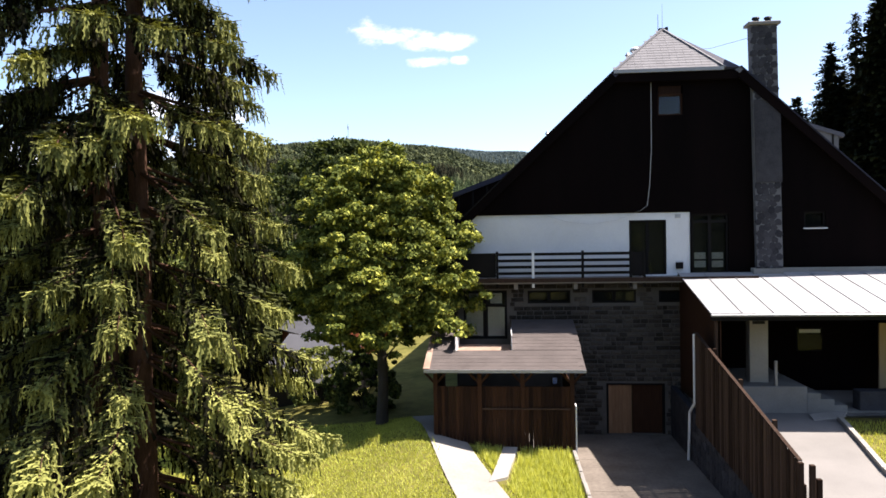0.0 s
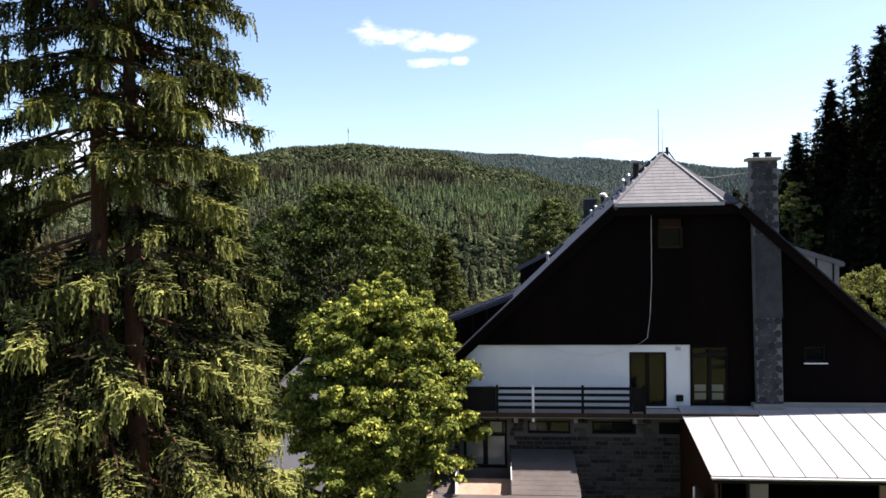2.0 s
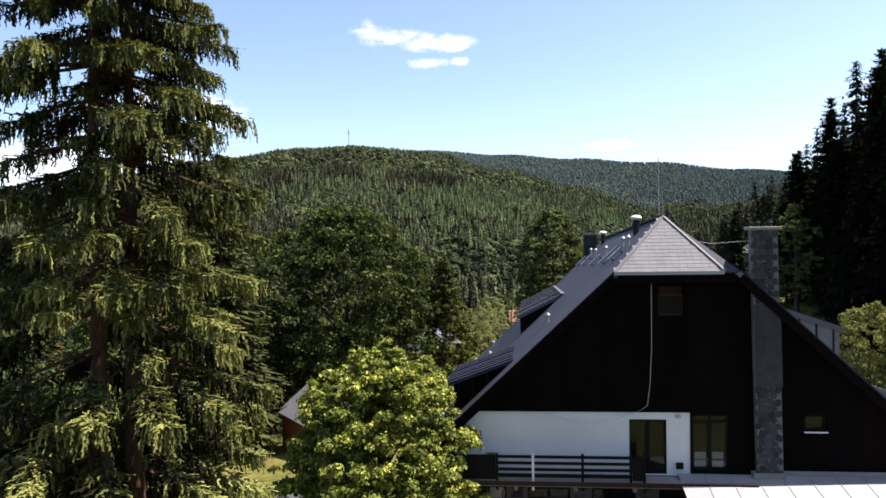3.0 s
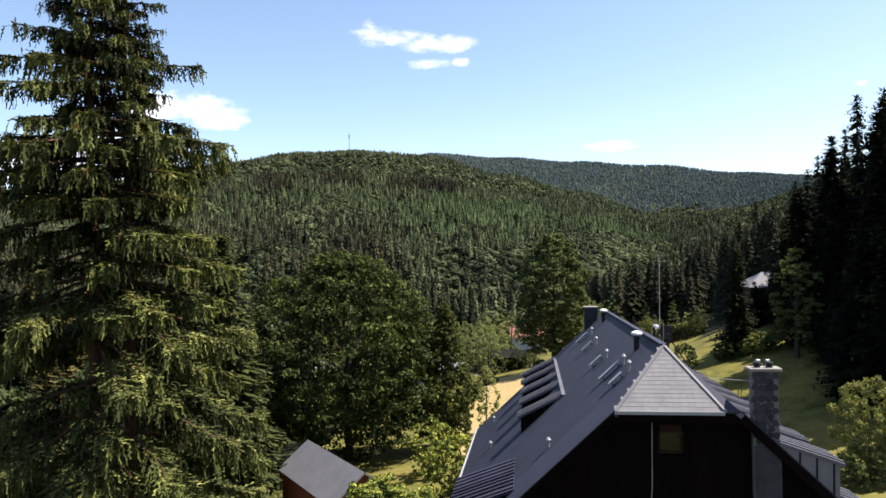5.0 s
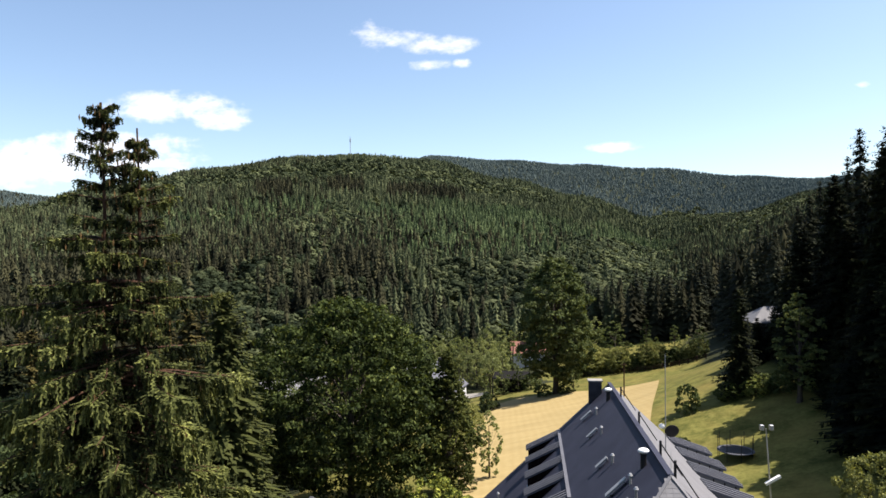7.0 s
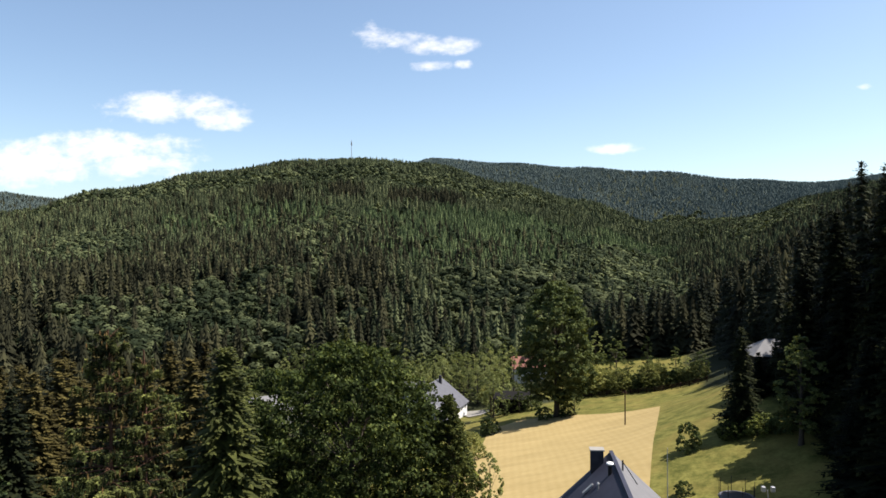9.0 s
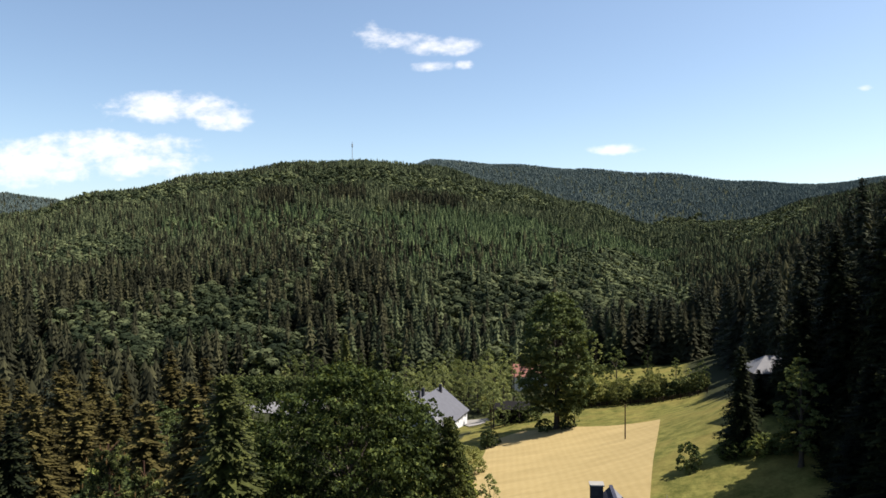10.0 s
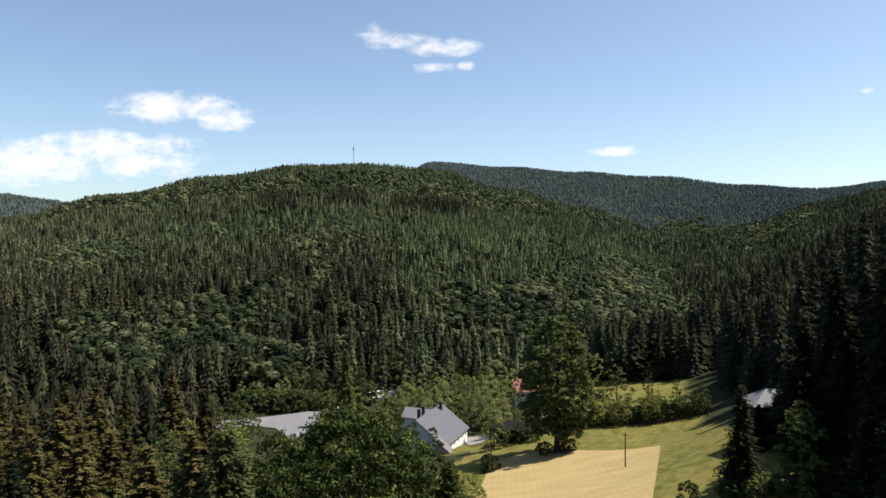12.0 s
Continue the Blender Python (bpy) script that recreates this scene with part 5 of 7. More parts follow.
lodge = thing("mountain_lodge", "large mountain lodge with tarred gable, stone base and half-hipped slate roof", "house")
UNDER = 0.3
GWIN, DOOR_A, DOOR_B, SIDE_WIN = (5.94, 6.88, 12.28, 13.4), (4.82, 6.22, 6.2, 8.3), (7.16, 8.52, 6.17, 8.5), (11.28, 12.07, 7.92, 8.51)
part("wall", prism([(-1.13, 8.58), (7.1, 8.58), (7.1, 6.16), (15.4, 6.16), (15.4, roof_z(15.4) - UNDER), (9.0, 13.55), (4.2, 13.55)], GY - 0.04, GY + 0.3, [GWIN, DOOR_B, SIDE_WIN]), "cladding", lodge, "black-brown tarred gable cladding")
part("wall", prism([(-1.9, 6.15), (7.1, 6.15), (7.1, 8.576), (-1.13, 8.576), (-1.9, 7.85)], GY, GY + 0.3, [DOOR_A]), "plaster", lodge, "white rendered terrace wall")
STONE_HOLES = [(-1.6, 0.1, 3.74, 5.64), (0.91, 2.56, 5.12, 5.62), (3.39, 5.06, 5.12, 5.62), (5.92, 6.76, 5.13, 5.59), (3.89, 6.11, 0.05, 2.0)]
stone_wall = part("wall", prism([(-1.9, -0.4), (7.18, -0.4), (7.18, 5.93), (-1.9, 5.93)], GY + 0.03, GY + 0.4, STONE_HOLES), "mortar", lodge, "grey coursed stone basement wall")
part("wall", boxed(-1.9, -1.6, GY + 0.41, 51.9, -1.5, 8.0), "plaster", lodge)
part("wall", boxed(15.1, 15.4, GY + 0.41, 51.9, -1.5, 7.5), "plaster", lodge)
part("wall", prism([(-1.6, -1.5), (15.1, -1.5), (15.1, roof_z(15.1) - UNDER), (6.6, 15.6), (-1.6, roof_z(-1.6) - UNDER)], 51.6, 51.9), "cladding", lodge)
part("wall", boxed(7.19, 15.4, GY, GY + 0.3, 1.5, 6.15), "cladding", lodge, "dark boarded wall behind the porch")
# Inner floors and wall coloured near black for the unlit rooms.
for z in (2.9, 6.05):
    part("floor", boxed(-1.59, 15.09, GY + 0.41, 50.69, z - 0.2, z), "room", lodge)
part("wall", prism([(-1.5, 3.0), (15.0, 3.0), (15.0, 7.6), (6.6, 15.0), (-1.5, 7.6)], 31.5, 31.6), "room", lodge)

ROOF_T = 0.2
FRONT, HIP_Y, BACK = 26.95, 29.28, 52.6
EAVE_L, EAVE_R = -2.95, 16.4
# Left slopes carry their shade as a darker slate, right slopes their sunlight.
part("roof", slab([(RIDGE_X, HIP_Y, RIDGE_Z), (-2.6, HIP_Y, roof_z(-2.6)), (-2.6, FRONT, roof_z(-2.6)), (4.28, FRONT, roof_z(4.28))], ROOF_T), "slate", lodge, "slate roof slope, its shade put into the dark blue-grey")
part("roof", slab([(RIDGE_X, HIP_Y, RIDGE_Z), (RIDGE_X, BACK, RIDGE_Z), (EAVE_L, BACK, roof_z(EAVE_L)), (EAVE_L, HIP_Y, roof_z(EAVE_L))], ROOF_T), "slate", lodge, "slate roof slope, its shade put into the dark blue-grey")
part("roof", slab([(RIDGE_X, HIP_Y, RIDGE_Z), (8.92, FRONT, roof_z(8.92)), (EAVE_R, FRONT, roof_z(EAVE_R)), (EAVE_R, HIP_Y, roof_z(EAVE_R))], ROOF_T), "slate_light", lodge, "slate roof slope, its sunlight put into the lighter grey")
part("roof", slab([(RIDGE_X, HIP_Y, RIDGE_Z), (EAVE_R, HIP_Y, roof_z(EAVE_R)), (EAVE_R, BACK, roof_z(EAVE_R)), (RIDGE_X, BACK, RIDGE_Z)], ROOF_T), "slate_light", lodge, "slate roof slope, its sunlight put into the lighter grey")
bm = bmesh.new()
beam(bm, (EAVE_L - 0.06, HIP_Y, roof_z(EAVE_L) - 0.02), (EAVE_L - 0.06, BACK, roof_z(EAVE_L) - 0.02), 0.13, 0.13, 8)
part("gutter", bm, "zinc", lodge, "pale metal eaves gutter")
bm = bmesh.new()
beam(bm, (2.86, 36.8, roof_z(2.86) + 0.05), (2.86, BACK - 0.4, roof_z(2.86) + 0.05), 0.22, 0.06)
part("flashing", bm, "slate_mid", lodge, "seam strip above the dormers")
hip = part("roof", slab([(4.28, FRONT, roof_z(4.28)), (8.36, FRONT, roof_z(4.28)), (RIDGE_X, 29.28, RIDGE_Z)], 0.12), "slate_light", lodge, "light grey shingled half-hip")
# Shaded facet at the hip's right end, painted in with the dark slate.
part("roof", slab([(8.37, FRONT, roof_z(4.28)), (8.92, FRONT, roof_z(8.92)), (RIDGE_X, 29.28, RIDGE_Z)], 0.1), "slate", lodge, "corner of the half-hip, its shade put in as dark slate")
part("eave_trim", boxed(4.25, 8.3, FRONT - 0.06, FRONT - 0.01, roof_z(4.28) - 0.1, roof_z(4.28) + 0.03), "zinc", lodge, "pale metal drip edge")
part("fascia", boxed(4.3, 8.9, FRONT + 0.02, FRONT + 0.3, roof_z(4.28) - 0.42, roof_z(4.28) - 0.13), "cladding", lodge)
for a, b in (((4.28, FRONT), (-2.6, FRONT)), ((8.92, FRONT), (16.4, FRONT))):
    bm = bmesh.new()
    beam(bm, (a[0], a[1] + 0.02, roof_z(a[0]) - 0.2), (b[0], b[1] + 0.02, roof_z(b[0]) - 0.2), 0.06, 0.36)
    part("barge_board", bm, "cladding", lodge)
    bm = bmesh.new()
    beam(bm, (a[0], a[1], roof_z(a[0]) + 0.03), (b[0], b[1], roof_z(b[0]) + 0.03), 0.07, 0.05)
    part("verge_trim", bm, "slate" if a[0] > 6 else "trim_dark", lodge)
bm = bmesh.new()
beam(bm, (RIDGE_X, HIP_Y, RIDGE_Z + 0.02), (RIDGE_X, BACK, RIDGE_Z + 0.02), 0.26, 0.08)
part("ridge_cap", bm, "slate", lodge)
for x in (4.28, 8.36):
    bm = bmesh.new()
    beam(bm, (x, FRONT, roof_z(4.28) + 0.02), (RIDGE_X, 29.28, RIDGE_Z + 0.02), 0.14, 0.05)
    part("hip_cap", bm, "slate_light", lodge)
bm = bmesh.new()
beam(bm, (RIDGE_X, 29.28, RIDGE_Z), (RIDGE_X, 29.28, RIDGE_Z + 1.05), 0.025, 0.012, 6)
part("lightning_rod", bm, "steel", lodge)


def dormer(side, y0, width, joint, tip, wall_x, material, ribs=3, cheek="cladding"):
    """A shed dormer: wedge of wall, thick ribbed roof plate. side: -1 left slope, 1 right slope."""
    zj = roof_z(joint) + 0.06
    zt = tip[1]
    at = lambda x: zj + (zt - zj) * (x - joint) / (tip[0] - joint)
    d = part("dormer", prism([(joint, zj - 0.14), (wall_x, roof_z(wall_x) - 0.1), (wall_x, at(wall_x) - 0.1)], y0 + 0.08, y0 + width - 0.08), cheek, lodge)
    corners = [(joint, y0, zj), (joint, y0 + width, zj), (tip[0], y0 + width, zt), (tip[0], y0, zt)]
    r = part("roof", slab(corners, 0.14), material, d, "ribbed sheet dormer roof")
    for k in range(ribs):
        y = y0 + width * (k + 0.5) / ribs
        bm = bmesh.new()
        beam(bm, (joint, y, zj + 0.03), (tip[0], y, zt + 0.03), width / ribs * 0.35, 0.07)
        part("batten", bm, material, d)
    n = 3
    for k in range(n):   # dark joints on the cheek that faces the lawn
        x = wall_x + (joint - wall_x) * (k + 0.35) / (n + 1.2)
        bm = boxed(x - 0.03, x + 0.03, y0 + 0.05, y0 + 0.078, roof_z(x) - 0.02, at(x) - 0.12)
        part("cover_strip", bm, "trim_dark", d)
    bm = boxed(min(wall_x, wall_x + side * 0.03), max(wall_x, wall_x + side * 0.03), y0 + width * 0.25, y0 + width * 0.75, roof_z(wall_x) + 0.25, at(wall_x) - 0.25)
    part("window", bm, "glass", d)
    return d


for y in (37.2, 40.75, 44.15, 47.75, 51.2):
    dormer(-1, y, 1.15, 2.8, (0.43, 11.46), 0.62, "slate_mid", 3)
for y, w in ((28.4, 1.9), (30.7, 2.2)):
    dormer(-1, y, w, 0.42, (-2.3, 9.42), -2.0, "slate", 4)
for y in (28.6, 32.1, 35.7, 39.3, 42.9, 46.5, 50.1):
    dormer(1, y, 1.95, 10.5, (13.4, 11.57), 13.2, "slate_mid", 4, "grey_panel")
for y in (28.7, 32.2):
    dormer(1, y, 2.1, 13.75, (15.9, 8.75), 15.7, "slate_mid", 4, "grey_panel")


def window(x0, x1, z0, z1, bars=1, cross=None, y=GY, material="trim_dark", name="window", depth=0.1, label=""):
    """A window set into the wall: frame bars, panes and a backing sheet whose near-black stands for the unlit room."""
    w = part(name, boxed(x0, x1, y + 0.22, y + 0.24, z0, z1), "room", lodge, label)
    t = 0.07
    for a, b, c, d in ((x0, x0 + t, z0, z1), (x1 - t, x1, z0, z1), (x0 + t, x1 - t, z0, z0 + t), (x0 + t, x1 - t, z1 - t, z1)):
        part("frame", boxed(a, b, y + 0.04, y + 0.04 + depth, c, d), material, w)
    n = bars + 1
    for k in range(bars):
        x = x0 + (x1 - x0) * (k + 1) / n
        part("mullion", boxed(x - t * 0.8, x + t * 0.8, y + 0.038, y + 0.038 + depth, z0 + t, z1 - t), material, w)
    if cross:
        part("transom", boxed(x0 + t, x1 - t, y + 0.036, y + 0.036 + depth, cross - t * 0.7, cross + t * 0.7), material, w)
    for k in range(n):
        a, b = x0 + (x1 - x0) * k / n + t, x0 + (x1 - x0) * (k + 1) / n - t
        p = part("pane", boxed(a, b, y + 0.09, y + 0.1, z0 + t, z1 - t), "glass", w)
        p.rotation_euler = (0, 0, 0)
    return w


w = window(*DOOR_A, 1, None, name="terrace_door", label="dark double glass terrace door")
w = window(*DOOR_B, 1, 8.2, name="terrace_door", label="dark double glass door with lace curtains")
for x in (7.3, 7.95):
    for k in range(2):
        part("curtain", boxed(x, x + 0.42, GY + 0.16, GY + 0.18, 6.45 + 0.32 * k, 6.7 + 0.32 * k), "curtain", w, "white lace curtain")
window(*GWIN[:3], 13.1, 0, None, label="attic window with a red-brown frame", material="wood_dark")
part("blind", boxed(5.99, 6.83, GY + 0.02, GY + 0.03, 13.1, 13.4), "wood_dark", lodge, "red-brown roller blind box")
window(*SIDE_WIN, 0, label="small square gable window")
part("sill", boxed(11.25, 12.1, GY - 0.12, GY + 0.0, 7.86, 7.9), "plaster", lodge)
w = window(*STONE_HOLES[0], 1, 5.05, label="large dark-framed casement window with pale curtains")
cx0, cx1, cz0, cz1 = STONE_HOLES[0]
for k in range(2):
    a = cx0 + 0.1 + k * (cx1 - cx0) / 2
    part("curtain", boxed(a, a + (cx1 - cx0) / 2 - 0.2, GY + 0.16, GY + 0.175, cz0 + 0.1, 4.98), "curtain", w, "pale net curtain")
    part("curtain", boxed(a + 0.1, a + (cx1 - cx0) / 2 - 0.3, GY + 0.165, GY + 0.18, 5.12, cz1 - 0.12), "curtain", w, "pale net curtain")
for h in STONE_HOLES[1:3]:
    window(*h, 1, label="low strip window")
window(*STONE_HOLES[3], 0, label="low strip window")
x0, x1, z0, z1 = STONE_HOLES[4]
dr = part("cellar_door", boxed(x0 + 0.08, 4.86, GY + 0.1, GY + 0.15, z0, z1 - 0.06), "plank_tan", lodge, "tan board cellar door")
for k in range(5):
    x = x0 + 0.08 + k * 0.14
    part("board", boxed(x + 0.01, x + 0.13, GY + 0.08, GY + 0.1, z0, z1 - 0.08), "plank_tan", dr)
part("cellar_door", boxed(4.9, x1 - 0.08, GY + 0.16, GY + 0.2, z0, z1 - 0.06), "wood_dark", lodge, "dark red-brown cellar door leaf")
for a, b in ((x0, x0 + 0.08), (x1 - 0.08, x1)):
    part("door_frame", boxed(a, b, GY + 0.02, GY + 0.2, z0, z1), "trim_dark", lodge)
part("door_lintel", boxed(x0, x1, GY + 0.02, GY + 0.2, z1 - 0.06, z1), "trim_dark", lodge)
part("meter_box", boxed(6.56, 6.82, GY - 0.1, GY - 0.002, 6.42, 6.66, 0.01), "trim_dark", lodge)
part("vent_grille", boxed(6.55, 6.75, GY - 0.03, GY - 0.002, 8.36, 8.5), "steel", lodge)

# balcony
balcony = part("balcony", boxed(-2.1, 9.3, 26.38, GY - 0.05, 5.95, 6.14, 0.015), "concrete", lodge, "concrete balcony slab")
part("edge_strip", boxed(-2.1, 9.3, 26.34, 26.376, 6.0, 6.16), "wood_grey", balcony)
for x, m in ((-1.9, "trim_dark"), (-0.25, "trim_dark"), (1.1, "paint_white"), (2.95, "trim_dark"), (4.72, "trim_dark"), (5.22, "trim_dark")):
    part("post", boxed(x - 0.045, x + 0.045, 26.44, 26.53, 5.8, 7.18), m, balcony)
for k, z in enumerate((6.34, 6.58, 6.82, 7.06)):
    for a, b in ((-0.2, 1.05), (1.15, 4.67)):
        part("rail", boxed(a, b, 26.45, 26.49, z - 0.055, z + 0.055), "trim_dark", balcony)
part("screen", boxed(-2.1, -0.3, 26.45, 26.5, 6.2, 7.12), "trim_dark", balcony)
part("screen", boxed(4.78, 5.2, 26.46, 26.5, 6.2, 7.1), "trim_dark", balcony)
for x in (-1.5, 0.45, 2.7, 4.9):
    part("bracket", boxed(x - 0.07, x + 0.07, 26.6, GY - 0.06, 5.72, 5.945), "concrete", balcony)

# cable down the gable
pts = [(5.69, 13.55), (5.68, 11.0), (5.6, 9.6), (5.5, 8.85), (5.25, 8.66), (4.4, 8.34), (3.4, 8.16), (2.5, 8.27), (1.7, 8.52), (0.4, 8.6), (-0.9, 8.55)]
v, f = tapered([(a, GY - 0.07, b) for a, b in pts], [0.014] * len(pts), 6)
put("cable", raw("cable", v, f), "cable", lodge, "grey cable hanging down the gable")

# chimney on the gable
chim = part("chimney", prism([(9.49, 6.1), (10.42, 6.1), (10.26, 15.5), (9.32, 15.5)], 27.02, 27.4), "chimney_mortar", lodge, "rubble-stone chimney stack")
part("cap", boxed(9.2, 10.38, 26.92, 27.5, 15.5, 15.62, 0.02), "concrete", chim)
for x in (9.56, 10.0):
    bm = bmesh.new()
    bmesh.ops.create_cone(bm, cap_ends=True, segments=12, radius1=0.13, radius2=0.1, depth=0.16, matrix=Matrix.Translation((x, 27.2, 15.69)))
    bmesh.ops.create_cone(bm, cap_ends=True, segments=12, radius1=0.15, radius2=0.13, depth=0.05, matrix=Matrix.Translation((x, 27.2, 15.8)))
    part("chimney_pot", bm, "black_metal", chim)
part("base_flashing", boxed(9.3, 10.4, 26.9, 27.0, 6.1, 6.4), "concrete", chim)
back = part("chimney", boxed(5.06, 5.96, 51.55, 52.4, 13, 16.38), "chimney_stone", lodge, "square rendered chimney")
part("cap", boxed(4.98, 6.04, 51.47, 52.48, 16.38, 16.47), "concrete", back)

# vents on the roof: x, y, height, kind (0 steel pipe, 1 white mushroom cowl, 2 dark pipe with a stay)
for x, y, h, cap in ((1.9, 29.75, 0.4, 0), (5.3, 30.0, 0.5, 0), (5.32, 31.9, 0.5, 0), (5.02, 36.3, 0.5, 0), (5.05, 42.5, 0.5, 0), (5.2, 47.5, 0.5, 0), (-1.25, 41.0, 0.35, 0), (-1.5, 49.0, 0.35, 0),
                     (6.0, 32.55, 0.95, 1), (6.08, 48.3, 0.95, 1), (6.95, 30.2, 0.85, 2), (6.95, 33.6, 0.85, 2), (6.95, 40.3, 0.85, 2), (7.0, 48.9, 0.85, 2)):
    z = roof_z(x)
    bm = bmesh.new()
    h *= 0.72
    r = 0.14 if cap == 1 else 0.06
    bmesh.ops.create_cone(bm, cap_ends=True, segments=10, radius1=r, radius2=r, depth=h + 0.2, matrix=Matrix.Translation((x, y, z + h / 2)))
    v = part("vent_pipe", bm, "black_metal" if cap else "steel", lodge)
    bm = bmesh.new()
    if cap == 1:
        bmesh.ops.create_uvsphere(bm, u_segments=14, v_segments=8, radius=0.26, matrix=Matrix.Translation((x, y, z + h + 0.05)) @ Matrix.Diagonal((1, 1, 0.5, 1)))
        part("cowl", bm, "paint_white", v)
    elif cap == 2:
        beam(bm, (x, y, z + h), (x + 0.95, y - 0.25, roof_z(x + 0.95) + 0.03), 0.05)
        part("stay", bm, "black_metal", v)
    else:
        bmesh.ops.create_cone(bm, cap_ends=True, segments=10, radius1=0.12, radius2=0.06, depth=0.1, matrix=Matrix.Translation((x, y, z + h + 0.1)))
        part("cowl", bm, "steel", v)
for x, y, size in ((4.86, 30.1, 0.36), (4.86, 32.5, 0.62), (4.66, 37.2, 0.4), (4.7, 43.7, 0.42), (4.72, 48.7, 0.46)):
    n = Vector((-PITCH, 0, 1)).normalized()
    c = Vector((x, y, roof_z(x))) + n * 0.22
    d = Vector((1, 0, PITCH)).normalized()
    e = Vector((0, 1, 0))
    part("roof_hatch", slab([c - d * size - e * 0.16, c + d * size - e * 0.16, c + d * size + e * 0.16, c - d * size + e * 0.16], 0.1), "steel", lodge, "pale metal snow-guard plate")
    for q in (-0.7 * size, 0.7 * size):
        bm = bmesh.new()
        beam(bm, c + d * q - n * 0.25, c + d * q - n * 0.06, 0.05)
        part("bracket", bm, "black_metal", lodge)

# the ridge turns a little and falls slightly towards the back
for o in lodge.children_recursive:
    if o.type == "MESH":
        for v in o.data.vertices:
            back_by = max(0.0, v.co.y - HIP_Y)
            v.co.x += 0.04 * back_by
            v.co.z -= 0.04 * back_by
# aerial and dish
ax, ay = 8.45, 38.5
aerial = thing("aerial_mast", "thin steel aerial mast with a satellite dish on the roof", "aerial")
bm = bmesh.new()
beam(bm, (ax, ay, roof_z(ax) - 0.6), (ax, ay, 19.6), 0.06, 0.035, 8)
part("mast", bm, "steel", aerial)
bm = bmesh.new()
bmesh.ops.create_uvsphere(bm, u_segments=16, v_segments=8, radius=0.38, matrix=Matrix.Translation((ax + 0.32, ay - 0.05, 15.5)) @ Matrix.Rotation(0.3, 4, "X") @ Matrix.Diagonal((1, 0.18, 1, 1)))
part("dish", bm, "black_metal", aerial, "dark satellite dish")
bm = bmesh.new()
bmesh.ops.create_uvsphere(bm, u_segments=10, v_segments=6, radius=0.17, matrix=Matrix.Translation((ax - 0.2, ay, 15.75)) @ Matrix.Diagonal((1, 0.5, 0.8, 1)))
part("receiver", bm, "paint_white", aerial)
bm = bmesh.new()
beam(bm, (ax - 0.2, ay, 15.65), (ax + 0.32, ay, 15.45), 0.04)
part("arm", bm, "steel", aerial)
wire = thing("power_cable", "thin cable from the roof to the chimney", "cable")
bm = bmesh.new()
beam(bm, (7.2, 29.0, 15.2), (8.2, 28.2, 15.0), 0.02, 0.02, 6)
beam(bm, (8.2, 28.2, 15.0), (9.36, 27.2, 15.1), 0.02, 0.02, 6)
part("strand", bm, "cable", wire)

# ---- garden shelter against the stone wall ----
shelter = thing("garden_shelter", "brown timber garden shelter with a shingled lean-to roof", "shelter")
SLOPE = (4.22 - 3.36) / (26.2 - 22.85)
sz = lambda y: 3.36 + SLOPE * (y - 22.85)
for a, b, c, d in ((-2.7, 2.62, 22.85, 24.4), (-2.72, -1.74, 24.41, 27.28), (0.25, 2.64, 24.41, 27.28)):
    part("roof", slab([(a, c, sz(c)), (b, c, sz(c)), (b, d, sz(d)), (a, d, sz(d))], 0.09), "shingle", shelter, "brown-grey shingled lean-to roof")
part("edge_flashing", slab([(-2.72, 22.84, sz(22.84) + 0.05), (-2.5, 22.84, sz(22.84) + 0.05), (-2.56, 25.6, sz(25.6) + 0.05), (-2.74, 25.6, sz(25.6) + 0.05)], 0.02), "rust_zinc", shelter, "rusted edge flashing")
part("gutter_strip", boxed(-2.7, 2.62, 22.8, 22.845, 3.27, 3.37), "steel", shelter)
part("light_well", slab([(-1.73, 24.42, 3.62), (0.24, 24.42, 3.62), (0.24, 26.3, 3.68), (-1.73, 26.3, 3.68)], 0.04), "rust_zinc", shelter, "rust-stained metal tray below the window")
for x in (-1.76, 0.225):
    part("cheek", prism([(x, 3.5), (x + 0.025, 3.5), (x + 0.025, sz(26.2) + 0.06), (x, sz(26.2) + 0.06)], 24.42, 26.4), "paint_white", shelter)
for x in (-2.36, -0.87, 0.56, 2.2):
    p = part("post", boxed(x - 0.07, x + 0.07, 23.26, 23.4, 0.45, sz(23.3) - 0.1), "wood_dark", shelter)
    for s in (-1, 1):
        bm = bmesh.new()
        beam(bm, (x, 23.33, 2.8), (x + s * 0.38, 23.33, 3.2), 0.07)
        part("brace", bm, "wood_dark", p)
part("beam", boxed(-2.5, 2.4, 23.25, 23.41, sz(23.3) - 0.25, sz(23.3) - 0.11), "wood_dark", shelter)
part("rail", boxed(-0.8, 2.13, 23.24, 23.27, 1.95, 2.01), "wood_grey", shelter)
for i, (a, b) in enumerate(((-2.29, -0.94), (-0.8, 0.49), (0.63, 2.13))):
    n = 11
    for k in range(n):
        w = (b - a) / n
        part("board", boxed(a + k * w + 0.004, a + (k + 1) * w - 0.004, 23.3 + 0.003 * (k % 2), 23.325 + 0.002 * (k % 2), 0.5, 2.72), "wood_dark", shelter)
for k in range(18):
    part("board", boxed(2.2, 2.225 + 0.006 * (k % 2), 23.45 + k * 0.21, 23.65 + k * 0.21, 0.1, 2.7), "wood_dark", shelter)
part("wall", boxed(-2.4, -2.36, 23.45, 27.28, 0.4, 3.3), "wood_dark", shelter)
part("floor", boxed(-2.3, 2.19, 23.42, 27.27, 0.4, 0.6), "concrete", shelter)
part("board_end", boxed(2.3, 2.34, 23.2, 23.6, 0.45, 2.1), "paint_white", shelter, "white board at the shelter's corner")
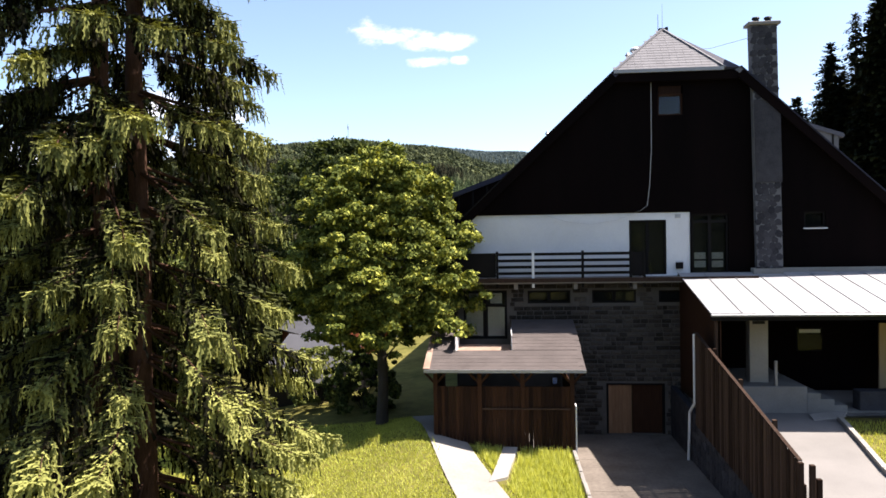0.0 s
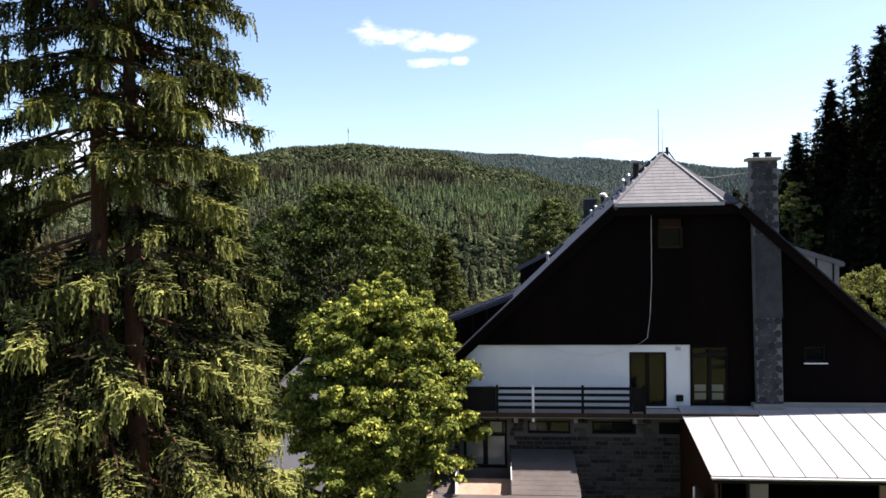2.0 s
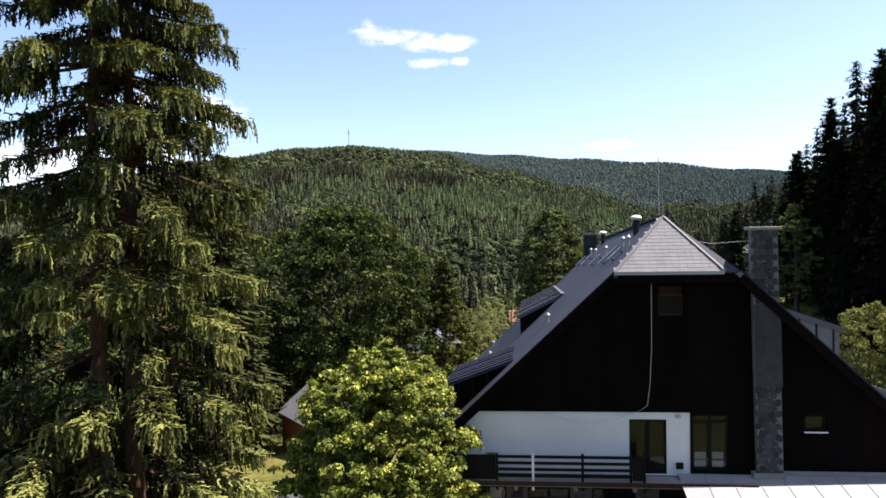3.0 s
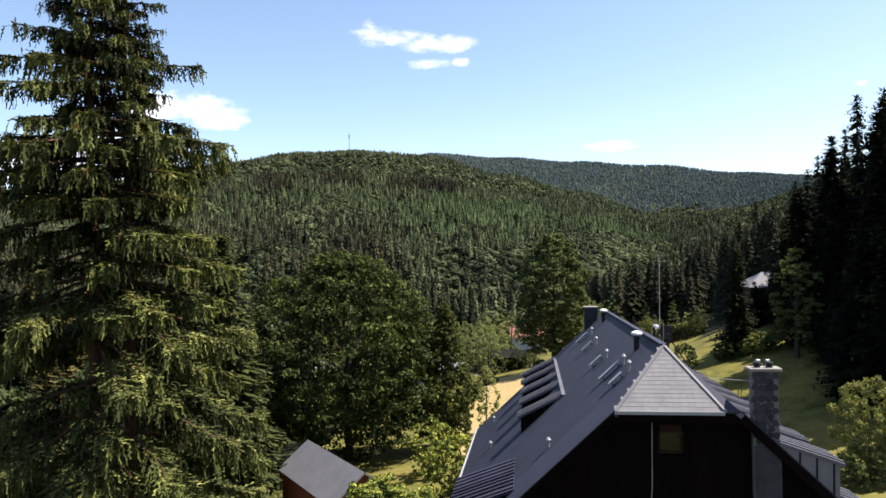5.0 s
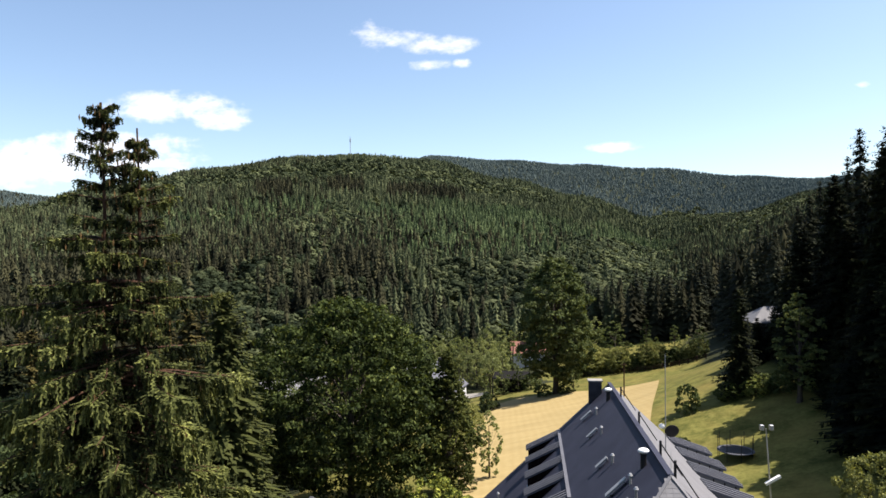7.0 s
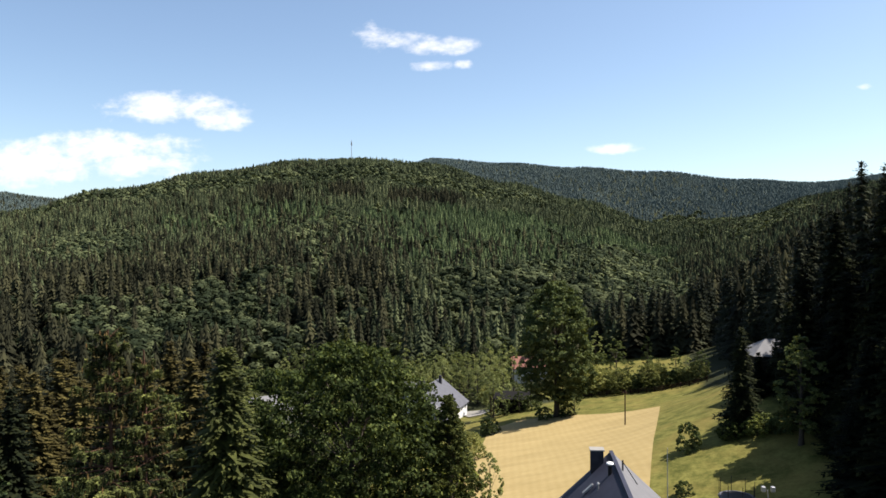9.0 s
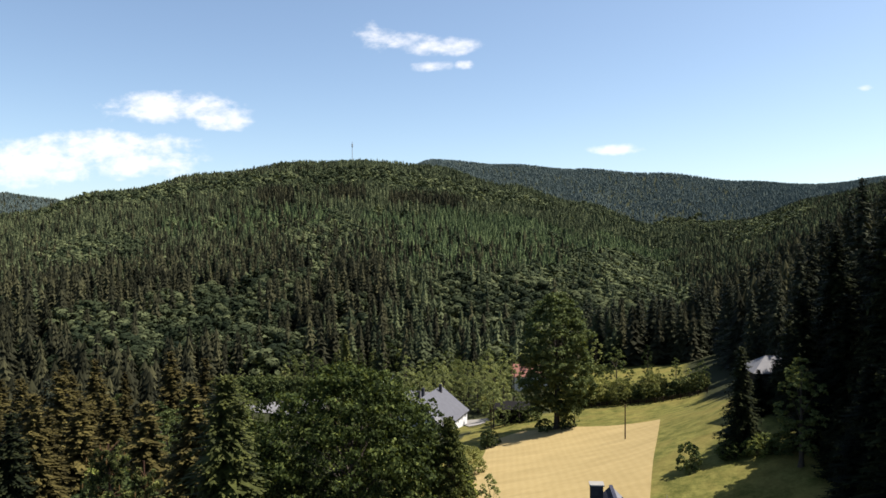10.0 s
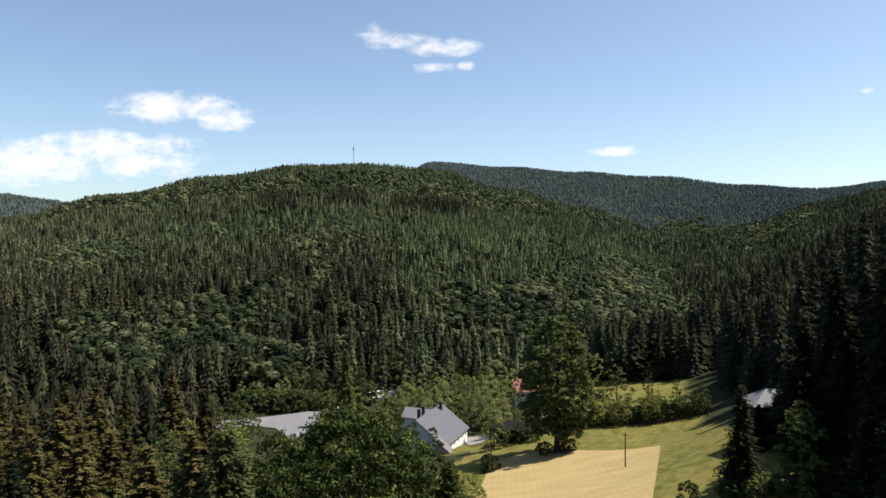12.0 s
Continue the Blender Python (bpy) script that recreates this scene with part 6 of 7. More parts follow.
part("lamp", boxed(1.55, 1.7, 23.18, 23.24, 2.85, 3.05), "blue", shelter)

# ---- porch with the sheet-metal roof ----
porch = thing("entrance_porch", "entrance porch with a bright standing-seam metal roof", "porch")
PS = (6.03 - 5.24) / (26.1 - 22.34)
pz = lambda y: 5.24 + PS * (y - 22.34)
for k in range(15):
    a = 6.42 + 0.95 * k
    lo, hi = a, a + 0.946
    p = part("roof_sheet", slab([(lo, 22.34, pz(22.34)), (hi, 22.34, pz(22.34)), (hi + 0.18, 27.2, pz(27.2)), (lo + 0.18, 27.2, pz(27.2))], 0.03), "zinc", porch)
    bm = bmesh.new()
    beam(bm, (lo, 22.34, pz(22.34) + 0.01), (lo + 0.18, 27.2, pz(27.2) + 0.01), 0.018, 0.032)
    part("seam", bm, "zinc", p)
part("soffit", slab([(6.5, 22.5, pz(22.5) - 0.06), (20.6, 22.5, pz(22.5) - 0.06), (20.6, 27.2, pz(27.2) - 0.06), (6.6, 27.2, pz(27.2) - 0.06)], 0.08), "wood_dark", porch)
part("gutter", boxed(6.4, 20.6, 22.22, 22.33, 5.14, 5.22, 0.02), "steel", porch)
part("fascia", boxed(6.45, 20.6, 22.36, 22.42, 5.0, 5.17), "trim_dark", porch)
part("wall_flashing", boxed(9.3, 20.6, 27.14, 27.2, 6.2, 6.42), "concrete", porch)
part("side_wall", prism([(22.5, 1.8), (27.25, 1.8), (27.25, pz(27.2) - 0.16), (22.5, pz(22.5) - 0.16)], 0, 0.1), "wood_dark", porch).matrix_basis = Matrix.Translation((6.78, 0, 0)) @ Matrix.Rotation(radians(90), 4, "Z")
part("platform", boxed(6.8, 9.95, 23.9, 27.25, 1.1, 2.62, 0.02), "concrete", porch)
for k in range(4):
    part("step", boxed(9.95 + 0.42 * k, 10.38 + 0.42 * k, 23.9, 25.6, 1.1, 2.4 - 0.2 * k, 0.01), "concrete", porch)
part("floor", boxed(9.96, 20.5, 24.05, 27.25, 1.0, 1.78), "asphalt", porch)
part("plinth", boxed(11.7, 20.5, 24.1, 24.6, 1.3, 2.42, 0.03), "chimney_stone", porch, "low dark wall before the entrance")
part("pillar", boxed(8.35, 8.97, 24.6, 25.0, 2.6, pz(24.8) - 0.14, 0.02), "render_beige", porch, "beige rendered pillar")
part("house_sign", boxed(8.45, 8.85, 24.56, 24.598, 4.62, 4.72), "black_metal", porch)
part("post", boxed(8.96, 9.04, 24.0, 24.08, 2.6, 3.45), "render_beige", porch)
part("post", boxed(6.6, 6.74, 22.5, 22.64, 1.5, pz(22.5) - 0.14), "wood_grey", porch)
wn = part("window", boxed(11.0, 11.85, 27.22, 27.26, 3.3, 4.1), "glass", porch)
part("frame", boxed(10.95, 11.9, 27.255, 27.275, 3.25, 4.15), "trim_dark", wn)
part("blind", boxed(11.05, 11.8, 27.2, 27.218, 3.95, 4.08), "curtain", wn)
part("door", boxed(13.3, 14.2, 26.0, 26.08, 2.0, 4.45), "yellow_door", porch, "ochre wooden entrance door")
part("door_wall", boxed(14.2, 20.5, 26.0, 26.3, 2.0, 5.8), "cladding", porch)

# ---- yard, walls, paths and fence ----
tagged(put("yard", raw("yard", [(2.3, 8, -0.02), (6.45, 8, -0.02), (6.45, 27.33, -0.02), (2.3, 27.33, -0.02)], [(0, 1, 2, 3)]), "yard"), "worn dirty concrete yard before the cellar door", "yard", kind="structure")
for k in range(4):
    for j in range(6):
        a, b = 2.34 + 1.03 * k, 9 + 3.05 * j
        part("slab", boxed(a, a + 1.027, b, b + 3.046, -0.1, 0.0 + 0.003 * ((k * 3 + j) % 3)), "yard", bpy.data.objects["yard"])
PATH = [(-3.7, 27.2), (-2.0, 27.2), (-1.85, 25.0), (-0.12, 19.6), (2.0, 12.5), (2.0, 9), (0.2, 9), (-1.4, 19.0), (-3.3, 25.4)]
draped("garden_path", PATH, 0.8, 0.05, "paving", "pale concrete garden path across the lawn", "path")
DRIVE = [(6.56, 9), (9.0, 9), (9.4, 14), (9.8, 18.9), (10.2, 21.0), (10.5, 23.0), (11.0, 23.6), (16, 23.9), (16, 24.3), (6.56, 24.3)]
draped("drive", DRIVE, 0.5, 0.06, "asphalt", "grey asphalt drive up to the porch", "drive")
kerb = thing("kerb", "pale concrete kerb between drive and grass", "kerb", kind="structure")
ks = [(9.0, 9.0), (9.4, 14.0), (9.8, 18.9), (10.2, 21.0), (10.55, 23.0)]
for (a, b), (c, d) in zip(ks, ks[1:]):
    n = max(1, round(math.hypot(c - a, d - b) / 0.8))
    for k in range(n):
        p, q = (a + (c - a) * k / n, b + (d - b) * k / n), (a + (c - a) * (k + 0.97) / n, b + (d - b) * (k + 0.97) / n)
        bm = bmesh.new()
        beam(bm, (*p, land_at(*p) + 0.08), (*q, land_at(*q) + 0.08), 0.14, 0.24)
        part("kerbstone", bm, "paving", kerb)
step = thing("garden_step", "short concrete path strip leading to the shelter", "step")
part("block", slab([(-0.5, 20.1, 0.65), (0.02, 20.5, 0.65), (0.38, 23.22, 0.72), (-0.1, 23.22, 0.72)], 0.3), "paving", step)
threshold = thing("concrete_slab", "pale concrete slab at the foot of the porch steps", "slab")
part("slab", slab([(9.75, 22.95, 1.76), (10.75, 23.25, 1.78), (11.3, 24.04, 1.82), (9.85, 23.55, 1.8)], 0.2), "paving", threshold)
edging = thing("lawn_edging", "concrete edging wall between lawn and yard", "wall", kind="structure")
for k in range(19):
    part("stone", boxed(2.17, 2.29, 8.2 + k, 9.18 + k, -0.2, 0.6 + 0.02 * (k % 3), 0.015), "concrete", edging)

FY0, FY1 = 15.5, 23.6
base_z = lambda y: 1.0 + (y - 15.5) * 0.07
top_z = lambda y: 2.76 + (y - 15.5) * 0.205
retaining = thing("retaining_wall", "dark rubble retaining wall below the fence", "wall", kind="structure")
retaining_core = part("core", prism([(8, -0.3), (27.3, -0.3), (27.3, 1.9), (8, 0.6)], 0, 0.2), "chimney_stone", retaining)
retaining_core.matrix_basis = Matrix.Translation((6.52, 0, 0)) @ Matrix.Rotation(radians(90), 4, "Z")
fence = thing("board_fence", "weathered brown board fence along the drive", "fence")
n = 62
for k in range(n):
    y = FY0 + (FY1 - FY0) * k / n
    d = 0.012 * ((k * 7) % 3)
    part("board", boxed(6.27 - d, 6.3 - d, y, y + (FY1 - FY0) / n - 0.012, base_z(y) - 0.15, top_z(y) + 0.03 * ((k * 5) % 4) / 3), "wood_grey", fence)
for f in (0.2, 0.75):
    bm = bmesh.new()
    beam(bm, (6.34, FY0, base_z(FY0) + f * (top_z(FY0) - base_z(FY0))), (6.34, FY1, base_z(FY1) + f * (top_z(FY1) - base_z(FY1))), 0.05, 0.09)
    part("rail", bm, "wood_grey", fence)
bm = bmesh.new()
beam(bm, (6.29, FY0, top_z(FY0) + 0.05), (6.29, FY1, top_z(FY1) + 0.05), 0.09, 0.03)
part("top_rail", bm, "wood_grey", fence)
for y in (17.2, 19.6, 21.9):
    part("post", boxed(6.37, 6.47, y, y + 0.1, base_z(y) - 0.3, top_z(y) + 0.12), "wood_grey", fence)
gate = thing("gate_posts", "cluster of grey wooden gate posts at the fence's end", "gate")
for x, y, z in ((6.24, 15.35, 2.82), (6.46, 15.3, 2.78), (6.64, 15.4, 2.45), (6.35, 15.5, 2.3)):
    part("post", boxed(x - 0.055, x + 0.055, y - 0.05, y + 0.06, 0.6, z, 0.01), "wood_grey", gate)
pipe = thing("downpipe", "pale downpipe running down to the yard", "pipe")
bm = bmesh.new()
for a, b in (((6.26, 23.7, 4.4), (6.26, 23.7, 2.1)), ((6.26, 23.7, 2.1), (6.2, 24.1, 1.7)), ((6.2, 24.1, 1.7), (6.2, 24.3, 0.0))):
    beam(bm, a, b, 0.09, 0.09, 8)
part("tube", bm, "plaster", pipe)


# ---- other buildings ----
def gable_house(name, label, a, b, half, eave, ridge, ground, wall, roof, chimneys=(), windows=True, category="house", overhang=0.5):
    """A gabled house: ridge line from plan point a to b, half its width, heights of eave, ridge and ground."""
    t = thing(name, label, category)
    A, B = Vector((*a, 0)), Vector((*b, 0))
    L = (B - A).length
    t.matrix_basis = Matrix.Translation((*a, 0)) @ Matrix.Rotation(math.atan2(B.y - A.y, B.x - A.x) - math.pi / 2, 4, "Z")
    out = [(-half, ground), (half, ground), (half, eave), (0, ridge - 0.1), (-half, eave)]
    part("wall", prism(out, 0, 0.3), wall, t)
    part("wall", prism(out, L - 0.3, L), wall, t)
    for s in (-1, 1):
        part("wall", boxed(min(s * half, s * (half - 0.3)), max(s * half, s * (half - 0.3)), 0.3, L - 0.3, ground, eave), wall, t)
        k = (ridge - eave) / half
        e = half + overhang
        r = part("roof", slab([(0, -overhang, ridge + 0.06), (0, L + overhang, ridge + 0.06), (s * e, L + overhang, ridge - k * e + 0.06), (s * e, -overhang, ridge - k * e + 0.06)], 0.15), roof, t)
        if windows:
            m = max(2, int(L / 3))
            for i in range(m):
                y = L * (i + 0.5) / m
                w = part("window", boxed(s * half - 0.03, s * half + 0.03, y - 0.45, y + 0.45, eave - 2.0, eave - 0.7), "paint_white", t)
                part("pane", boxed(s * half - 0.045, s * half + 0.045, y - 0.36, y + 0.36, eave - 1.9, eave - 0.8), "glass", w)
    if windows:
        for x in (-half * 0.5, half * 0.5):
            w = part("window", boxed(x - 0.5, x + 0.5, -0.03, 0.02, eave - 2.0, eave - 0.7), "paint_white", t)
            part("pane", boxed(x - 0.4, x + 0.4, -0.045, 0.03, eave - 1.9, eave - 0.8), "glass", w)
    for x, y, z in chimneys:
        c = part("chimney", boxed(x - 0.4, x + 0.4, y - 0.4, y + 0.4, ridge - abs(x) - 1, z), "chimney_stone", t)
    return t


gable_house("white_house", "white rendered house with a grey slate roof in the valley", (-24.9, 189), (-20.0, 209), 8.3, -16.3, -10.0, -23.5, "plaster", "slate_mid", ((-1.5, 6, -8.6), (-1.5, 9.5, -8.4), (1.2, 17, -8.6)), overhang=0.6)
gable_house("outbuilding", "low grey-roofed wing beside the white house", (-31, 214), (-22, 211), 3.0, -14.5, -12.4, -23, "plaster", "slate_light", windows=False)
gable_house("red_roof_house", "house with a red roof behind the trees", (2, 250), (14, 251), 4.5, -13.5, -10.2, -19, "plaster", "red_roof", ((0.5, 6, -9.0),))
gable_house("dark_barn", "low dark wooden barn at the edge of the field", (-2.5, 184), (5.5, 183), 3.4, -9.6, -8.4, -13.5, "trim_dark", "trim_dark", windows=False, category="barn")
gable_house("cabin", "red-brown wooden cabin with a pale grey roof", (-18.3, 64), (-11.5, 55.6), 2.7, -0.1, 1.85, -5.5, "wood_red", "slate_cabin", windows=False, category="cabin", overhang=0.35)
gable_house("garden_hut", "small dark hut with a pale grey roof", (-11.3, 36.2), (-7.4, 33.4), 1.6, 1.15, 2.7, -1.5, "trim_dark", "slate_light", windows=False, category="hut", overhang=0.25)
hill_house = thing("hillside_house", "dark house with a pale grey hipped roof among the spruces", "house")
for a, b, c, d in ((38.8, 45.4, 113.4, 113.7), (38.8, 45.4, 119.1, 119.4), (38.8, 39.1, 113.7, 119.1), (45.1, 45.4, 113.7, 119.1)):
    part("wall", boxed(a, b, c, d, 5.5, 12.6), "trim_dark", hill_house)
for c in ([(38.4, 113, 12.6), (45.8, 113, 12.6), (43.4, 116.4, 14.9), (41.4, 116.4, 14.9)], [(45.8, 119.8, 12.6), (38.4, 119.8, 12.6), (41.4, 116.4, 14.9), (43.4, 116.4, 14.9)],
          [(38.4, 119.8, 12.6), (38.4, 113, 12.6), (41.4, 116.4, 14.9)], [(45.8, 113, 12.6), (45.8, 119.8, 12.6), (43.4, 116.4, 14.9)]):
    part("roof", slab(c, 0.12), "slate_light", hill_house)

# ---- road and bridge in the valley ----
ROAD = [(-104, 236), (-88, 243), (-74, 250), (-64, 260), (-44, 280), (-38, 276), (-58, 254), (-64, 243), (-63, 228), (-66, 212), (-74, 213), (-73, 226), (-80, 234), (-90, 235), (-104, 229)]
draped("valley_road", ROAD, 1.5, 0.35, "road_asphalt", "grey asphalt road in the valley", "road")
draped("gravel_path", [(-14.5, 215), (-6, 210.5), (-4.4, 206), (-7.6, 195), (-10.5, 194), (-12.6, 204)], 1.5, 0.25, "concrete", "pale gravel forecourt beside the white house", "path")
annex = thing("annex", "low lean-to with pale boards at the end of the white house", "shed")
part("wall", prism([(-19.1, -23), (-15.2, -23), (-15.2, -17.0), (-19.1, -13.6)], 183.0, 183.25), "grey_boards", annex)
part("wall", boxed(-15.45, -15.2, 183.25, 188, -23, -17.15), "grey_boards", annex)
part("roof", slab([(-19.3, 182.7, -13.3), (-19.3, 188, -13.3), (-14.8, 188, -17.25), (-14.8, 182.7, -17.25)], 0.14), "slate_light", annex)
bridge = thing("stone_bridge", "pale parapet bridge with arches over the stream", "bridge")
for s in (0, 5.6):
    for k in range(12):
        a = Vector((-67 + s * 0.72 + k * 1.75, 256 - s * 0.69 + k * 1.8, 0))
        b = a + Vector((1.7, 1.75, 0))
        z = land_at(a.x, a.y)
        bm = bmesh.new()
        beam(bm, (a.x, a.y, z + 1.2), (b.x, b.y, z + 1.2), 1.7, 0.4)
        p = part("parapet", bm, "plaster", bridge)
for k in range(4):
    a = Vector((-62 + k * 5.0, 254 + k * 5.1))
    part("pier", boxed(a.x - 0.6, a.x + 0.6, a.y - 0.6, a.y + 0.6, land_at(a.x, a.y) - 2, land_at(a.x, a.y) + 0.4), "plaster", bridge)

# ---- poles, mast, trampoline ----
mast_tower = thing("transmitter_mast", "slim transmitter mast on the hilltop", "mast")
zb = land_at(-271.5, 1216)
bm = bmesh.new()
beam(bm, (-271.5, 1216, zb), (-271.5, 1216, 214), 1.3, 0.8, 6)
part("shaft", bm, "steel", mast_tower)
bm = bmesh.new()
beam(bm, (-271.5, 1216, 204), (-271.5, 1216, 210), 2.4, 2.4, 8)
part("aerials", bm, "steel", mast_tower)
for x, y, h in ((21.9, 132.5, 6.6), (-3.6, 155, 7.5), (16.5, 64, 6.0)):
    pole = thing("utility_pole", "grey wooden utility pole standing in the field", "pole", "utility poles")
    z = land_at(x, y)
    bm = bmesh.new()
    beam(bm, (x, y, z - 0.3), (x, y, z + h), 0.26, 0.2, 8)
    part("shaft", bm, "wood_grey", pole)
    part("crossarm", boxed(x - 0.5, x + 0.5, y - 0.06, y + 0.06, z + h - 0.5, z + h - 0.38), "wood_grey", pole)
flood = thing("floodlight_pole", "steel pole with two floodlights beside the lodge", "lamp post")
fx, fy = 21.4, 60.0
bm = bmesh.new()
beam(bm, (fx + 0.5, fy, land_at(fx, fy) - 0.2), (fx, fy, 10.0), 0.16, 0.1, 8)
part("shaft", bm, "steel", flood)
for s in (-1, 1):
    part("lamp", boxed(fx + s * 0.38 - 0.16, fx + s * 0.38 + 0.16, fy - 0.25, fy + 0.05, 9.9, 10.35, 0.04), "steel", flood)
bm = bmesh.new()
beam(bm, (fx - 0.1, fy - 0.1, 5.4), (fx + 1.1, fy - 0.1, 6.1), 0.3, 0.2)
part("lamp", bm, "paint_white", flood)
tramp = thing("trampoline", "round trampoline with a safety net frame in the grass", "trampoline")
tx, ty = 25.0, 79.0
tz = land_at(tx, ty)
bm = bmesh.new()
bmesh.ops.create_cone(bm, cap_ends=True, segments=24, radius1=1.75, radius2=1.75, depth=0.06, matrix=Matrix.Translation((tx, ty, tz + 0.85)))
part("mat", bm, "black_metal", tramp)
bm = bmesh.new()
for k in range(24):
    a, b = k * math.pi / 12, (k + 1) * math.pi / 12
    beam(bm, (tx + 1.8 * math.cos(a), ty + 1.8 * math.sin(a), tz + 0.9), (tx + 1.8 * math.cos(b), ty + 1.8 * math.sin(b), tz + 0.9), 0.3, 0.08)
part("pad", bm, "slate_mid", tramp, "faded grey edge pad")
for k in range(8):
    a = k * math.pi / 4
    bm = bmesh.new()
    beam(bm, (tx + 1.9 * math.cos(a), ty + 1.9 * math.sin(a), tz - 0.1), (tx + 1.9 * math.cos(a), ty + 1.9 * math.sin(a), tz + 2.6), 0.07, 0.07, 6)
    part("net_pole", bm, "black_metal", tramp)
meadow_fence = thing("pasture_fence", "low weathered pasture fence at the meadow's end", "fence")
for k in range(16):
    x, y = 20 + k * 1.8, 184 - k * 1.0
    z = land_at(x, y)
    part("post", boxed(x - 0.09, x + 0.09, y - 0.09, y + 0.09, z - 0.2, z + 1.25), "wood_grey", meadow_fence)
    if k < 15:
        z2 = land_at(x + 1.8, y - 1.0)
        for h in (0.55, 1.05):
            bm = bmesh.new()
            beam(bm, (x, y - 0.1, z + h), (x + 1.8, y - 1.1, z2 + h), 0.06, 0.12)
            part("rail", bm, "wood_grey", meadow_fence)


# ---- grass ----
def blades(name, x, y, height, label):
    rng = np.random.default_rng(9)
    n = len(x)
    b = np.stack([x, y, land(x, y) - 0.01], 1)
    h = height * rng.uniform(0.5, 1.3, n)
    a = rng.uniform(0, 6.283, n)
    tip = b + np.stack([np.cos(a) * h * 0.45, np.sin(a) * h * 0.45, h], 1)
    w = 0.012 + 0.02 * h
    side = np.stack([-np.sin(a) * w, np.cos(a) * w, np.zeros(n)], 1)
    v = np.stack([b - side, b + side, tip], 1).reshape(-1, 3)
    return tagged(put(name, raw(name, v, np.arange(3 * n).reshape(-1, 3)), "blade"), label, "grass", kind="stuff")


rng = np.random.default_rng(8)
x, y = rng.uniform(-14, 2.1, 120000), rng.uniform(15, 27.2, 120000)
on_path = inside(x, y, PATH) | ((x > -2.45) & (y > 23.3)) | ((x > 0) & (x < 0.45) & (y > 20.1) & (y < 23.3)) | (np.abs(x - (y - 20.1) * 0.13 + 0.2) < 0.3) & (y > 20)
blades("lawn_grass", x[~on_path], y[~on_path], 0.09, "sunlit yellow-green lawn grass before the lodge")
x, y = rng.uniform(-2.4, 2.1, 16000), rng.uniform(18, 23.3, 16000)
on_path = inside(x, y, [(px + (0.12 if px < -1 else 0.25), py) for px, py in PATH]) | ((np.abs(x - (y - 20.1) * 0.13 + 0.2) < 0.3) & (y > 20)) | (y > 23.12) | (x < -3.3 + (25.4 - y) * 0.33)
blades("tall_grass", x[~on_path], y[~on_path], 0.24, "long unmown grass at the shelter's foot")
x, y = rng.uniform(9.6, 19, 22000), rng.uniform(14, 23, 22000)
ok = ~inside(x, y, DRIVE) & (x > 9.6 + (y - 14) * 0.11)
blades("verge_grass", x[ok], y[ok], 0.12, "dry grass verge beside the drive")


# ---- stones, shingles ----
def stone_mesh(w, h, d, seed):
    """A rough block, its front face towards -y, set in by d."""
    r = random.Random(seed)
    j = lambda s: r.uniform(-s, s)
    bm = bmesh.new()
    e = 0.02
    front = [bm.verts.new((x + j(0.012), -d + j(0.008), z + j(0.012))) for x, z in ((-w / 2 + e, -h / 2 + e), (w / 2 - e, -h / 2 + e), (w / 2 - e, h / 2 - e), (-w / 2 + e, h / 2 - e))]
    rim = [bm.verts.new((x, 0.0, z)) for x, z in ((-w / 2, -h / 2), (w / 2, -h / 2), (w / 2, h / 2), (-w / 2, h / 2))]
    mid = bm.verts.new((j(0.05), -d - 0.02 - 0.015 * r.random(), j(0.03)))
    for i in range(4):
        bm.faces.new((rim[i], rim[(i + 1) % 4], front[(i + 1) % 4], front[i]))
        bm.faces.new((front[i], front[(i + 1) % 4], mid))
    bmesh.ops.recalc_face_normals(bm, faces=bm.faces)
    me = bpy.data.meshes.new("stone")
    bm.to_mesh(me)
    bm.free()
    me.materials.append(M["stone"])
    return me


r = random.Random(4)
LENGTHS = (0.2, 0.29, 0.38, 0.5)
blocks = {(L, k): stone_mesh(L - 0.02, 0.15, 0.03, k * 7 + i) for i, L in enumerate(LENGTHS) for k in range(4)}
rest = bmesh.new()
count = 0
z = 0.02
while z < 5.75:
    xx = -1.9 + r.uniform(-0.1, 0)
    while xx < 7.1:
        L = r.choice(LENGTHS)
        cx, cz = xx + L / 2, z + 0.085
        free = all(not (cx + L / 2 > a - 0.02 and cx - L / 2 < b + 0.02 and cz + 0.08 > c - 0.02 and cz - 0.08 < d + 0.02) for a, b, c, d in STONE_HOLES)
        if free and cx + L / 2 < 7.2 and (cx > 2.5 or cz > 4.4):
            me = blocks[(L, r.randrange(4))]
            if cx > 2.6 and count < 300:
                o = new("stone", me)
                o.parent = stone_wall
                o.location = (cx, GY + 0.03, cz)
                count += 1
            else:
                t0 = len(rest.verts)
                rest.from_mesh(me)
                rest.verts.ensure_lookup_table()
                bmesh.ops.translate(rest, verts=rest.verts[t0:], vec=(cx, GY + 0.03, cz))
        xx += L
    z += 0.172
o = part("masonry", rest, "stone", stone_wall)
o["kind"] = "stuff"


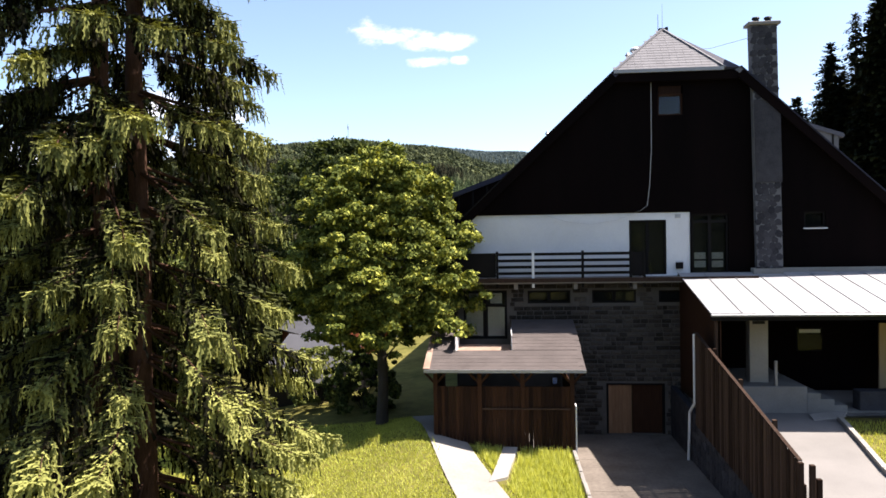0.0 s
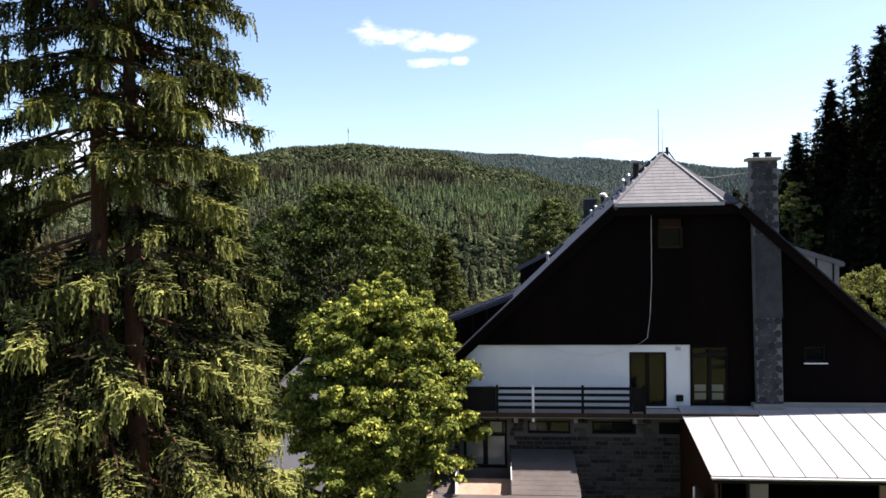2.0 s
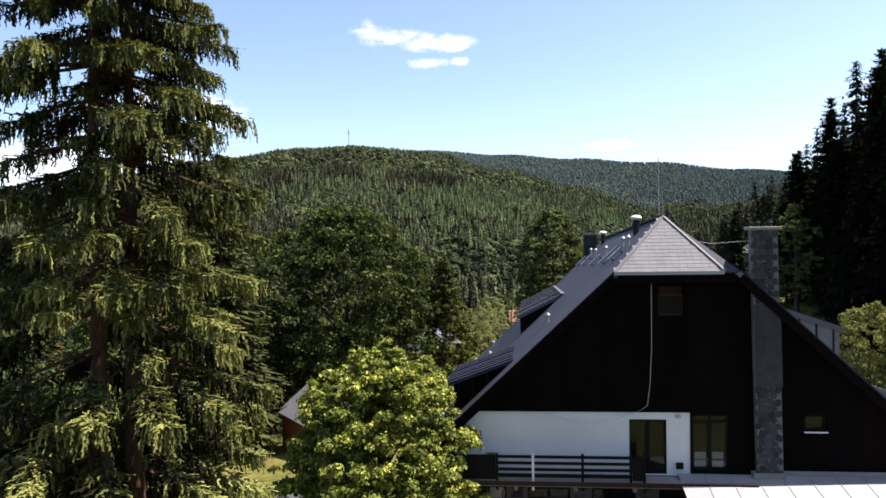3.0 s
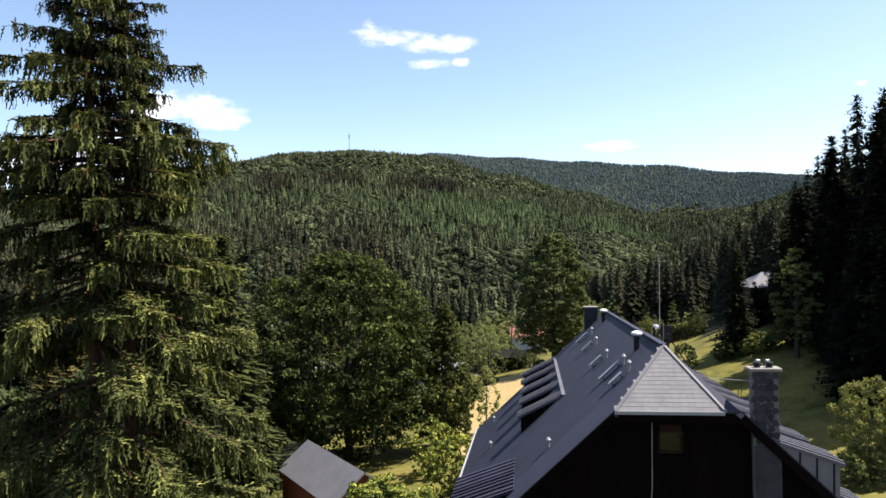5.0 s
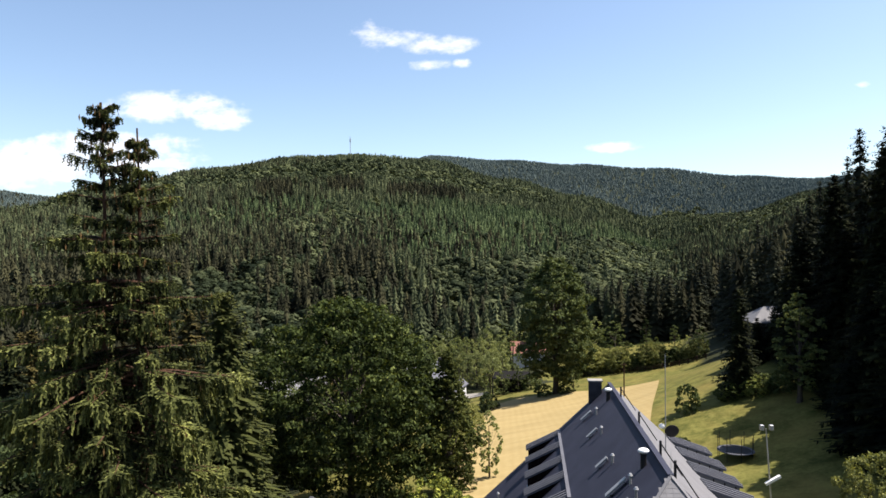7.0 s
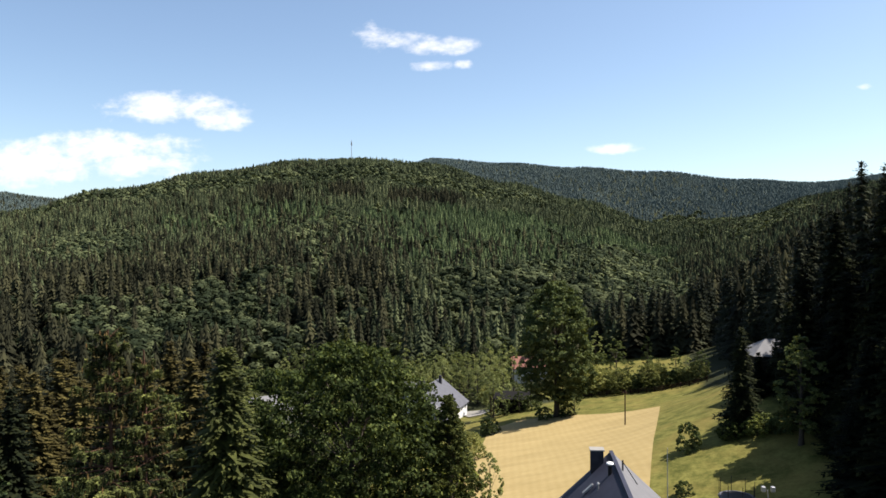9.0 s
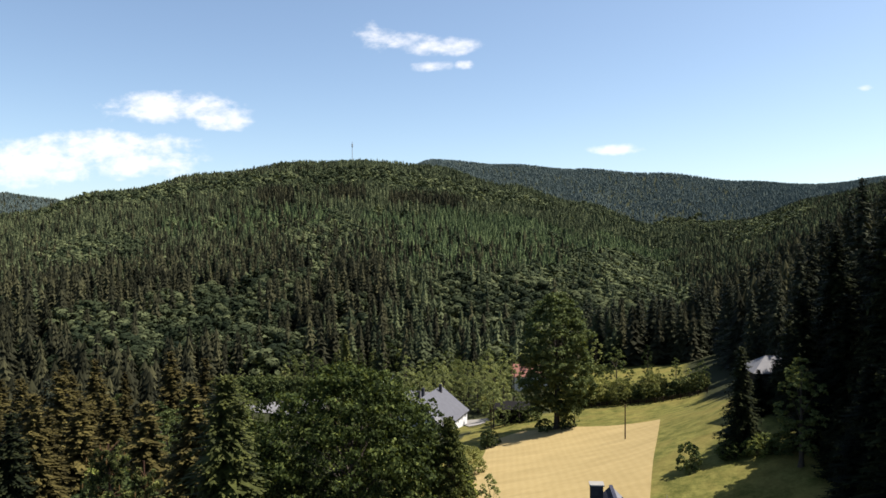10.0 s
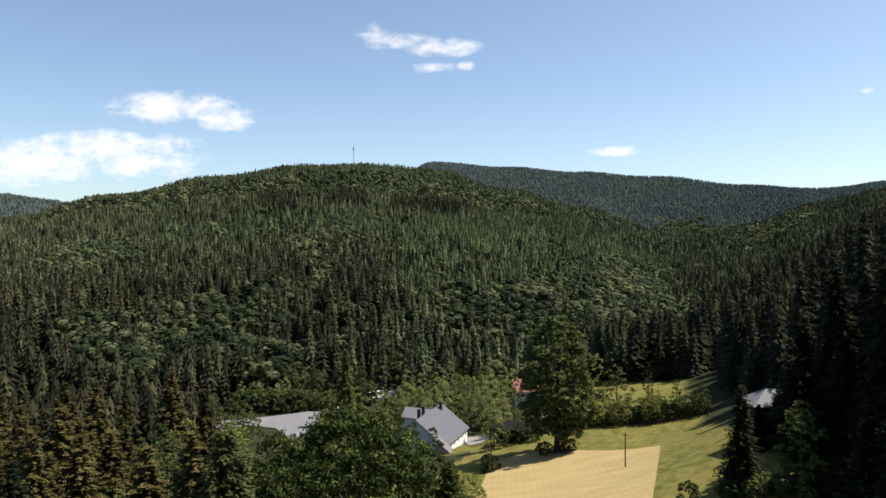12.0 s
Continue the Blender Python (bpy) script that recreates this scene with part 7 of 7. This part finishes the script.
def rubble(seed, s):
    """An irregular flat stone for the chimney face."""
    q = random.Random(seed)
    bm = bmesh.new()
    n = q.choice((5, 6, 6, 7))
    ring, low = [], []
    for i in range(n):
        a = 2 * math.pi * (i + q.uniform(-0.22, 0.22)) / n
        k = s * q.uniform(0.82, 1.12)
        ring.append(bm.verts.new((math.cos(a) * k * 0.95, -0.014 - q.random() * 0.006, math.sin(a) * k * 0.95)))
        low.append(bm.verts.new((math.cos(a) * k, 0.0, math.sin(a) * k)))
    mid = bm.verts.new((0, -0.022, 0))
    for i in range(n):
        bm.faces.new((low[i], low[(i + 1) % n], ring[(i + 1) % n], ring[i]))
        bm.faces.new((ring[i], ring[(i + 1) % n], mid))
    bmesh.ops.recalc_face_normals(bm, faces=bm.faces)
    me = bpy.data.meshes.new("stone")
    bm.to_mesh(me)
    bm.free()
    me.materials.append(M["chimney_stone"])
    return me


shapes = [rubble(k, 0.158) for k in range(14)]
z, row = 6.35, 0
while z < 15.4:
    left = 9.49 + (9.32 - 9.49) * (z - 6.1) / 9.4
    if z < 9.6 or z > 12.7:
        for k in range(4):
            x = left + 0.125 + 0.235 * k + (0.05 if row % 2 else -0.03) + r.uniform(-0.02, 0.02)
            if x > left + 0.86:
                continue
            o = new("stone", shapes[r.randrange(14)])
            o.parent = chim
            o.location = (x, 27.02, z + r.uniform(-0.03, 0.03))
            o.scale = (r.uniform(0.86, 1.0), 1, r.uniform(0.86, 1.05))
            o.rotation_euler = (0, r.choice((0, 1.05, 2.09, 3.14)) + r.uniform(-0.2, 0.2), 0)
    z += 0.225
    row += 1
part("render_coat", prism([(9.455, 9.62), (10.405, 9.62), (10.345, 12.72), (9.395, 12.72)], 26.985, 27.03), "chimney_stone", chim, "smooth grey render coat")
# rubble of the retaining wall
y = 15.6
while y < 24.6:
    z = 0.12
    while z < 0.95 + (y - 15.5) * 0.07:
        o = new("stone", shapes[r.randrange(14)])
        o.parent = retaining
        o.matrix_basis = Matrix.Translation((6.322, y + r.uniform(-0.04, 0.04), z)) @ Matrix.Rotation(radians(-90), 4, "Z") @ Matrix.Rotation(r.uniform(0, 6), 4, "Y") @ Matrix.Diagonal((1.25, 1, 1.05, 1))
        z += 0.27
    y += 0.31


def plate(name, w, l, t, material):
    """A thin shingle lying in its own x-y plane, its lower edge at y = 0."""
    bm = bmesh.new()
    vs = [bm.verts.new(p) for p in ((-w / 2, 0, t), (w / 2, 0, t), (w / 2, l, t * 0.3), (-w / 2, l, t * 0.3), (-w / 2, 0, 0), (w / 2, 0, 0))]
    bm.faces.new(vs[:4])
    bm.faces.new((vs[4], vs[5], vs[1], vs[0]))
    bm.faces.new((vs[0], vs[3], vs[4]))
    bm.faces.new((vs[1], vs[5], vs[2]))
    bmesh.ops.recalc_face_normals(bm, faces=bm.faces)
    me = bpy.data.meshes.new(name)
    bm.to_mesh(me)
    bm.free()
    me.materials.append(M[material])
    return me


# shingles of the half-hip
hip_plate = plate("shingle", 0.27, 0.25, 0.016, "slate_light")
run, rise = 29.28 - FRONT, RIDGE_Z - roof_z(4.28)
length = math.hypot(run, rise)
tilt = math.atan2(rise, run)
d, row = 0.02, 0
while d < length - 0.3:
    half = (RIDGE_X - 4.28) * (1 - d / length)
    x = -half + (0.138 if row % 2 else 0.0) + 0.1
    while x < half * 0.76 - 0.12:
        o = new("shingle", hip_plate)
        o.parent = hip
        o.matrix_basis = Matrix.Translation((RIDGE_X + x, FRONT + d * math.cos(tilt), roof_z(4.28) + d * math.sin(tilt) + 0.004)) @ Matrix.Rotation(tilt + r.uniform(-0.006, 0.006), 4, "X")
        x += 0.275
    d += 0.2
    row += 1
# shingles of the garden shelter
shed_plate = plate("shingle", 0.318, 0.36, 0.009, "shingle")
tilt = math.atan(SLOPE)
roofs = [o for o in shelter.children if o.name.startswith("roof")]
for o, (a, b, c, d) in zip(roofs, ((-2.7, 2.62, 22.85, 24.4), (-2.72, -1.74, 24.41, 26.6), (0.25, 2.64, 24.41, 26.6))):
    y, row = c, 0
    while y < d - 0.2:
        x = a + 0.16 + (0.16 if row % 2 else 0)
        while x < b - 0.14:
            q = new("shingle", shed_plate)
            q.parent = o
            q.matrix_basis = Matrix.Translation((x, y, sz(y) + 0.004)) @ Matrix.Rotation(tilt + r.uniform(-0.005, 0.008), 4, "X")
            x += 0.32
        y += 0.28
        row += 1
